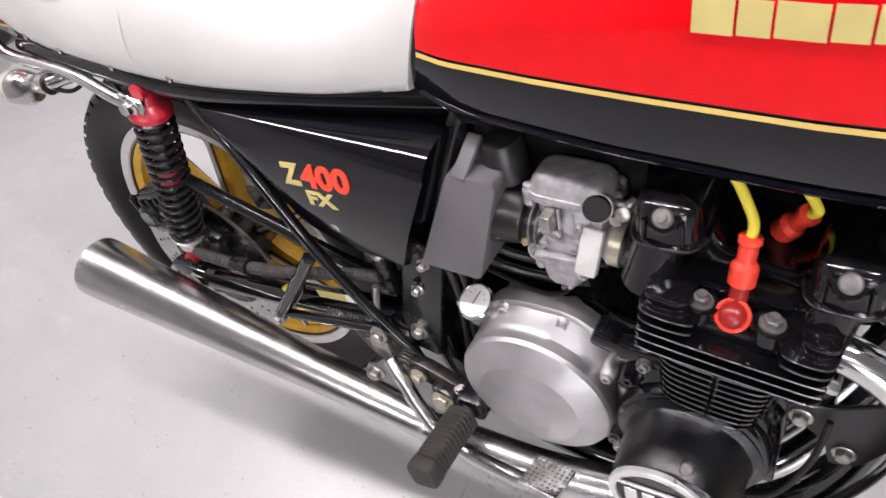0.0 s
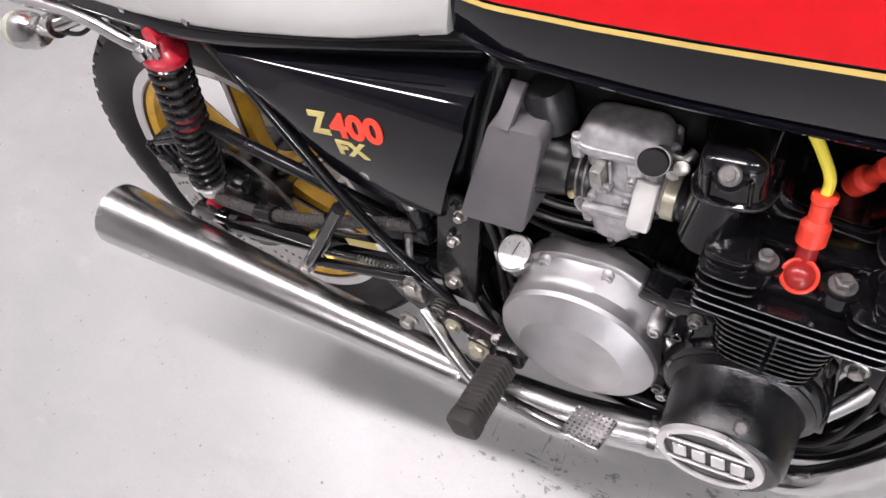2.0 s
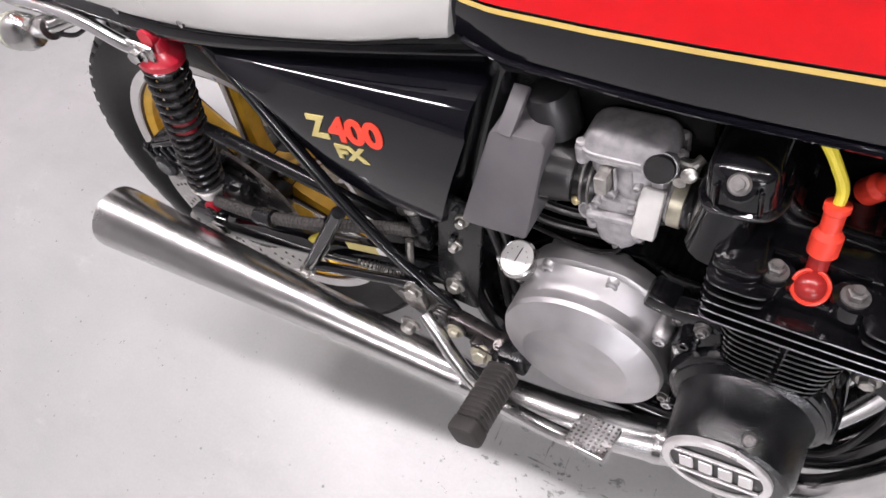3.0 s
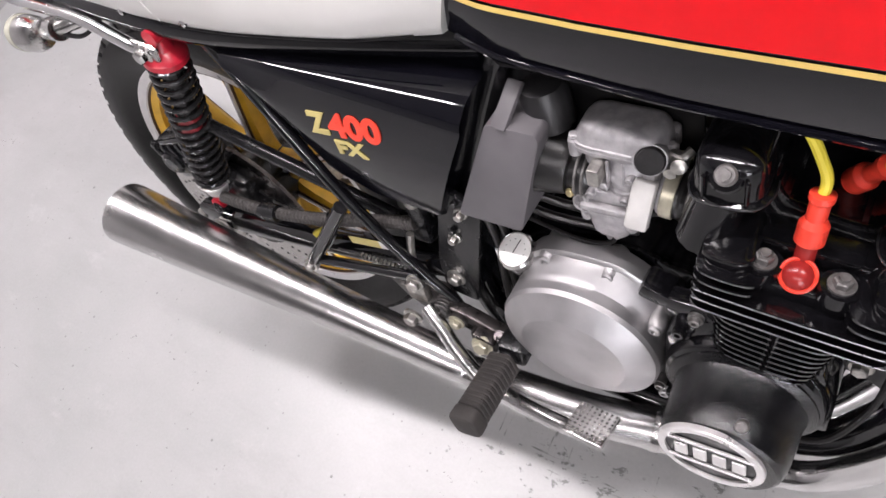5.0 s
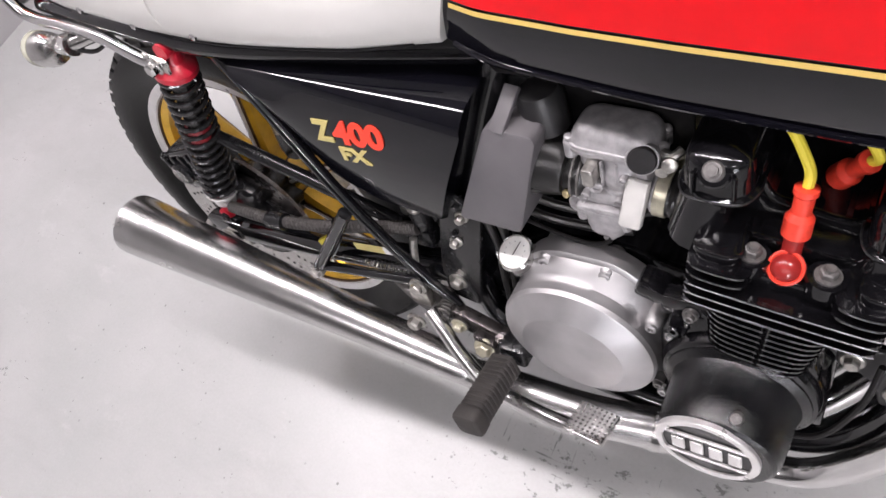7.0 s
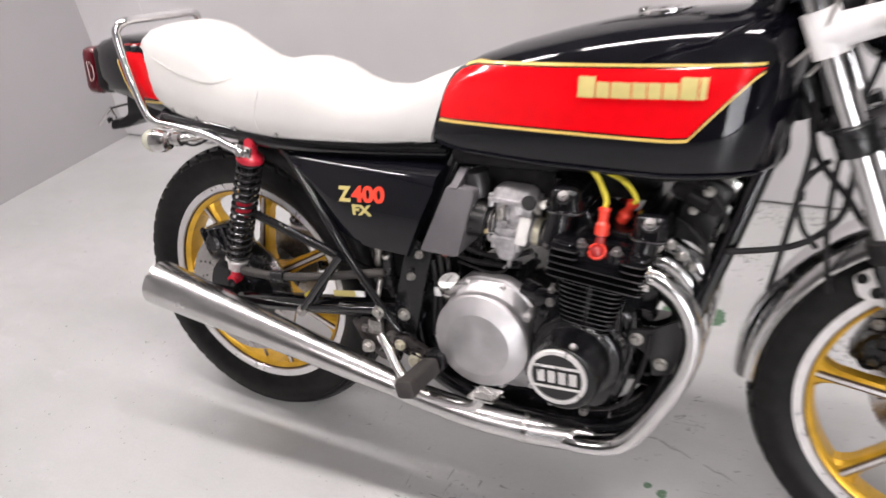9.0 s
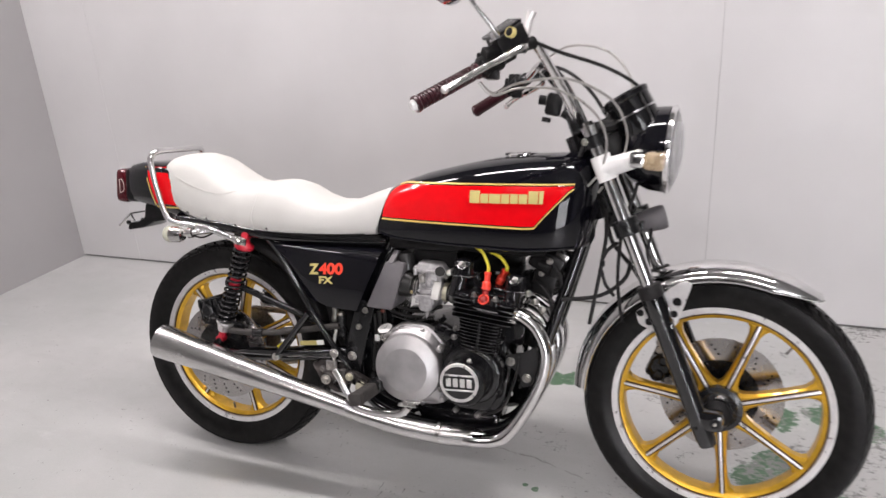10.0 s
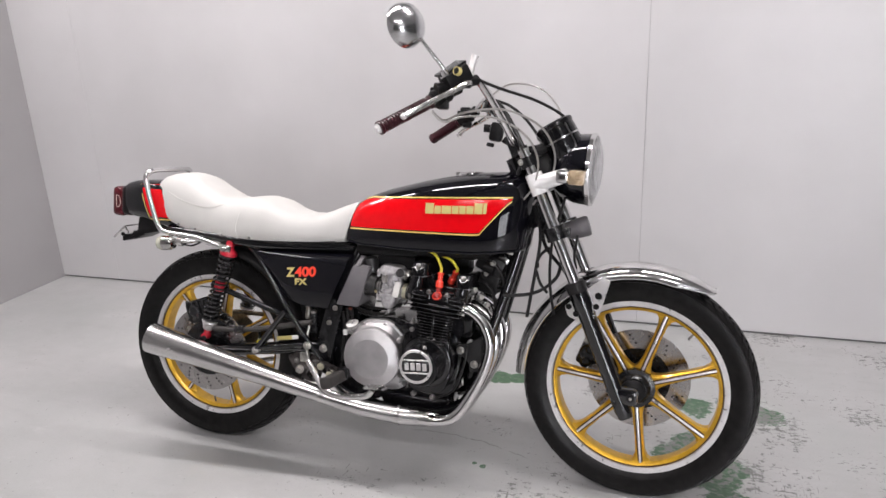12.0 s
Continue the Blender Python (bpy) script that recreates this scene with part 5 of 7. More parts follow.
FR = [("frame_rail", [(0.52, -0.060, 0.682), (0.35, -0.080, 0.678), (0.18, -0.102, 0.684), (0.05, -0.105, 0.700), (-0.12, -0.095, 0.715)], 0.014),
      ("frame_stay", [(0.180, -0.098, 0.672), (0.224, -0.110, 0.632), (0.326, -0.130, 0.492), (0.402, -0.134, 0.388), (0.440, -0.130, 0.337)], [0.0078, 0.0078, 0.0078, 0.0076, 0.0050]),
      ("frame_post", [(0.542, -0.055, 0.69), (0.508, -0.070, 0.60), (0.480, -0.085, 0.50), (0.455, -0.088, 0.40), (0.455, -0.088, 0.30), (0.50, -0.092, 0.235), (0.62, -0.10, 0.205), (0.80, -0.10, 0.205), (0.90, -0.09, 0.26), (0.955, -0.07, 0.44), (1.02, -0.045, 0.66), (1.055, -0.03, 0.80)], 0.0155)]
for nm, pts, r in FR:
    for m in (pts, mirrored(pts)):
        part(nm, tube(m, r, 14, 60), FRAME_BLACK, bike, "gloss black frame tube")
part("frame_spine", tube([(0.50, 0, 0.70), (0.75, 0, 0.775), (1.01, 0, 0.86)], 0.025, 14, 20), FRAME_BLACK, bike, "black frame backbone")
part("steering_head", tube([(1.001, 0, 0.965), (1.085, 0, 0.770)], 0.028, 20, 2), FRAME_BLACK, bike, "black steering head")
for pts in ([(0.88, -0.06, 0.68), (0.96, -0.05, 0.72), (1.05, -0.03, 0.80)],):
    for m in (pts, mirrored(pts)):
        part("gusset_tube", tube(m, 0.012, 12, 20), FRAME_BLACK, bike, "black frame tube")
# foot rest hanger plate with its bolts
hang = part("hanger_plate", prism(rounded([(0.456, 0.523), (0.472, 0.531), (0.506, 0.508), (0.494, 0.463), (0.470, 0.364), (0.462, 0.327), (0.417, 0.337), (0.420, 0.392), (0.442, 0.473)], 0.008), -0.117, -0.108, 0.002), SATIN_BLACK, bike, "black hanger plate with zinc bolts")
for (x, z), r in (((0.481, 0.502), 0.0058), ((0.461, 0.455), 0.0058), ((0.440, 0.371), 0.0090)):
    part("bolt", hexbolt((x, -0.118, z), RIGHT, r, 0.009), STEEL, hang)
for x, z in ((0.478, 0.518), (0.462, 0.468)):
    part("bolt", hexbolt((x, -0.1175, z), RIGHT, 0.004, 0.006, False), SATIN_BLACK, hang)
# passenger foot rest triangle
tri_ = part("pillion_bracket", merge(tube([(0.322, -0.140, 0.484), (0.228, -0.152, 0.360)], 0.0090, 12, 4), tube([(0.228, -0.150, 0.362), (0.405, -0.142, 0.386)], 0.0070, 12, 4), tube([(0.29, -0.135, 0.455), (0.262, -0.128, 0.40), (0.235, -0.140, 0.365)], 0.006, 8, 8)), FRAME_BLACK, bike, "black tubular passenger foot rest bracket")
part("nut", merge(hexbolt((0.226, -0.158, 0.356), RIGHT, 0.0075, 0.008), lathe([(0.010, -0.02), (0.010, 0.0)], (0.226, -0.158, 0.356), RIGHT, 16)), STEEL, tri_)
part("bolt", hexbolt((0.402, -0.150, 0.384), RIGHT, 0.0085, 0.008), STEEL, tri_)
part("yellow_clip", box((0.222, -0.118, 0.378), (0.030, 0.008, 0.010), 0.002, (0, -35, 0)), YELLOW_LEAD, tri_, "yellow cable clip")
# swing arm
for y in (-0.105, 0.105):
    sw = part("swing_arm", merge(tube([(0.452, y * 0.9, 0.372), (0.25, y, 0.352), (0.0, y, 0.320)], [0.022, 0.020, 0.019], 16, 12), box((-0.015, y, 0.318), (0.085, 0.024, 0.048), 0.006)), FRAME_BLACK, bike, "gloss black swing arm")
    part("adjuster_bolt", hexbolt((-0.055, y * 1.05, 0.318), (-1, 0, 0), 0.006, 0.018), STEEL, sw)
    part("chain_adjuster", box((0.01, y * 1.13, 0.318), (0.04, 0.006, 0.03), 0.002), STEEL, sw)
part("swing_arm_pivot", tube([(0.452, -0.104, 0.375), (0.452, 0.12, 0.375)], 0.026, 18, 2), FRAME_BLACK, bike, "black swing arm pivot tube")
part("torque_rod", merge(tube([(0.385, -0.100, 0.432), (0.05, -0.100, 0.540)], 0.0095, 12, 2), *[lathe([(0.012, -0.010), (0.012, 0.010)], (x, -0.100, z), RIGHT, 14) for x, z in ((0.385, 0.432), (0.05, 0.540))]), SATIN_BLACK, bike, "black brake torque rod")
# added strip in place of the gold rim and lip showing between the rods
strip = part("rim_stand_in", box((0.309, -0.1215, 0.394), (0.052, 0.0015, 0.013), 0.0004, (0, -8, 0), 1), GOLD_LETTER, bike, "yellow and white strip standing in for rim and lip")
part("white_end", box((0.346, -0.1215, 0.3995), (0.022, 0.0015, 0.013), 0.0004, (0, -8, 0), 1), WHITE_PLASTIC, strip, "white end of the strip")
hose_pts = spline([Vector(p) for p in ((0.055, -0.125, 0.405), (0.14, -0.128, 0.407), (0.24, -0.125, 0.420), (0.33, -0.115, 0.436), (0.40, -0.11, 0.45))], 120)
part("rear_brake_hose", tube(hose_pts, [0.0092 if k % 2 else 0.0080 for k in range(len(hose_pts))], 10, len(hose_pts) - 1, smooth=False), PEG_RUBBER, bike, "ribbed black rear brake hose")
part("hose_fitting", tube([(0.14, -0.129, 0.407), (0.172, -0.129, 0.411)], 0.0125, 12, 2), SATIN_BLACK, bike, "black hose collar")
rc = part("rear_caliper", merge(box((-0.005, -0.088, 0.455), (0.100, 0.060, 0.075), 0.014, (0, -18, 0)), lathe([(0.019, 0), (0.019, 0.012), (0.014, 0.016)], (-0.015, -0.115, 0.455), RIGHT, 24), box((0.05, -0.09, 0.40), (0.06, 0.03, 0.06), 0.01, (0, 20, 0))), SATIN_BLACK, bike, "black rear brake caliper")
part("caliper_rib", merge(*[box((-0.040 + 0.020 * k, -0.117, 0.452 + 0.006 * k), (0.008, 0.012, 0.050), 0.003, (0, -18, 0)) for k in range(4)], box((-0.012, -0.115, 0.488), (0.085, 0.010, 0.008), 0.002, (0, -18, 0))), FRAME_BLACK, rc, "raised caliper ribs")
part("bolt", hexbolt((0.022, -0.120, 0.470), RIGHT, 0.006, 0.006), SATIN_BLACK, rc)
part("bolt", hexbolt((-0.045, -0.118, 0.478), RIGHT, 0.005, 0.006), SATIN_BLACK, rc)

# shock absorbers
for y in (-0.122, 0.122):
    A, B = Vector((0.119, y * 0.90, 0.681)), Vector((0.016, y * 0.90, 0.372))
    d = (B - A).normalized()
    L_ = (B - A).length
    sh = part("shock_absorber", tube([A + d * 0.03, A + d * (L_ - 0.03)], 0.0145, 16, 2), SATIN_BLACK, bike, "coil spring shock absorber with red caps")
    part("top_cap", merge(lathe([(0.006, 0.002), (0.0105, 0.008), (0.0145, 0.019), (0.0245, 0.0255), (0.0275, 0.0295), (0.0275, 0.037), (0.024, 0.041)], A, d, 28), lathe([(0.0105, -0.013), (0.0105, 0.013)], A, (0, 1, 0), 22)), RED_ANODISED, sh, "red shock top cap")
    turns = 15
    pts = []
    a, u, v = frame_of(d)
    n = turns * 14
    for i in range(n + 1):
        t = i / n
        ang = 2 * math.pi * turns * t
        pts.append(A + d * (0.040 + (L_ - 0.092) * t) + 0.0238 * (math.cos(ang) * u + math.sin(ang) * v))
    part("spring", tube(pts, 0.0036, 8, n, smooth=False), SPRING_BLACK, sh, "gloss black coil spring")
    part("inner_sleeve", tube([A + d * 0.13, A + d * 0.16], 0.0165, 16, 2), RED_ANODISED, sh, "red inner sleeve")
    part("lower_collar", lathe([(0.026, 0), (0.026, 0.006), (0.021, 0.012), (0.017, 0.030), (0.013, 0.034)], A + d * (L_ - 0.058), d, 26), POLISHED, sh, "bare metal lower spring collar")
    part("lower_eye", merge(lathe([(0.011, -0.012), (0.012, 0), (0.011, 0.012)], B, (0, 1, 0), 22), tube([A + d * (L_ - 0.03), B], 0.011, 14, 2)), RED_ANODISED, sh, "red lower shock eye")
    s = -1 if y < 0 else 1
    part("nut", hexbolt(B + Vector((0, s * 0.012, -0.006)), (0, s, 0), 0.007, 0.004), SATIN_BLACK, sh)

# engine -----------------------------------------------------------------------
TILT_E = radians(6)
EU, EV = Vector((math.cos(TILT_E), 0, -math.sin(TILT_E))), Vector((math.sin(TILT_E), 0, math.cos(TILT_E)))
E0 = Vector((0.815, 0, 0.548))


def eng(u, y, v):
    return E0 + EU * u + EV * v + Vector((0, y, 0))


EM = Matrix.Translation(E0) @ Matrix(((EU.x, 0, EV.x, 0), (0, 1, 0, 0), (EU.z, 0, EV.z, 0), (0, 0, 0, 1)))


def eng_slab(u0, u1, half, v0, v1, bevel=0.0025, r=0.02):
    """A rounded slab across the engine in the cylinders' own axes."""
    pl = rounded([(u0, -half), (u1, -half), (u1, half), (u0, half)], r)
    bm = bmesh.new()
    f = bm.faces.new([bm.verts.new((x, y, v0)) for x, y in pl])
    g = bmesh.ops.extrude_face_region(bm, geom=[f])
    bmesh.ops.translate(bm, verts=[q for q in g["geom"] if isinstance(q, bmesh.types.BMVert)], vec=(0, 0, v1 - v0))
    bm.transform(EM)
    if bevel:
        bmesh.ops.recalc_face_normals(bm, faces=bm.faces[:])
        bmesh.ops.bevel(bm, geom=[e for e in bm.edges if e.is_manifold and e.calc_face_angle(0) > 1.0], offset=bevel, segments=2, affect="EDGES", profile=0.5)
    return bm


case = part("crankcase", merge(prism(rounded([(0.52, 0.43), (0.56, 0.465), (0.66, 0.47), (0.70, 0.455), (0.84, 0.455), (0.862, 0.43), (0.866, 0.36), (0.852, 0.27), (0.82, 0.235), (0.60, 0.225), (0.53, 0.27), (0.50, 0.34)], 0.02), -0.084, 0.135, 0.008)), ENGINE_BLACK, bike, "black painted engine crankcase")
part("oil_pan", prism(rounded([(0.60, 0.25), (0.84, 0.25), (0.82, 0.175), (0.65, 0.175)], 0.02), -0.085, 0.085, 0.008), ENGINE_BLACK, bike, "black oil pan")
core = part("cylinder_block", eng_slab(-0.050, 0.046, 0.142, -0.135, -0.02), ENGINE_BLACK, bike, "black finned cylinder block")


def fin(owner, u0, u1, half, v, r):
    f = part("fin", eng_slab(u0, u1, half, v, v + 0.0030, bevel=0.0, r=r), ENGINE_BLACK, owner, "", sharp=0.5)
    e = half + 0.0002
    part("fin_edge", tube([eng(u0, -half + r, v + 0.0016), eng(u0 + r * 0.3, -half + r * 0.3, v + 0.0016), eng(u0 + r, -e, v + 0.0016), eng(u1 - r, -e, v + 0.0016), eng(u1 - r * 0.3, -half + r * 0.3, v + 0.0016), eng(u1, -half + r, v + 0.0016)], 0.0007, 6, 20), FIN_EDGE, f, "bare worn fin edge")


for k in range(10):
    fin(core, -0.062 + 0.0012 * (9 - k), 0.050 - 0.0012 * (9 - k), 0.154, -0.120 + 0.0086 * k, 0.024)
part("stud_post", tube([eng(-0.004, -0.1505, -0.125), eng(-0.004, -0.1505, -0.036)], 0.0055, 12, 2), ENGINE_BLACK, core, "cast stud post through the fins")
head = part("cylinder_head", merge(eng_slab(-0.064, 0.064, 0.150, -0.034, 0.012), eng_slab(-0.074, 0.074, 0.126, 0.0, 0.030, r=0.01)), ENGINE_BLACK, bike, "black cylinder head")
for k in range(3):
    fin(head, -0.077, 0.077, 0.168, -0.030 + 0.0118 * k, 0.016)
for k in range(2):
    fin(head, -0.077, -0.026, 0.168, 0.0055 + 0.0118 * k, 0.014)
    fin(head, 0.034, 0.077, 0.168, 0.0055 + 0.0118 * k, 0.014)
for u, y, v in ((-0.031, -0.140, 0.022), (0.025, -0.141, 0.022)):
    part("head_boss", lathe([(0.016, -0.012), (0.015, 0.0)], eng(u, y, v), EV, 20), ENGINE_BLACK, head)
    part("head_nut", merge(lathe([(0.0103, 0.0), (0.0103, 0.0018)], eng(u, y, v), EV, 20), lathe([(0.0072, 0.0), (0.0072, 0.007), (0.006, 0.008)], eng(u, y, v), EV, 6), lathe([(0.004, 0.007), (0.004, 0.011)], eng(u, y, v), EV, 10)), DULL_STEEL, head, "zinc plated nut and washer")
for u0, u1 in ((-0.076, -0.036), (0.046, 0.076)):
    part("top_pad", eng_slab(u0, u1, 0.158, 0.018, 0.030, r=0.014), ENGINE_BLACK, head, "flat cast pad")
# cam covers and their round end caps
CAMS = ((0.753, 0.651, 0.032), (0.888, 0.622, 0.031))


def cam_cover_shape(x, z0):
    """A long rounded cover with a flange, an upright wall and a domed top."""
    rings = []
    for inset, h in ((-0.003, 0.0), (-0.0035, 0.0015), (-0.003, 0.004), (0.0, 0.0055), (0.001, 0.020), (0.0022, 0.034), (0.004, 0.038), (0.0075, 0.0405), (0.014, 0.043), (0.020, 0.044)):
        a, b = 0.028 - inset, 0.134 - inset
        rings.append([(x + px_, py_, z0 + h) for px_, py_ in rounded([(-a, -b), (a, -b), (a, b), (-a, b)], max(0.006, 0.022 - inset), 6)])
    return ring_loft(rings)


cam_c = part("cam_cover", merge(*[cam_cover_shape(x, z - 0.034) for x, z, r in CAMS], prism(rounded([(0.735, 0.60), (0.742, 0.640), (0.776, 0.640), (0.790, 0.60), (0.852, 0.585), (0.868, 0.612), (0.908, 0.612), (0.915, 0.60), (0.86, 0.56), (0.78, 0.57)], 0.01), -0.10, 0.10, 0.005)), ENGINE_BLACK, bike, "black cam cover")
for x, z, r in CAMS:
    part("boss", lathe([(0.0135, -0.010), (0.0135, 0.002), (0.012, 0.004), (0.001, 0.004)], (x, -0.1285, z - 0.006), (0, -0.70, 0.71), 20), ENGINE_BLACK, cam_c, "round cast bolt boss")
    for dx in (-0.016, 0.016):
        part("rib", box((x + dx, -0.1335, z - 0.016), (0.0035, 0.004, 0.024), 0.0012, (0, 0, 0), 1), ENGINE_BLACK, cam_c, "cast ridge")
    part("flange_edge", tube([(x - 0.0312, -0.10, z - 0.0305), (x - 0.0312, -0.118, z - 0.0305), (x - 0.022, -0.134, z - 0.0305), (x, -0.1372, z - 0.0305), (x + 0.022, -0.134, z - 0.0305), (x + 0.0312, -0.118, z - 0.0305), (x + 0.0312, -0.10, z - 0.0305)], 0.0009, 6, 36), FIN_EDGE, cam_c, "worn flange edge")
    part("bolt", merge(lathe([(0.0085, 0), (0.0085, 0.004), (0.007, 0.006)], (x, -0.1310, z - 0.003), (0, -0.70, 0.71), 18), lathe([(0.0048, 0.005), (0.0048, 0.009)], (x, -0.1310, z - 0.003), (0, -0.70, 0.71), 6)), DULL_STEEL, cam_c)
    part("pillar", tube([(x - 0.004, -0.118, z - 0.03), (x - 0.016, -0.122, z - 0.085)], [0.020, 0.024], 14, 3), ENGINE_BLACK, cam_c)
part("banjo_bolt", merge(lathe([(0.0055, 0), (0.0055, 0.008), (0.004, 0.010)], (0.728, -0.105, 0.690), (0, 0, 1), 14)), DULL_STEEL, cam_c)
# spark plug caps and leads
for k, y in enumerate((-0.131, -0.072, 0.050, 0.125)):
    p0 = Vector((0.812 + (0.035 if k == 1 else 0), y, 0.560))
    d = Vector((0.05, 0.22 if k == 0 else 0.10, 0.97)).normalized()
    if k == 1:
        p0, d = Vector((0.817, -0.050, 0.570)), Vector((0.039, -0.030, 0.070)).normalized()
    pc = part("plug_cap", merge(lathe([(0.0070, 0.0), (0.0070, 0.030)], p0, d, 18), lathe([(0.0075, 0.028), (0.0110, 0.030), (0.0110, 0.046), (0.009, 0.049), (0.0074, 0.051), (0.0076, 0.066), (0.0092, 0.068), (0.0092, 0.073), (0.006, 0.074)], p0, d, 22)), [ORANGE_RUBBER], bike, "orange red spark plug cap")
    face = Vector((0.05, -0.66, 0.75)).normalized()
    part("boot", lathe([(0.0108, 0.0), (0.0112, 0.003), (0.0125, 0.004), (0.0140, 0.0032), (0.0146, 0.0), (0.0138, -0.003), (0.0115, -0.004)], p0 + Vector((0, -0.006, 0.002)) + face * 0.0065, face, 30, closed=True), ORANGE_RUBBER, pc, "orange red rubber ring")
    part("boot_face", lathe([(0.0115, -0.002), (0.0112, 0.0035), (0.0085, 0.0075), (0.0045, 0.0095), (0.001, 0.010)], p0 + Vector((0, -0.006, 0.002)) + face * 0.0065, face, 26), CLEAR_RED, pc, "glossy red boot end")
    part("tube", lathe([(0.0078, 0.004), (0.0078, 0.029)], p0, d, 18), CLEAR_RED, pc, "translucent red tube")
    t = p0 + d * 0.072
    way = [t + Vector((-0.014, 0.010, 0.034)), t + Vector((-0.042, 0.022, 0.050)), t + Vector((-0.095, 0.040, 0.058))]
    if k == 0:
        way = [t + Vector((-0.004, 0.004, 0.026)), t + Vector((-0.019, 0.012, 0.048)), t + Vector((-0.042, 0.020, 0.060)), t + Vector((-0.080, 0.026, 0.066))]
    if k == 1:
        way = [Vector((0.838, -0.075, 0.661)), Vector((0.812, -0.068, 0.672)), Vector((0.785, -0.060, 0.677)), Vector((0.75, -0.05, 0.685))]
    part("plug_lead", tube([t, t + d * 0.012] + way, 0.0042, 10, 30), YELLOW_LEAD, bike, "yellow spark plug lead")

# clutch cover
CL = Vector((0.614, -0.118, 0.366))
outl = [(0.526, 0.345), (0.528, 0.400), (0.538, 0.436), (0.562, 0.466), (0.590, 0.476), (0.650, 0.476), (0.674, 0.462), (0.704, 0.428), (0.712, 0.402), (0.704, 0.360), (0.712, 0.300), (0.696, 0.268), (0.655, 0.262), (0.600, 0.268), (0.548, 0.292)]


def clutch_casing():
    """A flat flange on the outline, then a shoulder that rounds over into the circle of the dome."""
    edge = [Vector(q) for q in rounded(outl, 0.016)]
    c0 = Vector((CL.x - 0.001, CL.z))
    dirs, reach = [], []
    for k in range(96):
        a = 2 * math.pi * k / 96
        w = Vector((math.cos(a), math.sin(a)))
        best = 0.09
        for q0, q1 in zip(edge, edge[1:] + edge[:1]):
            e = q1 - q0
            den = w.x * e.y - w.y * e.x
            if abs(den) > 1e-9:
                r = ((q0.x - c0.x) * e.y - (q0.y - c0.y) * e.x) / den
                u = ((q0.x - c0.x) * w.y - (q0.y - c0.y) * w.x) / den
                if r > 0.03 and 0 <= u <= 1:
                    best = r
        dirs.append(w)
        reach.append(best)
    rings = []
    for y, k, off in ((-0.090, 0, 0), (-0.111, 0, 0), (-0.113, 0, -0.002), (-0.1135, 0, -0.006), (-0.1165, 0.12, -0.006), (-0.122, 0.45, -0.004), (-0.128, 0.78, -0.002), (-0.133, 1.0, 0.001), (-0.138, 1.0, 0)):
        rings.append([(c0.x + w.x * ((r + off) * (1 - k) + 0.0905 * k), y, c0.y + w.y * ((r + off) * (1 - k) + 0.0905 * k)) for w, r in zip(dirs, reach)])
    return ring_loft(rings)


cc = part("clutch_cover", clutch_casing(), CAST_ALU, bike, "bare aluminium clutch cover", sharp=0.7)
part("clutch_dome", lathe([(0.0905, 0.0), (0.0905, 0.010), (0.088, 0.015), (0.083, 0.018), (0.0615, 0.0285), (0.0600, 0.0292), (0.0585, 0.0295), (0.030, 0.0300), (0.001, 0.0302)], CL + Vector((-0.001, -0.018, 0)), RIGHT, 72), CAST_ALU, cc, "round domed aluminium face", sharp=0.2)
for x, z, y in ((0.643, 0.462, -0.117), (0.697, 0.424, -0.137), (0.574, 0.460, -0.116), (0.702, 0.288, -0.130), (0.556, 0.290, -0.118), (0.640, 0.266, -0.118), (0.533, 0.380, -0.116)):
    part("screw", lathe([(0.0098, -0.034), (0.0090, -0.004), (0.0080, 0.0), (0.0065, 0.0015), (0.0062, 0.0045), (0.0052, 0.0055), (0.0030, 0.0055), (0.0028, 0.0025), (0.001, 0.0025)], (x, y, z), RIGHT, 20), CAST_ALU, cc)
# oil filler with its round dial
dp = Vector((0.5405, -0.0985, 0.4236))
dd = Vector((-0.12, -0.42, 0.9)).normalized()
oil = part("oil_filler_dial", lathe([(0.017, -0.020), (0.0185, 0.0), (0.0185, 0.006), (0.0215, 0.009), (0.0215, 0.014), (0.0190, 0.016), (0.0190, 0.022), (0.0220, 0.026), (0.0220, 0.036), (0.0200, 0.039), (0.0188, 0.037)], dp, dd, 36), WORN_CHROME, bike, "chrome oil filler cap with thermometer dial")
part("dial", lathe([(0.001, 0.0385), (0.0188, 0.0385), (0.0190, 0.0375), (0.0190, 0.037)], dp, dd, 28), GAUGE_WHITE, oil, "white thermometer dial")
a, u, v = frame_of(dd)
marks = []
for k in range(9):
    an = radians(-120 + 30 * k)
    q = dp + dd * 0.0386 + (u * math.cos(an) + v * math.sin(an)) * 0.0125
    marks.append(lathe([(0.0006, 0), (0.0006, 0.0002)], q, dd, 6))
marks.append(tube([dp + dd * 0.0390 - u * 0.004, dp + dd * 0.0390 + u * 0.012], 0.0005, 6, 2))
part("needle", merge(*marks), PLASTIC_BLACK, oil, "black needle and marks")

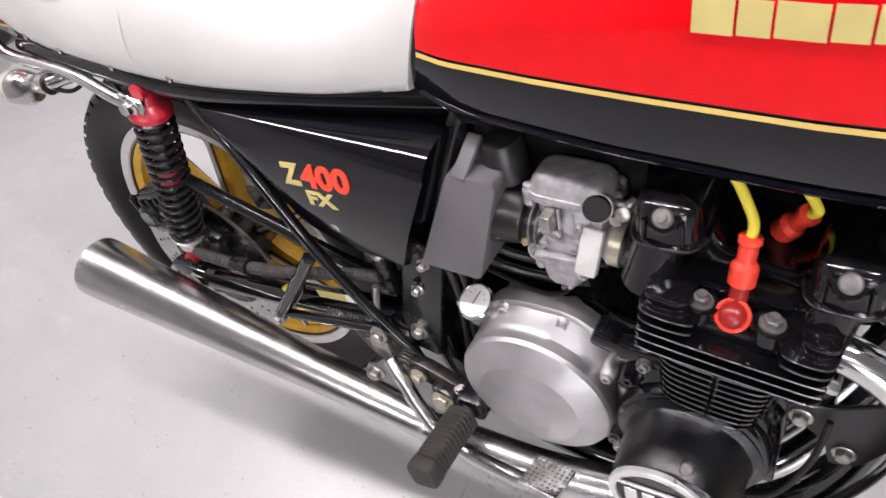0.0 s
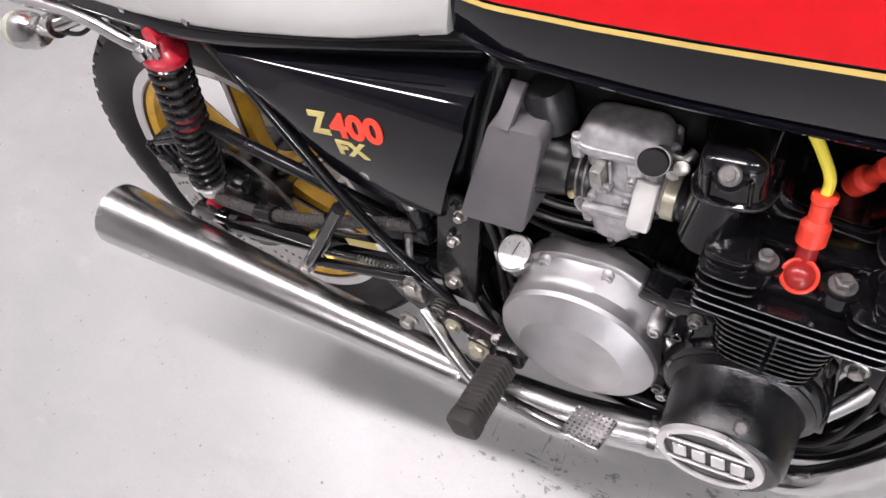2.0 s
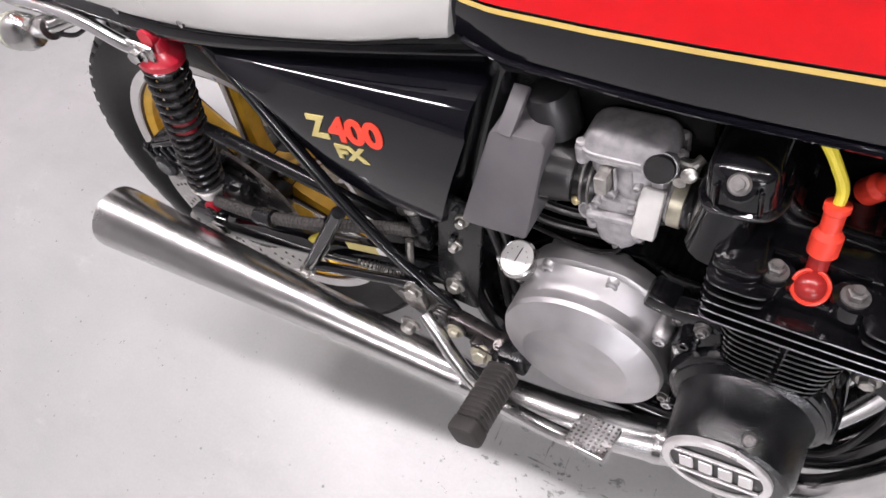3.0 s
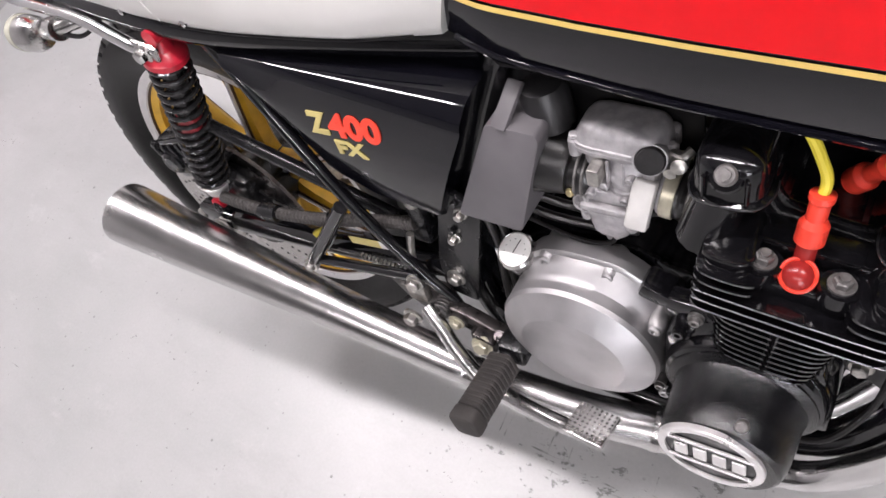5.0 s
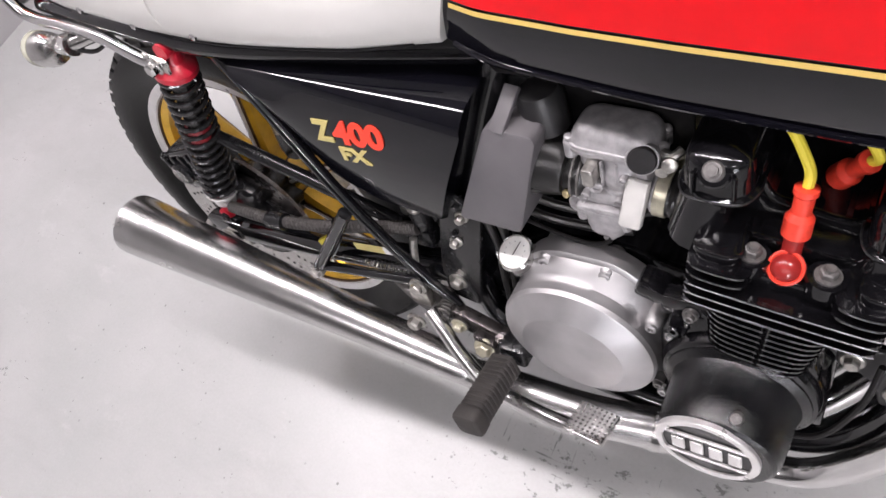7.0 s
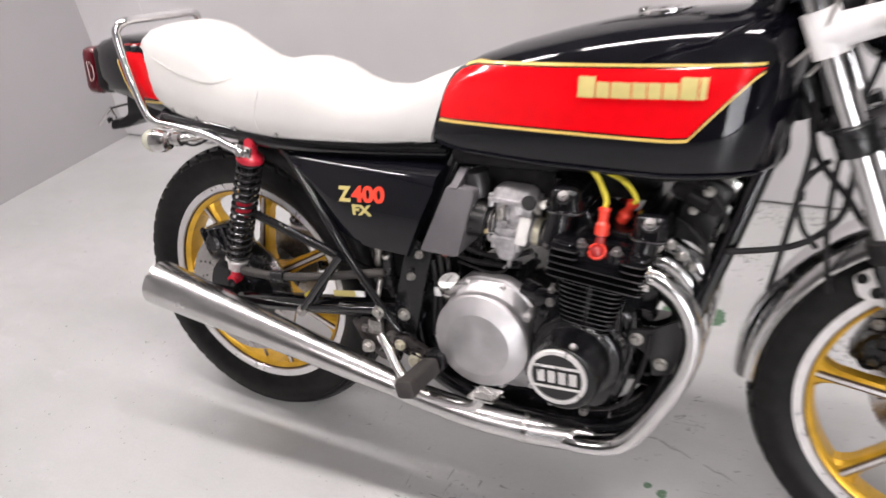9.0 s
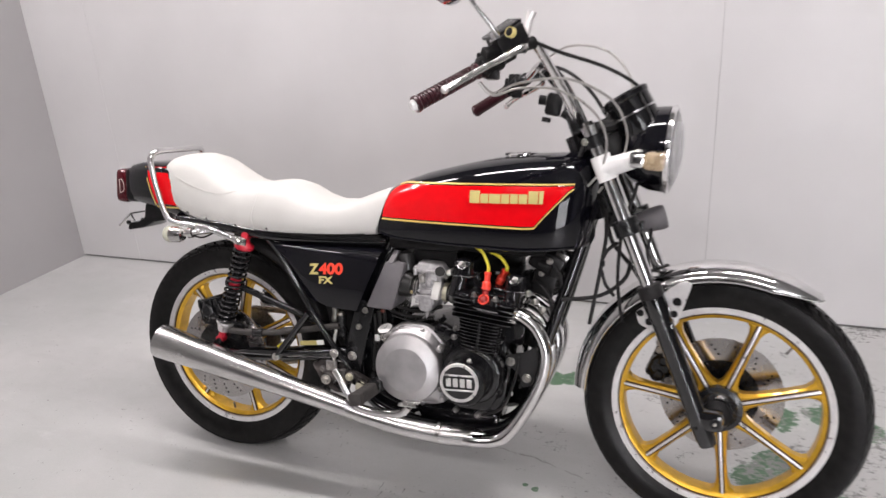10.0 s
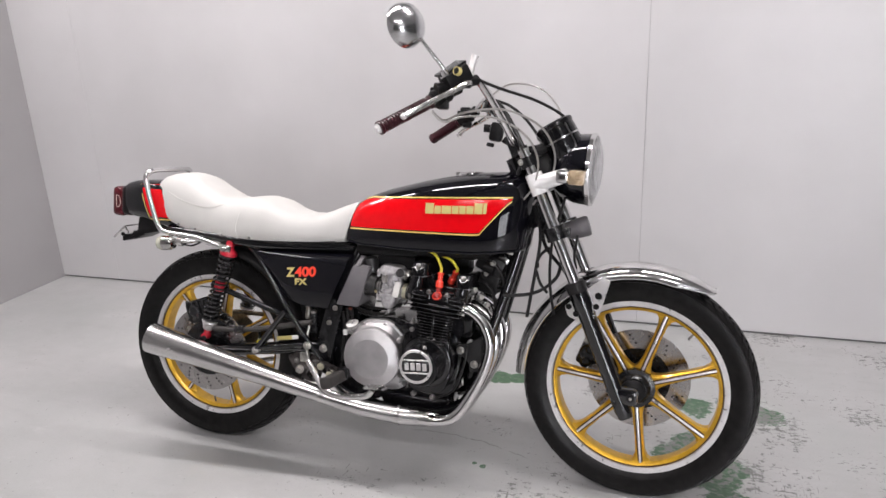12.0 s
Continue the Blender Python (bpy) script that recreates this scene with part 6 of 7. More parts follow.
# generator cover with round raised emblem
GC = Vector((0.784, -0.118, 0.372))
gen = part("generator_cover", lathe([(0.072, 0.020), (0.070, 0.034), (0.0625, 0.039), (0.0605, 0.045), (0.0595, 0.072), (0.058, 0.092), (0.055, 0.100), (0.051, 0.103), (0.001, 0.103)], GC, RIGHT, 64), WRINKLE_BLACK, bike, "black generator cover with silver round emblem", sharp=0.5)
part("cover_base", merge(lathe([(0.079, -0.036), (0.079, 0.0), (0.078, 0.022), (0.074, 0.030), (0.066, 0.034)], GC, RIGHT, 56), prism(rounded([(0.704, 0.33), (0.705, 0.43), (0.745, 0.466), (0.82, 0.460), (0.852, 0.43), (0.854, 0.33), (0.83, 0.276), (0.74, 0.276)], 0.02), -0.084, -0.138, 0.004), *[lathe([(0.013, -0.01), (0.013, 0.012), (0.010, 0.015)], (x, -0.122, z), (0.1, -0.6, 0.8), 20) for x, z in ((0.752, 0.462), (0.790, 0.462))]), ENGINE_BLACK, gen, "smooth black cover base")
EC = Vector((0.7775, -0.2215, 0.377))
em = part("emblem", lathe([(0.0415, 0.0), (0.0415, 0.0042), (0.0480, 0.0042), (0.0490, 0.003), (0.0490, -0.002), (0.0415, -0.002)], EC, RIGHT, 56, closed=True), POLISHED, gen, "silver ring emblem with bars")
part("emblem_back", lathe([(0.001, 0.0012), (0.042, 0.0012), (0.042, -0.001)], EC, RIGHT, 40), DARK_PLASTIC, em)
for dz in (0.0185, -0.0185):
    part("emblem_bar", box(EC + Vector((0, -0.0032, dz)), (0.077, 0.003, 0.0042), 0.0006, (0, -3, 0), 1), POLISHED, em)
for k in range(4):
    part("emblem_block", box(EC + Vector((-0.0262 + 0.0175 * k, -0.0032, 0.0015 * (k - 1.5) * 0.4)), (0.0125, 0.0028, 0.0215), 0.001, (0, -3, 0), 1), POLISHED, em)
part("cover_screw", merge(lathe([(0.006, -0.014), (0.006, 0.001), (0.005, 0.003)], (0.799, -0.210, 0.430), (0, -0.62, 0.78), 18), lathe([(0.0042, 0.002), (0.0042, 0.005)], (0.799, -0.210, 0.430), (0, -0.62, 0.78), 6)), DULL_STEEL, gen, "grey cover screw")
part("lead_box", merge(box((0.852, -0.130, 0.360), (0.022, 0.022, 0.05), 0.004), *[box((0.852 + 0.006 * k, -0.1415, 0.362), (0.003, 0.004, 0.036), 0.001) for k in (-1, 0, 1)]), ENGINE_BLACK, gen, "ribbed black lead outlet")
for x, y, z in ((0.838, -0.142, 0.442), (0.715, -0.142, 0.318), (0.722, -0.142, 0.440)):
    part("screw", merge(lathe([(0.009, -0.02), (0.009, 0.0)], (x, y, z), RIGHT, 16), capbolt((x, y, z), RIGHT, 0.0062, 0.006)), STEEL if y < -0.15 else ENGINE_BLACK, gen)
# front of engine: mounting plates
for s in (-1, 1):
    mp = part("engine_mount", prism(rounded([(0.860, 0.416), (0.900, 0.424), (0.960, 0.462), (0.972, 0.428), (0.932, 0.345), (0.905, 0.335), (0.898, 0.368), (0.880, 0.384), (0.860, 0.388)], 0.008), s * 0.092, s * 0.098, 0.0015, 1), DARK_PLASTIC, bike, "black engine mounting plate")
    for x, z in ((0.951, 0.445), (0.916, 0.362), (0.874, 0.401)):
        part("bolt", hexbolt((x, s * 0.099, z), (0, s, 0), 0.008, 0.008), STEEL, mp)
part("engine_lug", box((0.73, -0.125, 0.462), (0.05, 0.02, 0.03), 0.005), ENGINE_BLACK, bike, "black engine lug")
part("engine_lug", box((0.695, -0.12, 0.472), (0.03, 0.03, 0.02), 0.005, (0, 20, 0)), ENGINE_BLACK, bike, "black engine lug")
# added black blocks that shade and hide what lies under the tank
part("shade_filler", merge(box((0.63, 0, 0.680), (0.20, 0.15, 0.03), 0.01), box((0.72, 0.02, 0.665), (0.10, 0.10, 0.05), 0.01)), PLASTIC_BLACK, bike, "black filler that darkens the space under the tank")
part("lower_cable", tube([(0.80, -0.12, 0.255), (0.86, -0.125, 0.285), (0.89, -0.12, 0.36), (0.898, -0.11, 0.42)], 0.0035, 8, 20), RUBBER, bike, "thin black cable")

# carburettors
def carb(y, first):
    """A constant vacuum carburettor: barrel, slide chamber, domed cap, float bowl."""
    p = Vector((0.656, y, 0.586))
    at = lambda x, yy, z: p + Vector((x, yy, z))
    bore = (0.99, 0, -0.10)
    metal = CARB_ALU
    body = merge(lathe([(0.022, -0.034), (0.022, -0.028), (0.0195, -0.026), (0.0195, 0.030), (0.022, 0.032), (0.022, 0.037)], at(0, 0, -0.020), bore, 26),
                 lathe([(0.0215, -0.028), (0.0215, -0.012), (0.0195, -0.010), (0.0195, -0.004), (0.0215, -0.002), (0.0215, 0.006), (0.020, 0.008), (0.020, 0.030)], at(0.004, -0.004, 0), (0.03, -0.04, 1), 28),
                 box(at(-0.021, -0.014, 0.006), (0.013, 0.016, 0.056), 0.004, (3, 2, 0)), box(at(-0.030, -0.006, 0.006), (0.010, 0.012, 0.050), 0.003),
                 box(at(0.026, -0.010, 0.008), (0.012, 0.020, 0.046), 0.004, (3, 2, 0)),
                 box(at(-0.006, -0.016, -0.024), (0.044, 0.020, 0.016), 0.005), box(at(-0.010, -0.008, -0.034), (0.052, 0.050, 0.007), 0.003))
    c_ = part("carburettor", body, metal, bike, "cast grey carburettor", sharp=0.7)
    plan = rounded([(-0.041, -0.025), (0.038, -0.025), (0.043, 0.0), (0.038, 0.025), (-0.041, 0.025)], 0.018, 6)
    levels = ((0.0, 1.0), (0.001, 1.02), (0.0042, 1.02), (0.0046, 1.0), (0.0050, 1.02), (0.0085, 1.02), (0.0095, 0.97), (0.0125, 0.95), (0.0185, 0.91), (0.0235, 0.83), (0.0265, 0.72), (0.0285, 0.52), (0.029, 0.25))
    bm = ring_loft([[(x * k, yy * k, z) for x, yy in plan] for z, k in levels])
    bm.transform(Matrix.Translation(at(-0.001, 0, 0.0265)) @ pose(0, 0, 0, 0, 3, 0))
    part("diaphragm_cap", bm, metal, c_, "rounded diaphragm cap", sharp=0.6)
    bowl = rounded([(-0.021, -0.024), (0.021, -0.024), (0.021, 0.024), (-0.021, 0.024)], 0.013, 5)
    bm = ring_loft([[(x * k, yy * k2, z) for x, yy in bowl] for z, k, k2 in ((0, 1.12, 1.06), (-0.005, 1.12, 1.06), (-0.006, 1.0, 1.0), (-0.022, 0.97, 0.98), (-0.031, 0.88, 0.92), (-0.037, 0.70, 0.80), (-0.041, 0.42, 0.55))])
    bm.transform(Matrix.Translation(at(-0.010, -0.008, -0.036)))
    part("float_bowl", bm, metal, c_, "float bowl", sharp=0.6)
    for dx, dy in ((-0.040, -0.016), (0.041, -0.004), (-0.036, 0.018), (0.036, 0.018)):
        part("cap_screw", merge(lathe([(0.0060, 0.0), (0.0060, 0.016), (0.0045, 0.018)], at(dx, dy, 0.019), (0, 0, 1), 12), lathe([(0.0045, 0.0), (0.0045, 0.003), (0.003, 0.004)], at(dx, dy, 0.036 - dx * 0.05), (0, 0, 1), 10)), metal, c_)
    for dx, dy in ((-0.032, -0.026), (0.013, -0.030)):
        part("bowl_screw", merge(tube([at(dx, dy, -0.034), at(dx, dy, -0.052)], 0.0052, 12, 2), *[lathe([(0.0058, -0.001), (0.0058, 0.001)], at(dx, dy, -0.040 - 0.004 * k), (0, 0, 1), 12) for k in range(3)]), metal, c_)
    part("drain", tube([at(-0.010, -0.012, -0.074), at(-0.010, -0.012, -0.088), at(-0.020, -0.008, -0.098)], 0.0042, 10, 6), metal, c_)
    part("air_port", lathe([(0.0090, -0.016), (0.0090, 0.0), (0.0082, 0.002), (0.0062, 0.002), (0.0055, -0.004), (0.001, -0.004)], at(-0.037, -0.026, -0.034), (-0.25, -0.90, 0.30), 18), metal, c_, "hollow brass air port")
    part("port_screw", lathe([(0.0045, -0.004), (0.0045, 0.003), (0.003, 0.004)], at(-0.047, -0.024, -0.026), (-0.3, -0.9, 0.3), 12), BRASS, c_, "small brass screw")
    for dx, dz, rr in ((-0.013, -0.006, 0.0055), (-0.026, -0.020, 0.0045), (0.006, -0.020, 0.0040), (0.012, 0.008, 0.0035)):
        part("jet_screw", lathe([(rr, -0.006), (rr, 0.003), (rr * 0.8, 0.004), (rr * 0.7, 0.0015), (0.001, 0.0015)], at(dx, -0.0255, dz), RIGHT, 14), metal, c_)
    for k in range(2):
        part("rib", box(at(-0.008 + 0.014 * k, -0.0245, 0.012), (0.0026, 0.005, 0.026), 0.001, (2, 2, 0), 1), metal, c_)
    part("intake_sleeve", lathe([(0.0205, 0.036), (0.0235, 0.046), (0.0225, 0.049), (0.0235, 0.052), (0.0225, 0.055), (0.0245, 0.058), (0.0255, 0.066), (0.0235, 0.084)], at(0, 0, -0.020), bore, 26), GLOSS_RUBBER, c_, "black intake rubber")
    part("clamp", lathe([(0.0225, 0.034), (0.0245, 0.035), (0.0245, 0.046), (0.0225, 0.047)], at(0, 0, -0.020), bore, 26, closed=True), PALE_STEEL, c_, "pale passivated clamp")
    part("clamp", lathe([(0.0255, 0.056), (0.0265, 0.057), (0.0265, 0.063), (0.0255, 0.064)], at(0, 0, -0.020), bore, 26, closed=True), DULL_STEEL, c_, "thin steel clamp")
    part("filter_sleeve", lathe([(0.0215, 0.028), (0.0255, 0.033), (0.0265, 0.037), (0.0265, 0.043), (0.024, 0.045), (0.024, 0.056), (0.0285, 0.060), (0.0285, 0.080)], at(0, 0, -0.020), (-0.99, 0, 0.06), 28), GLOSS_RUBBER, c_, "black inlet rubber")
    for h in (0.034, 0.041):
        part("clamp", lathe([(0.0262, h), (0.0278, h + 0.0006), (0.0278, h + 0.0026), (0.0262, h + 0.003)], at(0, 0, -0.020), (-0.99, 0, 0.06), 28, closed=True), DULL_STEEL, c_, "thin wire clamp")
    if first:
        face = (0.22, -0.90, 0.36)
        part("plug_boss", lathe([(0.0145, -0.022), (0.0150, -0.002), (0.0140, 0.0)], at(0.030, -0.024, 0.034), face, 26), metal, c_, "round boss")
        part("black_cap", lathe([(0.0125, -0.006), (0.0128, 0.002), (0.0115, 0.004), (0.001, 0.0044)], at(0.030, -0.024, 0.034), face, 28), RUBBER, c_, "dark round plug")
        part("linkage", merge(box(at(0.022, -0.029, -0.016), (0.021, 0.012, 0.048), 0.003, (-24, 6, 0)), box(at(0.014, -0.026, -0.030), (0.012, 0.012, 0.014), 0.003)), PALE_PLASTIC, c_, "pale plastic linkage cover")
        part("choke_lever", merge(tube([at(0.044, -0.012, 0.034), at(0.054, -0.016, 0.036), at(0.060, -0.010, 0.040)], 0.0045, 10, 8), lathe([(0.007, 0), (0.007, 0.006), (0.005, 0.007)], at(0.052, -0.018, 0.030), (0.2, -0.9, 0.3), 12), lathe([(0.006, 0), (0.006, 0.008)], at(0.045, -0.014, 0.020), RIGHT, 6)), STEEL, c_, "small zinc choke lever")
        part("drain_hose", tube([at(-0.012, -0.012, -0.086), at(-0.018, -0.014, -0.100), at(-0.05, -0.014, -0.108), at(-0.11, -0.010, -0.098)], 0.0026, 8, 16), RUBBER, c_)


for k, y in enumerate((-0.080, -0.026, 0.028, 0.082)):
    carb(y, k == 0)
# added sheet in place of the darkness round the inner carburettors
part("carb_blind", box((0.655, -0.053, 0.628), (0.12, 0.004, 0.080), 0.0015), PLASTIC_BLACK, bike, "black sheet that keeps the inner carburettors dark")
part("carb_rail", box((0.64, 0, 0.600), (0.012, 0.24, 0.02), 0.003), STEEL, bike, "steel carburettor rail")
# air box
ab = part("air_box", merge(prism(rounded([(0.489, 0.516), (0.562, 0.513), (0.592, 0.628), (0.589, 0.635), (0.540, 0.638)], 0.006, 3), -0.121, -0.030, 0.0012, lean=0.11), box((0.5560, -0.097, 0.6475), (0.0165, 0.046, 0.006), 0.0015, (37, 0, -9))), PLASTIC_GREY, bike, "grey plastic air box")
part("air_duct", merge(lathe([(0.022, -0.02), (0.023, 0.014), (0.019, 0.023), (0.010, 0.026)], (0.582, -0.072, 0.634), (-0.10, -0.05, 1), 26), prism(rounded([(0.50, 0.53), (0.595, 0.53), (0.605, 0.61), (0.56, 0.64)], 0.01), -0.045, 0.10, 0.006)), DARK_PLASTIC, ab, "dark grey duct behind the box")
part("air_hose", tube([(0.572, -0.080, 0.578), (0.590, -0.080, 0.576), (0.605, -0.080, 0.574)], [0.038, 0.034, 0.030], 24, 8), GLOSS_RUBBER, ab, "black inlet rubber")
part("battery_box", prism(rounded([(0.33, 0.50), (0.47, 0.50), (0.50, 0.66), (0.30, 0.66)], 0.01), -0.065, 0.065, 0.005), PLASTIC_BLACK, bike, "black battery box behind the cover")
part("inner_panel", merge(prism(rounded([(0.44, 0.34), (0.52, 0.34), (0.57, 0.66), (0.50, 0.66)], 0.01), -0.06, 0.06, 0.004)), SATIN_BLACK, bike, "black inner frame panel")
part("ignition_coil", box((0.86, 0, 0.69), (0.10, 0.14, 0.05), 0.01), PLASTIC_BLACK, bike, "black ignition coil under the tank")
part("wiring_loom", tube([(0.60, -0.06, 0.682), (0.95, -0.07, 0.682)], 0.012, 10, 6), RUBBER, bike, "black wiring under the tank")
for pts in ([(0.50, -0.102, 0.49), (0.503, -0.098, 0.44), (0.498, -0.096, 0.39), (0.495, -0.096, 0.33)], [(0.511, -0.098, 0.50), (0.514, -0.094, 0.45), (0.509, -0.094, 0.38), (0.512, -0.094, 0.31)], [(0.522, -0.088, 0.50), (0.524, -0.086, 0.46), (0.519, -0.088, 0.40), (0.522, -0.088, 0.33)], [(0.505, -0.085, 0.52), (0.56, -0.082, 0.492), (0.62, -0.078, 0.486), (0.66, -0.075, 0.490)], [(0.52, -0.080, 0.53), (0.57, -0.074, 0.505), (0.63, -0.070, 0.502), (0.68, -0.070, 0.52)]):
    part("breather_hose", tube(pts, 0.0050, 10, 20), GLOSS_RUBBER, bike, "black rubber hose")
part("connector", box((0.520, -0.092, 0.498), (0.012, 0.008, 0.008), 0.003, (0, 10, 0)), DULL_ORANGE, bike, "dull orange cable connector")
part("white_tag", box((0.508, -0.102, 0.425), (0.014, 0.006, 0.018), 0.002, (0, -5, 0)), WHITE_PLASTIC, bike, "white plastic clip")
mc2 = part("rear_master_cylinder", merge(tube([(0.400, -0.098, 0.440), (0.402, -0.100, 0.478)], 0.013, 14, 2), box((0.400, -0.100, 0.43), (0.03, 0.024, 0.03), 0.005)), SATIN_BLACK, bike, "black rear brake cylinder")
part("cap", lathe([(0.010, 0), (0.010, 0.008), (0.007, 0.011)], (0.402, -0.102, 0.476), (0, -0.3, 1), 18), STEEL, mc2)

# exhaust ------------------------------------------------------------------------
HX = [(0.880, 0.533), (0.906, 0.526), (0.938, 0.502), (0.960, 0.462), (0.966, 0.420), (0.955, 0.365), (0.930, 0.305), (0.900, 0.250), (0.872, 0.214), (0.840, 0.196), (0.790, 0.190)]
for y0, y1 in ((-0.120, -0.135), (-0.040, -0.098), (0.040, -0.060), (0.120, -0.020)):
    pts = []
    for i, (x, z) in enumerate(HX):
        t = max(0.0, (i - 4) / 6)
        y = y0 + (y1 - y0) * t ** 1.3
        pts.append((x, y, z - (0.004 if y0 > -0.1 else 0)))
    pts += [(0.74, -0.125 + (y1 + 0.125) * 0.45, 0.190), (0.70, -0.130 + (y1 + 0.13) * 0.2, 0.193)]
    hp = part("exhaust_header", tube(pts, 0.0172, 18, 72), CHROME, bike, "chrome exhaust header pipe")
    part("flange", merge(lathe([(0.024, -0.004), (0.026, 0.0), (0.026, 0.008), (0.022, 0.011)], (0.880, y0, 0.533), (0.96, 0, -0.25), 24), *[hexbolt((0.885, y0 + dy, 0.533 + dz), (0.96, 0, -0.25), 0.006, 0.012) for dy, dz in ((-0.030, -0.01), (0.030, 0.01))]), WORN_CHROME, hp, "chrome exhaust flange")
col = part("exhaust_collector", tube([(0.815, -0.108, 0.191), (0.775, -0.118, 0.191), (0.72, -0.130, 0.193), (0.69, -0.137, 0.196), (0.60, -0.155, 0.210), (0.50, -0.165, 0.230), (0.44, -0.169, 0.243)], [0.016, 0.0280, 0.0280, 0.0270, 0.0258, 0.0240, 0.0215], 24, 42), MUFFLER_CHROME, bike, "chrome exhaust collector")
part("clamp", merge(lathe([(0.0282, -0.006), (0.0292, -0.005), (0.0292, 0.005), (0.0282, 0.006)], (0.695, -0.136, 0.196), (0.97, 0.1, -0.1), 24), tube([(0.695, -0.136, 0.172), (0.695, -0.136, 0.164)], 0.004, 8, 2)), WORN_CHROME, col, "pipe clamp")
MA, MB = Vector((0.455, -0.168, 0.242)), Vector((-0.134, -0.184, 0.371))
md = (MB - MA).normalized()
ml = (MB - MA).length
muf = part("muffler", lathe([(0.0205, 0.0), (0.0235, 0.008), (0.0245, 0.02), (0.030, ml * 0.30), (0.0385, ml * 0.62), (0.0475, ml * 0.93), (0.0487, ml * 0.985), (0.0482, ml), (0.0440, ml), (0.0430, ml - 0.03), (0.020, ml - 0.05), (0.018, ml - 0.10)], MA, md, 56), MUFFLER_CHROME, bike, "chrome megaphone muffler", sharp=0.8)
part("muffler_seam", tube([MA + md * (ml * t) + Vector((0, -0.2, -1)).normalized() * (0.0215 + 0.0275 * t) for t in (0.05, 0.3, 0.6, 0.9, 0.97)], 0.0018, 6, 20), CHROME, muf, "welded seam")
part("muffler_bracket", hexbolt((0.380, -0.158, 0.311), RIGHT, 0.0095, 0.012), STEEL, bike, "zinc muffler bracket nut")

# foot rest and brake pedal --------------------------------------------------------
PG0, PG1 = Vector((0.522, -0.172, 0.308)), Vector((0.5205, -0.270, 0.3145))
fp = part("foot_rest", merge(tube([PG0 + Vector((0.012, 0.05, 0.006)), PG0], 0.012, 14, 3), box(PG0 + Vector((0.006, 0.02, 0.004)), (0.036, 0.030, 0.034), 0.006)), SATIN_BLACK, bike, "rider foot rest with ribbed black rubber")
dpg = (PG1 - PG0).normalized()
plen = (PG1 - PG0).length
PGM = Matrix.Translation(PG0) @ dpg.to_track_quat("-Y", "Z").to_matrix().to_4x4() @ pose(0, 0, 0, 0, -14, 0)


def peg_rubber(ribs=12, w=0.0175, h=0.0165, cap=0.020):
    """A rounded block with grooves all round and a smooth wider end."""
    body = plen - cap
    steps = [(0.0, 0.86)]
    for k in range(ribs):
        q0 = body * k / ribs
        pitch = body / ribs
        steps += [(q0 + pitch * 0.10, 0.95), (q0 + pitch * 0.24, 1.0), (q0 + pitch * 0.76, 1.0), (q0 + pitch * 0.90, 0.95)]
    steps += [(body, 0.92), (body + 0.002, 1.04), (plen - 0.005, 1.06), (plen - 0.0015, 1.0), (plen, 0.88)]
    bm = ring_loft([[(x * k, -q, z * k) for x, z in rounded([(-w, -h), (w, -h), (w, h), (-w, h)], 0.009, 5)] for q, k in steps])
    bm.transform(PGM)
    return bm


part("rubber", peg_rubber(), PEG_RUBBER, fp, "ribbed black rubber block")
cast = part("foot_rest_casting", merge(prism(rounded([(0.432, 0.340), (0.452, 0.338), (0.500, 0.318), (0.530, 0.318), (0.530, 0.292), (0.490, 0.286), (0.448, 0.304), (0.428, 0.318)], 0.006), -0.146, -0.128, 0.003), lathe([(0.013, -0.01), (0.013, 0.008), (0.010, 0.010)], (0.447, -0.142, 0.324), RIGHT, 20), prism(rounded([(0.470, 0.322), (0.500, 0.312), (0.498, 0.286), (0.468, 0.296)], 0.004), -0.160, -0.144, 0.003)), HANGER_STEEL, bike, "dark oily foot rest casting with pale nuts")
part("nut", hexbolt((0.447, -0.152, 0.324), RIGHT, 0.0078, 0.008), PALE_STEEL, cast, "pale passivated nut")
part("nut", hexbolt((0.484, -0.161, 0.304), (0.1, -1, 0.35), 0.0100, 0.010), PALE_STEEL, cast, "pale passivated nut")
part("pinch_bolt", merge(hexbolt((0.505, -0.148, 0.318), (0.2, -0.3, 1), 0.0055, 0.007), tube([(0.505, -0.146, 0.320), (0.503, -0.145, 0.290)], 0.004, 8, 2)), HANGER_STEEL, cast)
coil = [Vector((0.418 + 0.0105 * math.cos(i * 0.55), -0.128 - 0.00045 * i, 0.326 + 0.0105 * math.sin(i * 0.55))) for i in range(48)]
part("pedal_spring", tube([Vector((0.462, -0.126, 0.300))] + coil + [Vector((0.398, -0.150, 0.300))], 0.0014, 6, 49, smooth=False), DULL_STEEL, cast, "steel torsion spring on the pedal pivot")
mh = part("muffler_hanger", prism(rounded([(0.318, 0.338), (0.352, 0.352), (0.425, 0.350), (0.440, 0.300), (0.425, 0.262), (0.385, 0.262), (0.345, 0.292)], 0.010), -0.122, -0.116, 0.0015), HANGER_STEEL, bike, "dark oily steel plate carrying the muffler")
for x, z, r in ((0.352, 0.326, 0.0065), (0.414, 0.285, 0.0065)):
    part("bolt", hexbolt((x, -0.122, z), RIGHT, r, 0.007), DULL_STEEL, mh)
bp_ = part("brake_pedal", tube([(0.405, -0.150, 0.336), (0.425, -0.160, 0.318), (0.450, -0.172, 0.288), (0.480, -0.182, 0.262), (0.520, -0.190, 0.254), (0.590, -0.200, 0.260), (0.622, -0.204, 0.270), (0.638, -0.204, 0.288)], 0.0100, 12, 56), MUFFLER_CHROME, bike, "chrome bent brake pedal")
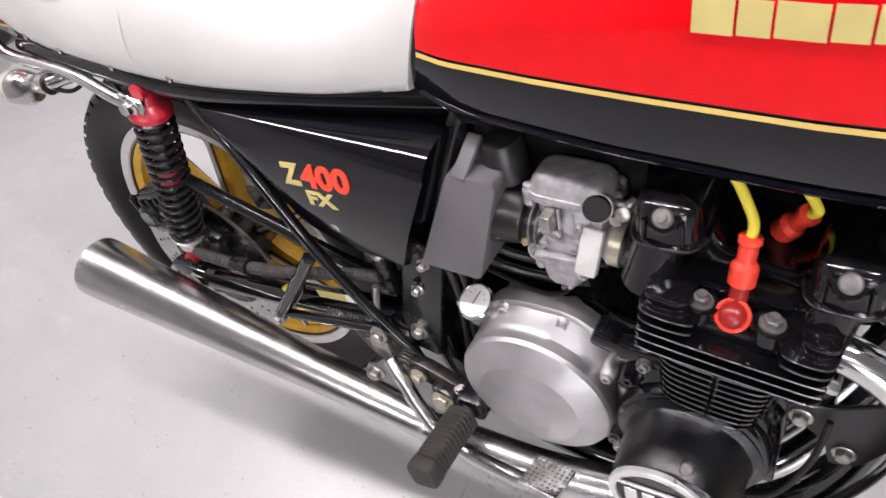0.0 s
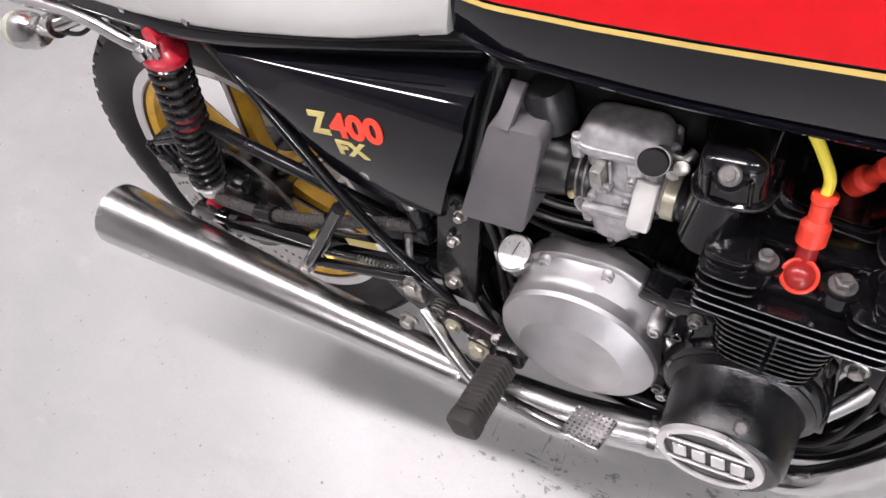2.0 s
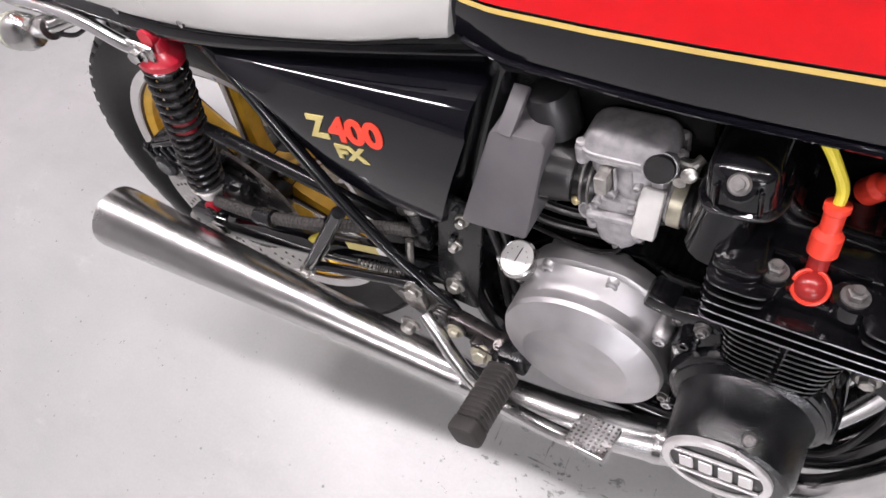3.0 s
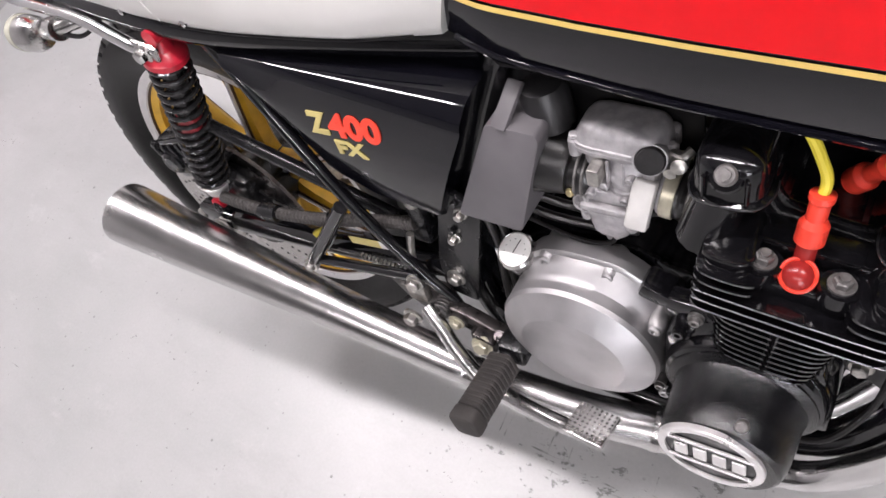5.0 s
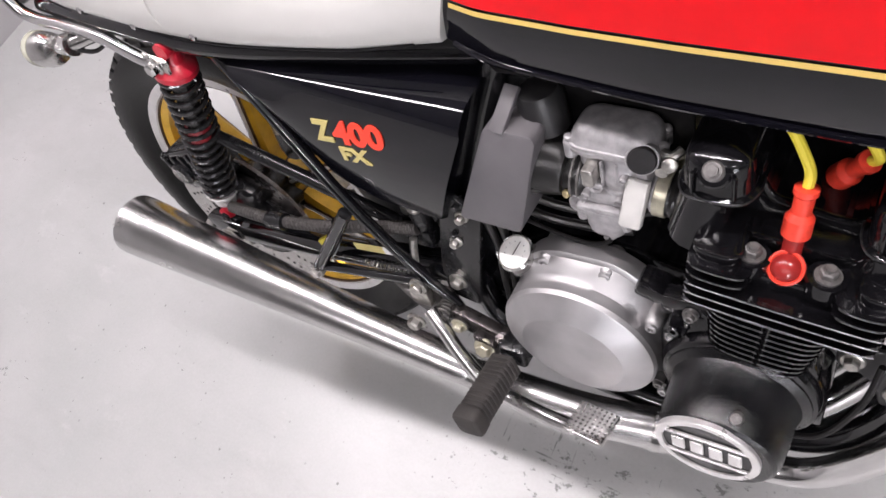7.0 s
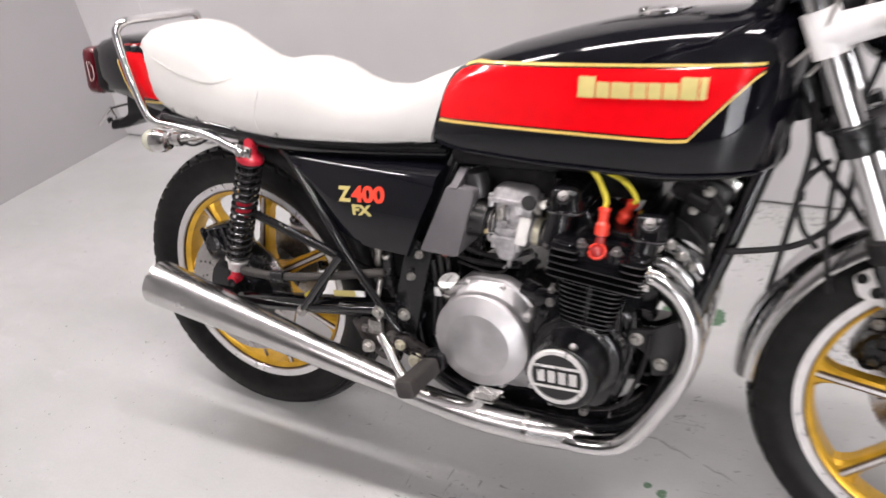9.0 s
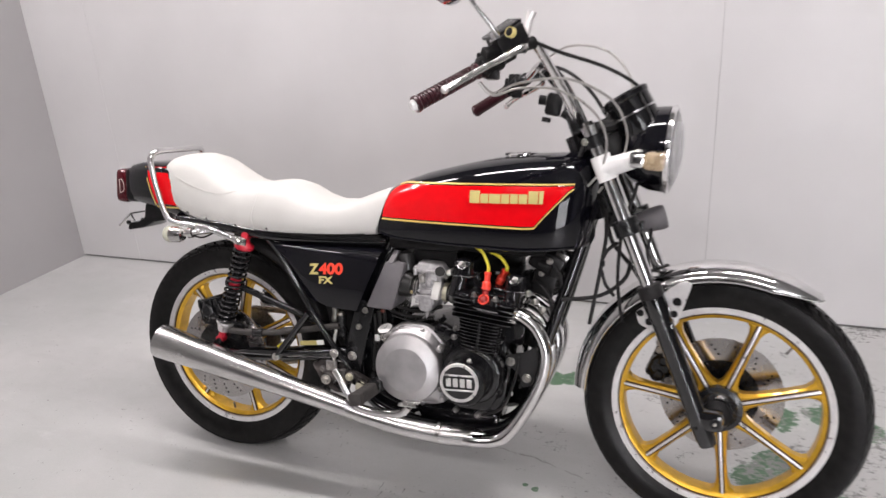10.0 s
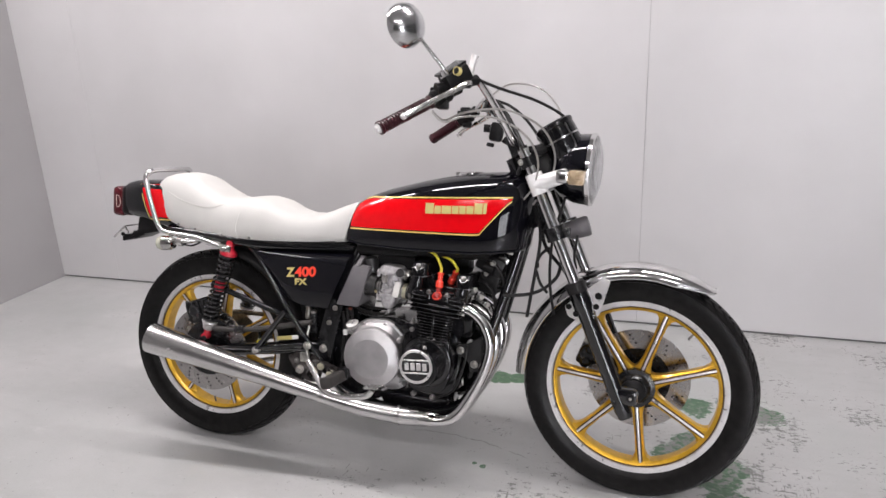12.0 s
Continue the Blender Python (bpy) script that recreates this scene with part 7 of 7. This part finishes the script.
pad = part("pedal_pad", box((0.645, -0.204, 0.297), (0.050, 0.046, 0.008), 0.003, (-8, -4, -6)), WORN_CHROME, bp_, "knurled steel pedal pad")
bm = bmesh.new()
for i in range(8):
    for j in range(8):
        o = pose(0.645, -0.204, 0.297, -8, -4, -6) @ Vector((-0.0213 + 0.0061 * i, -0.0193 + 0.0055 * j, 0.004))
        r = 0.0021
        base = [bm.verts.new(o + Vector((r * math.cos(q), r * math.sin(q), 0))) for q in (0.78, 2.36, 3.93, 5.5)]
        apex = bm.verts.new(o + Vector((0, 0, 0.0022)))
        for q in range(4):
            bm.faces.new((base[q], base[(q + 1) % 4], apex))
part("knurl", bm, WORN_CHROME, pad)
part("brake_rod", merge(tube([(0.40, -0.14, 0.34), (0.39, -0.13, 0.39), (0.395, -0.12, 0.44)], 0.005, 8, 10), box((0.388, -0.138, 0.345), (0.03, 0.012, 0.03), 0.003)), STEEL, bike, "zinc brake rod")
part("return_spring", tube([Vector((0.30 + 0.0012 * i, -0.13 + 0.004 * math.cos(i * 1.2), 0.372 + 0.004 * math.sin(i * 1.2))) for i in range(60)], 0.0011, 6, 59, smooth=False), STEEL, bike, "steel return spring")
part("side_stand", merge(tube([(0.47, 0.14, 0.235), (0.475, 0.20, 0.12), (0.47, 0.245, 0.052)], 0.011, 12, 10), box((0.465, 0.25, 0.0575), (0.06, 0.05, 0.008), 0.003, (-11, 0, 0))), FRAME_BLACK, bike, "black side stand")
part("engine_left_covers", merge(lathe([(0.085, 0.0), (0.085, 0.03), (0.06, 0.05), (0.001, 0.05)], (0.784, 0.13, 0.372), LEFT, 40), prism(rounded([(0.46, 0.33), (0.60, 0.30), (0.68, 0.36), (0.62, 0.46), (0.50, 0.45)], 0.02), 0.13, 0.165, 0.006)), ENGINE_BLACK, bike, "black left engine covers")
ch = []
for pts in ([(0.0, 0.08, 0.413), (0.52, 0.085, 0.405)], [(0.0, 0.08, 0.223), (0.52, 0.085, 0.335)]):
    ch.append(tube(pts, 0.009, 6, 2))
part("chain", merge(*ch), STEEL, bike, "dark drive chain")

# crowded space between cylinder head, tank and front frame tubes
part("gusset_plate", prism(rounded([(0.93, 0.715), (1.055, 0.80), (1.062, 0.72), (1.00, 0.61)], 0.01), -0.030, -0.026, 0.001, 1), FRAME_BLACK, bike, "black frame gusset plate")
oc = part("ignition_coil", merge(box((0.950, -0.02, 0.655), (0.085, 0.10, 0.055), 0.01, (0, 25, 0)), tube([(0.935, -0.07, 0.650), (0.965, -0.075, 0.640)], 0.016, 14, 3)), PLASTIC_BLACK, bike, "black ignition coil behind the front tubes")
part("bolt", hexbolt((0.962, -0.082, 0.662), RIGHT, 0.006, 0.006), STEEL, oc)
part("bolt", hexbolt((0.942, -0.080, 0.630), RIGHT, 0.005, 0.006), STEEL, oc)
part("connector_block", merge(box((0.985, -0.045, 0.668), (0.034, 0.022, 0.026), 0.004, (0, 30, 0)), box((1.005, -0.040, 0.700), (0.026, 0.02, 0.03), 0.004, (0, 10, 0))), WORN_CHROME, oc, "pale metal bracket and connector")
for pts, r in (([(0.90, -0.06, 0.700), (0.94, -0.075, 0.690), (0.985, -0.065, 0.700), (1.03, -0.05, 0.745)], 0.006), ([(0.92, -0.07, 0.61), (0.945, -0.085, 0.60), (0.965, -0.08, 0.57), (0.968, -0.06, 0.52)], 0.005), ([(0.93, -0.06, 0.68), (0.955, -0.08, 0.67), (0.985, -0.07, 0.63), (0.99, -0.05, 0.57)], 0.0045)):
    part("wiring_loom", tube(pts, r, 8, 24), RUBBER, bike, "black wiring beside the coil")
for k in range(3):
    part("sensor", merge(lathe([(0.008, 0), (0.008, 0.014), (0.006, 0.016)], (0.915 + 0.016 * k, -0.115 + 0.012 * k, 0.585 - 0.022 * k), (0.5, -0.8, 0.3), 6)), STEEL, bike, "small zinc sensor plug")

# small cast details on the engine's side
for x, z in ((0.700, 0.318), (0.742, 0.268), (0.800, 0.262), (0.736, 0.462)):
    part("screw", merge(lathe([(0.0075, -0.012), (0.0075, 0.0)], (x, -0.1395, z), RIGHT, 14), capbolt((x, -0.1395, z), RIGHT, 0.005, 0.005)), DULL_STEEL, gen, "grey cap screw")
for k, (x, z) in enumerate(((0.735, 0.478), (0.765, 0.476), (0.795, 0.474), (0.825, 0.472))):
    part("stud", merge(lathe([(0.0065, 0), (0.0065, 0.006), (0.004, 0.007), (0.004, 0.016)], (x, -0.128, z), (0.25, -0.2, 0.95), 6)), DULL_STEEL, case, "cylinder stud nut")
for k in range(4):
    part("cast_rib", tube([(0.735 + 0.035 * k, -0.119, 0.455), (0.732 + 0.036 * k, -0.137, 0.445), (0.730 + 0.036 * k, -0.143, 0.435)], 0.0035, 8, 6), ENGINE_BLACK, case, "raised cast rib")
rg = part("regulator", box((0.945, -0.005, 0.600), (0.060, 0.120, 0.062), 0.006, (0, 12, 0)), PLASTIC_BLACK, bike, "black finned regulator behind the front tubes")
for k in range(5):
    part("fin", box((0.975 - 0.0025 * k + 0.004, -0.005, 0.622 - 0.0115 * k), (0.016, 0.116, 0.003), 0.0008, (0, 12, 0), 1), SATIN_BLACK, rg)
part("chain_tunnel", merge(box((0.872, 0.0, 0.485), (0.055, 0.11, 0.11), 0.008, (0, 6, 0)), box((0.878, 0.06, 0.30), (0.050, 0.10, 0.12), 0.01)), ENGINE_BLACK, bike, "black cam chain tunnel and front casting")
part("inner_guard", prism(rounded([(0.325, 0.505), (0.350, 0.415), (0.395, 0.345), (0.49, 0.33), (0.51, 0.53), (0.34, 0.53)], 0.012), -0.062, 0.062, 0.006), PLASTIC_BLACK, bike, "black inner guard below the battery")
part("gearbox_casting", prism(rounded([(0.475, 0.225), (0.62, 0.215), (0.62, 0.34), (0.50, 0.36), (0.47, 0.31)], 0.02), -0.085, 0.085, 0.008), ENGINE_BLACK, bike, "black gearbox casting")
part("pivot_casting", merge(prism(rounded([(0.385, 0.420), (0.53, 0.43), (0.53, 0.225), (0.455, 0.225), (0.405, 0.300)], 0.02), -0.074, 0.074, 0.008), *[lathe([(0.012, 0), (0.012, 0.008), (0.009, 0.012)], (x, -0.074, z), RIGHT, 18) for x, z in ((0.42, 0.40), (0.47, 0.26), (0.50, 0.33))]), SATIN_BLACK, bike, "black casting round the swing arm pivot")
part("stop_switch", merge(tube([(0.375, -0.090, 0.455), (0.380, -0.092, 0.490)], 0.009, 14, 2), lathe([(0.0115, 0), (0.0115, 0.010), (0.008, 0.013)], (0.380, -0.092, 0.490), (0.1, 0, 1), 6)), STEEL, bike, "small zinc brake light switch")
part("spark_lead_tray", box((0.82, 0.035, 0.648), (0.105, 0.05, 0.090), 0.01), PLASTIC_BLACK, bike, "black tray between the cam covers")
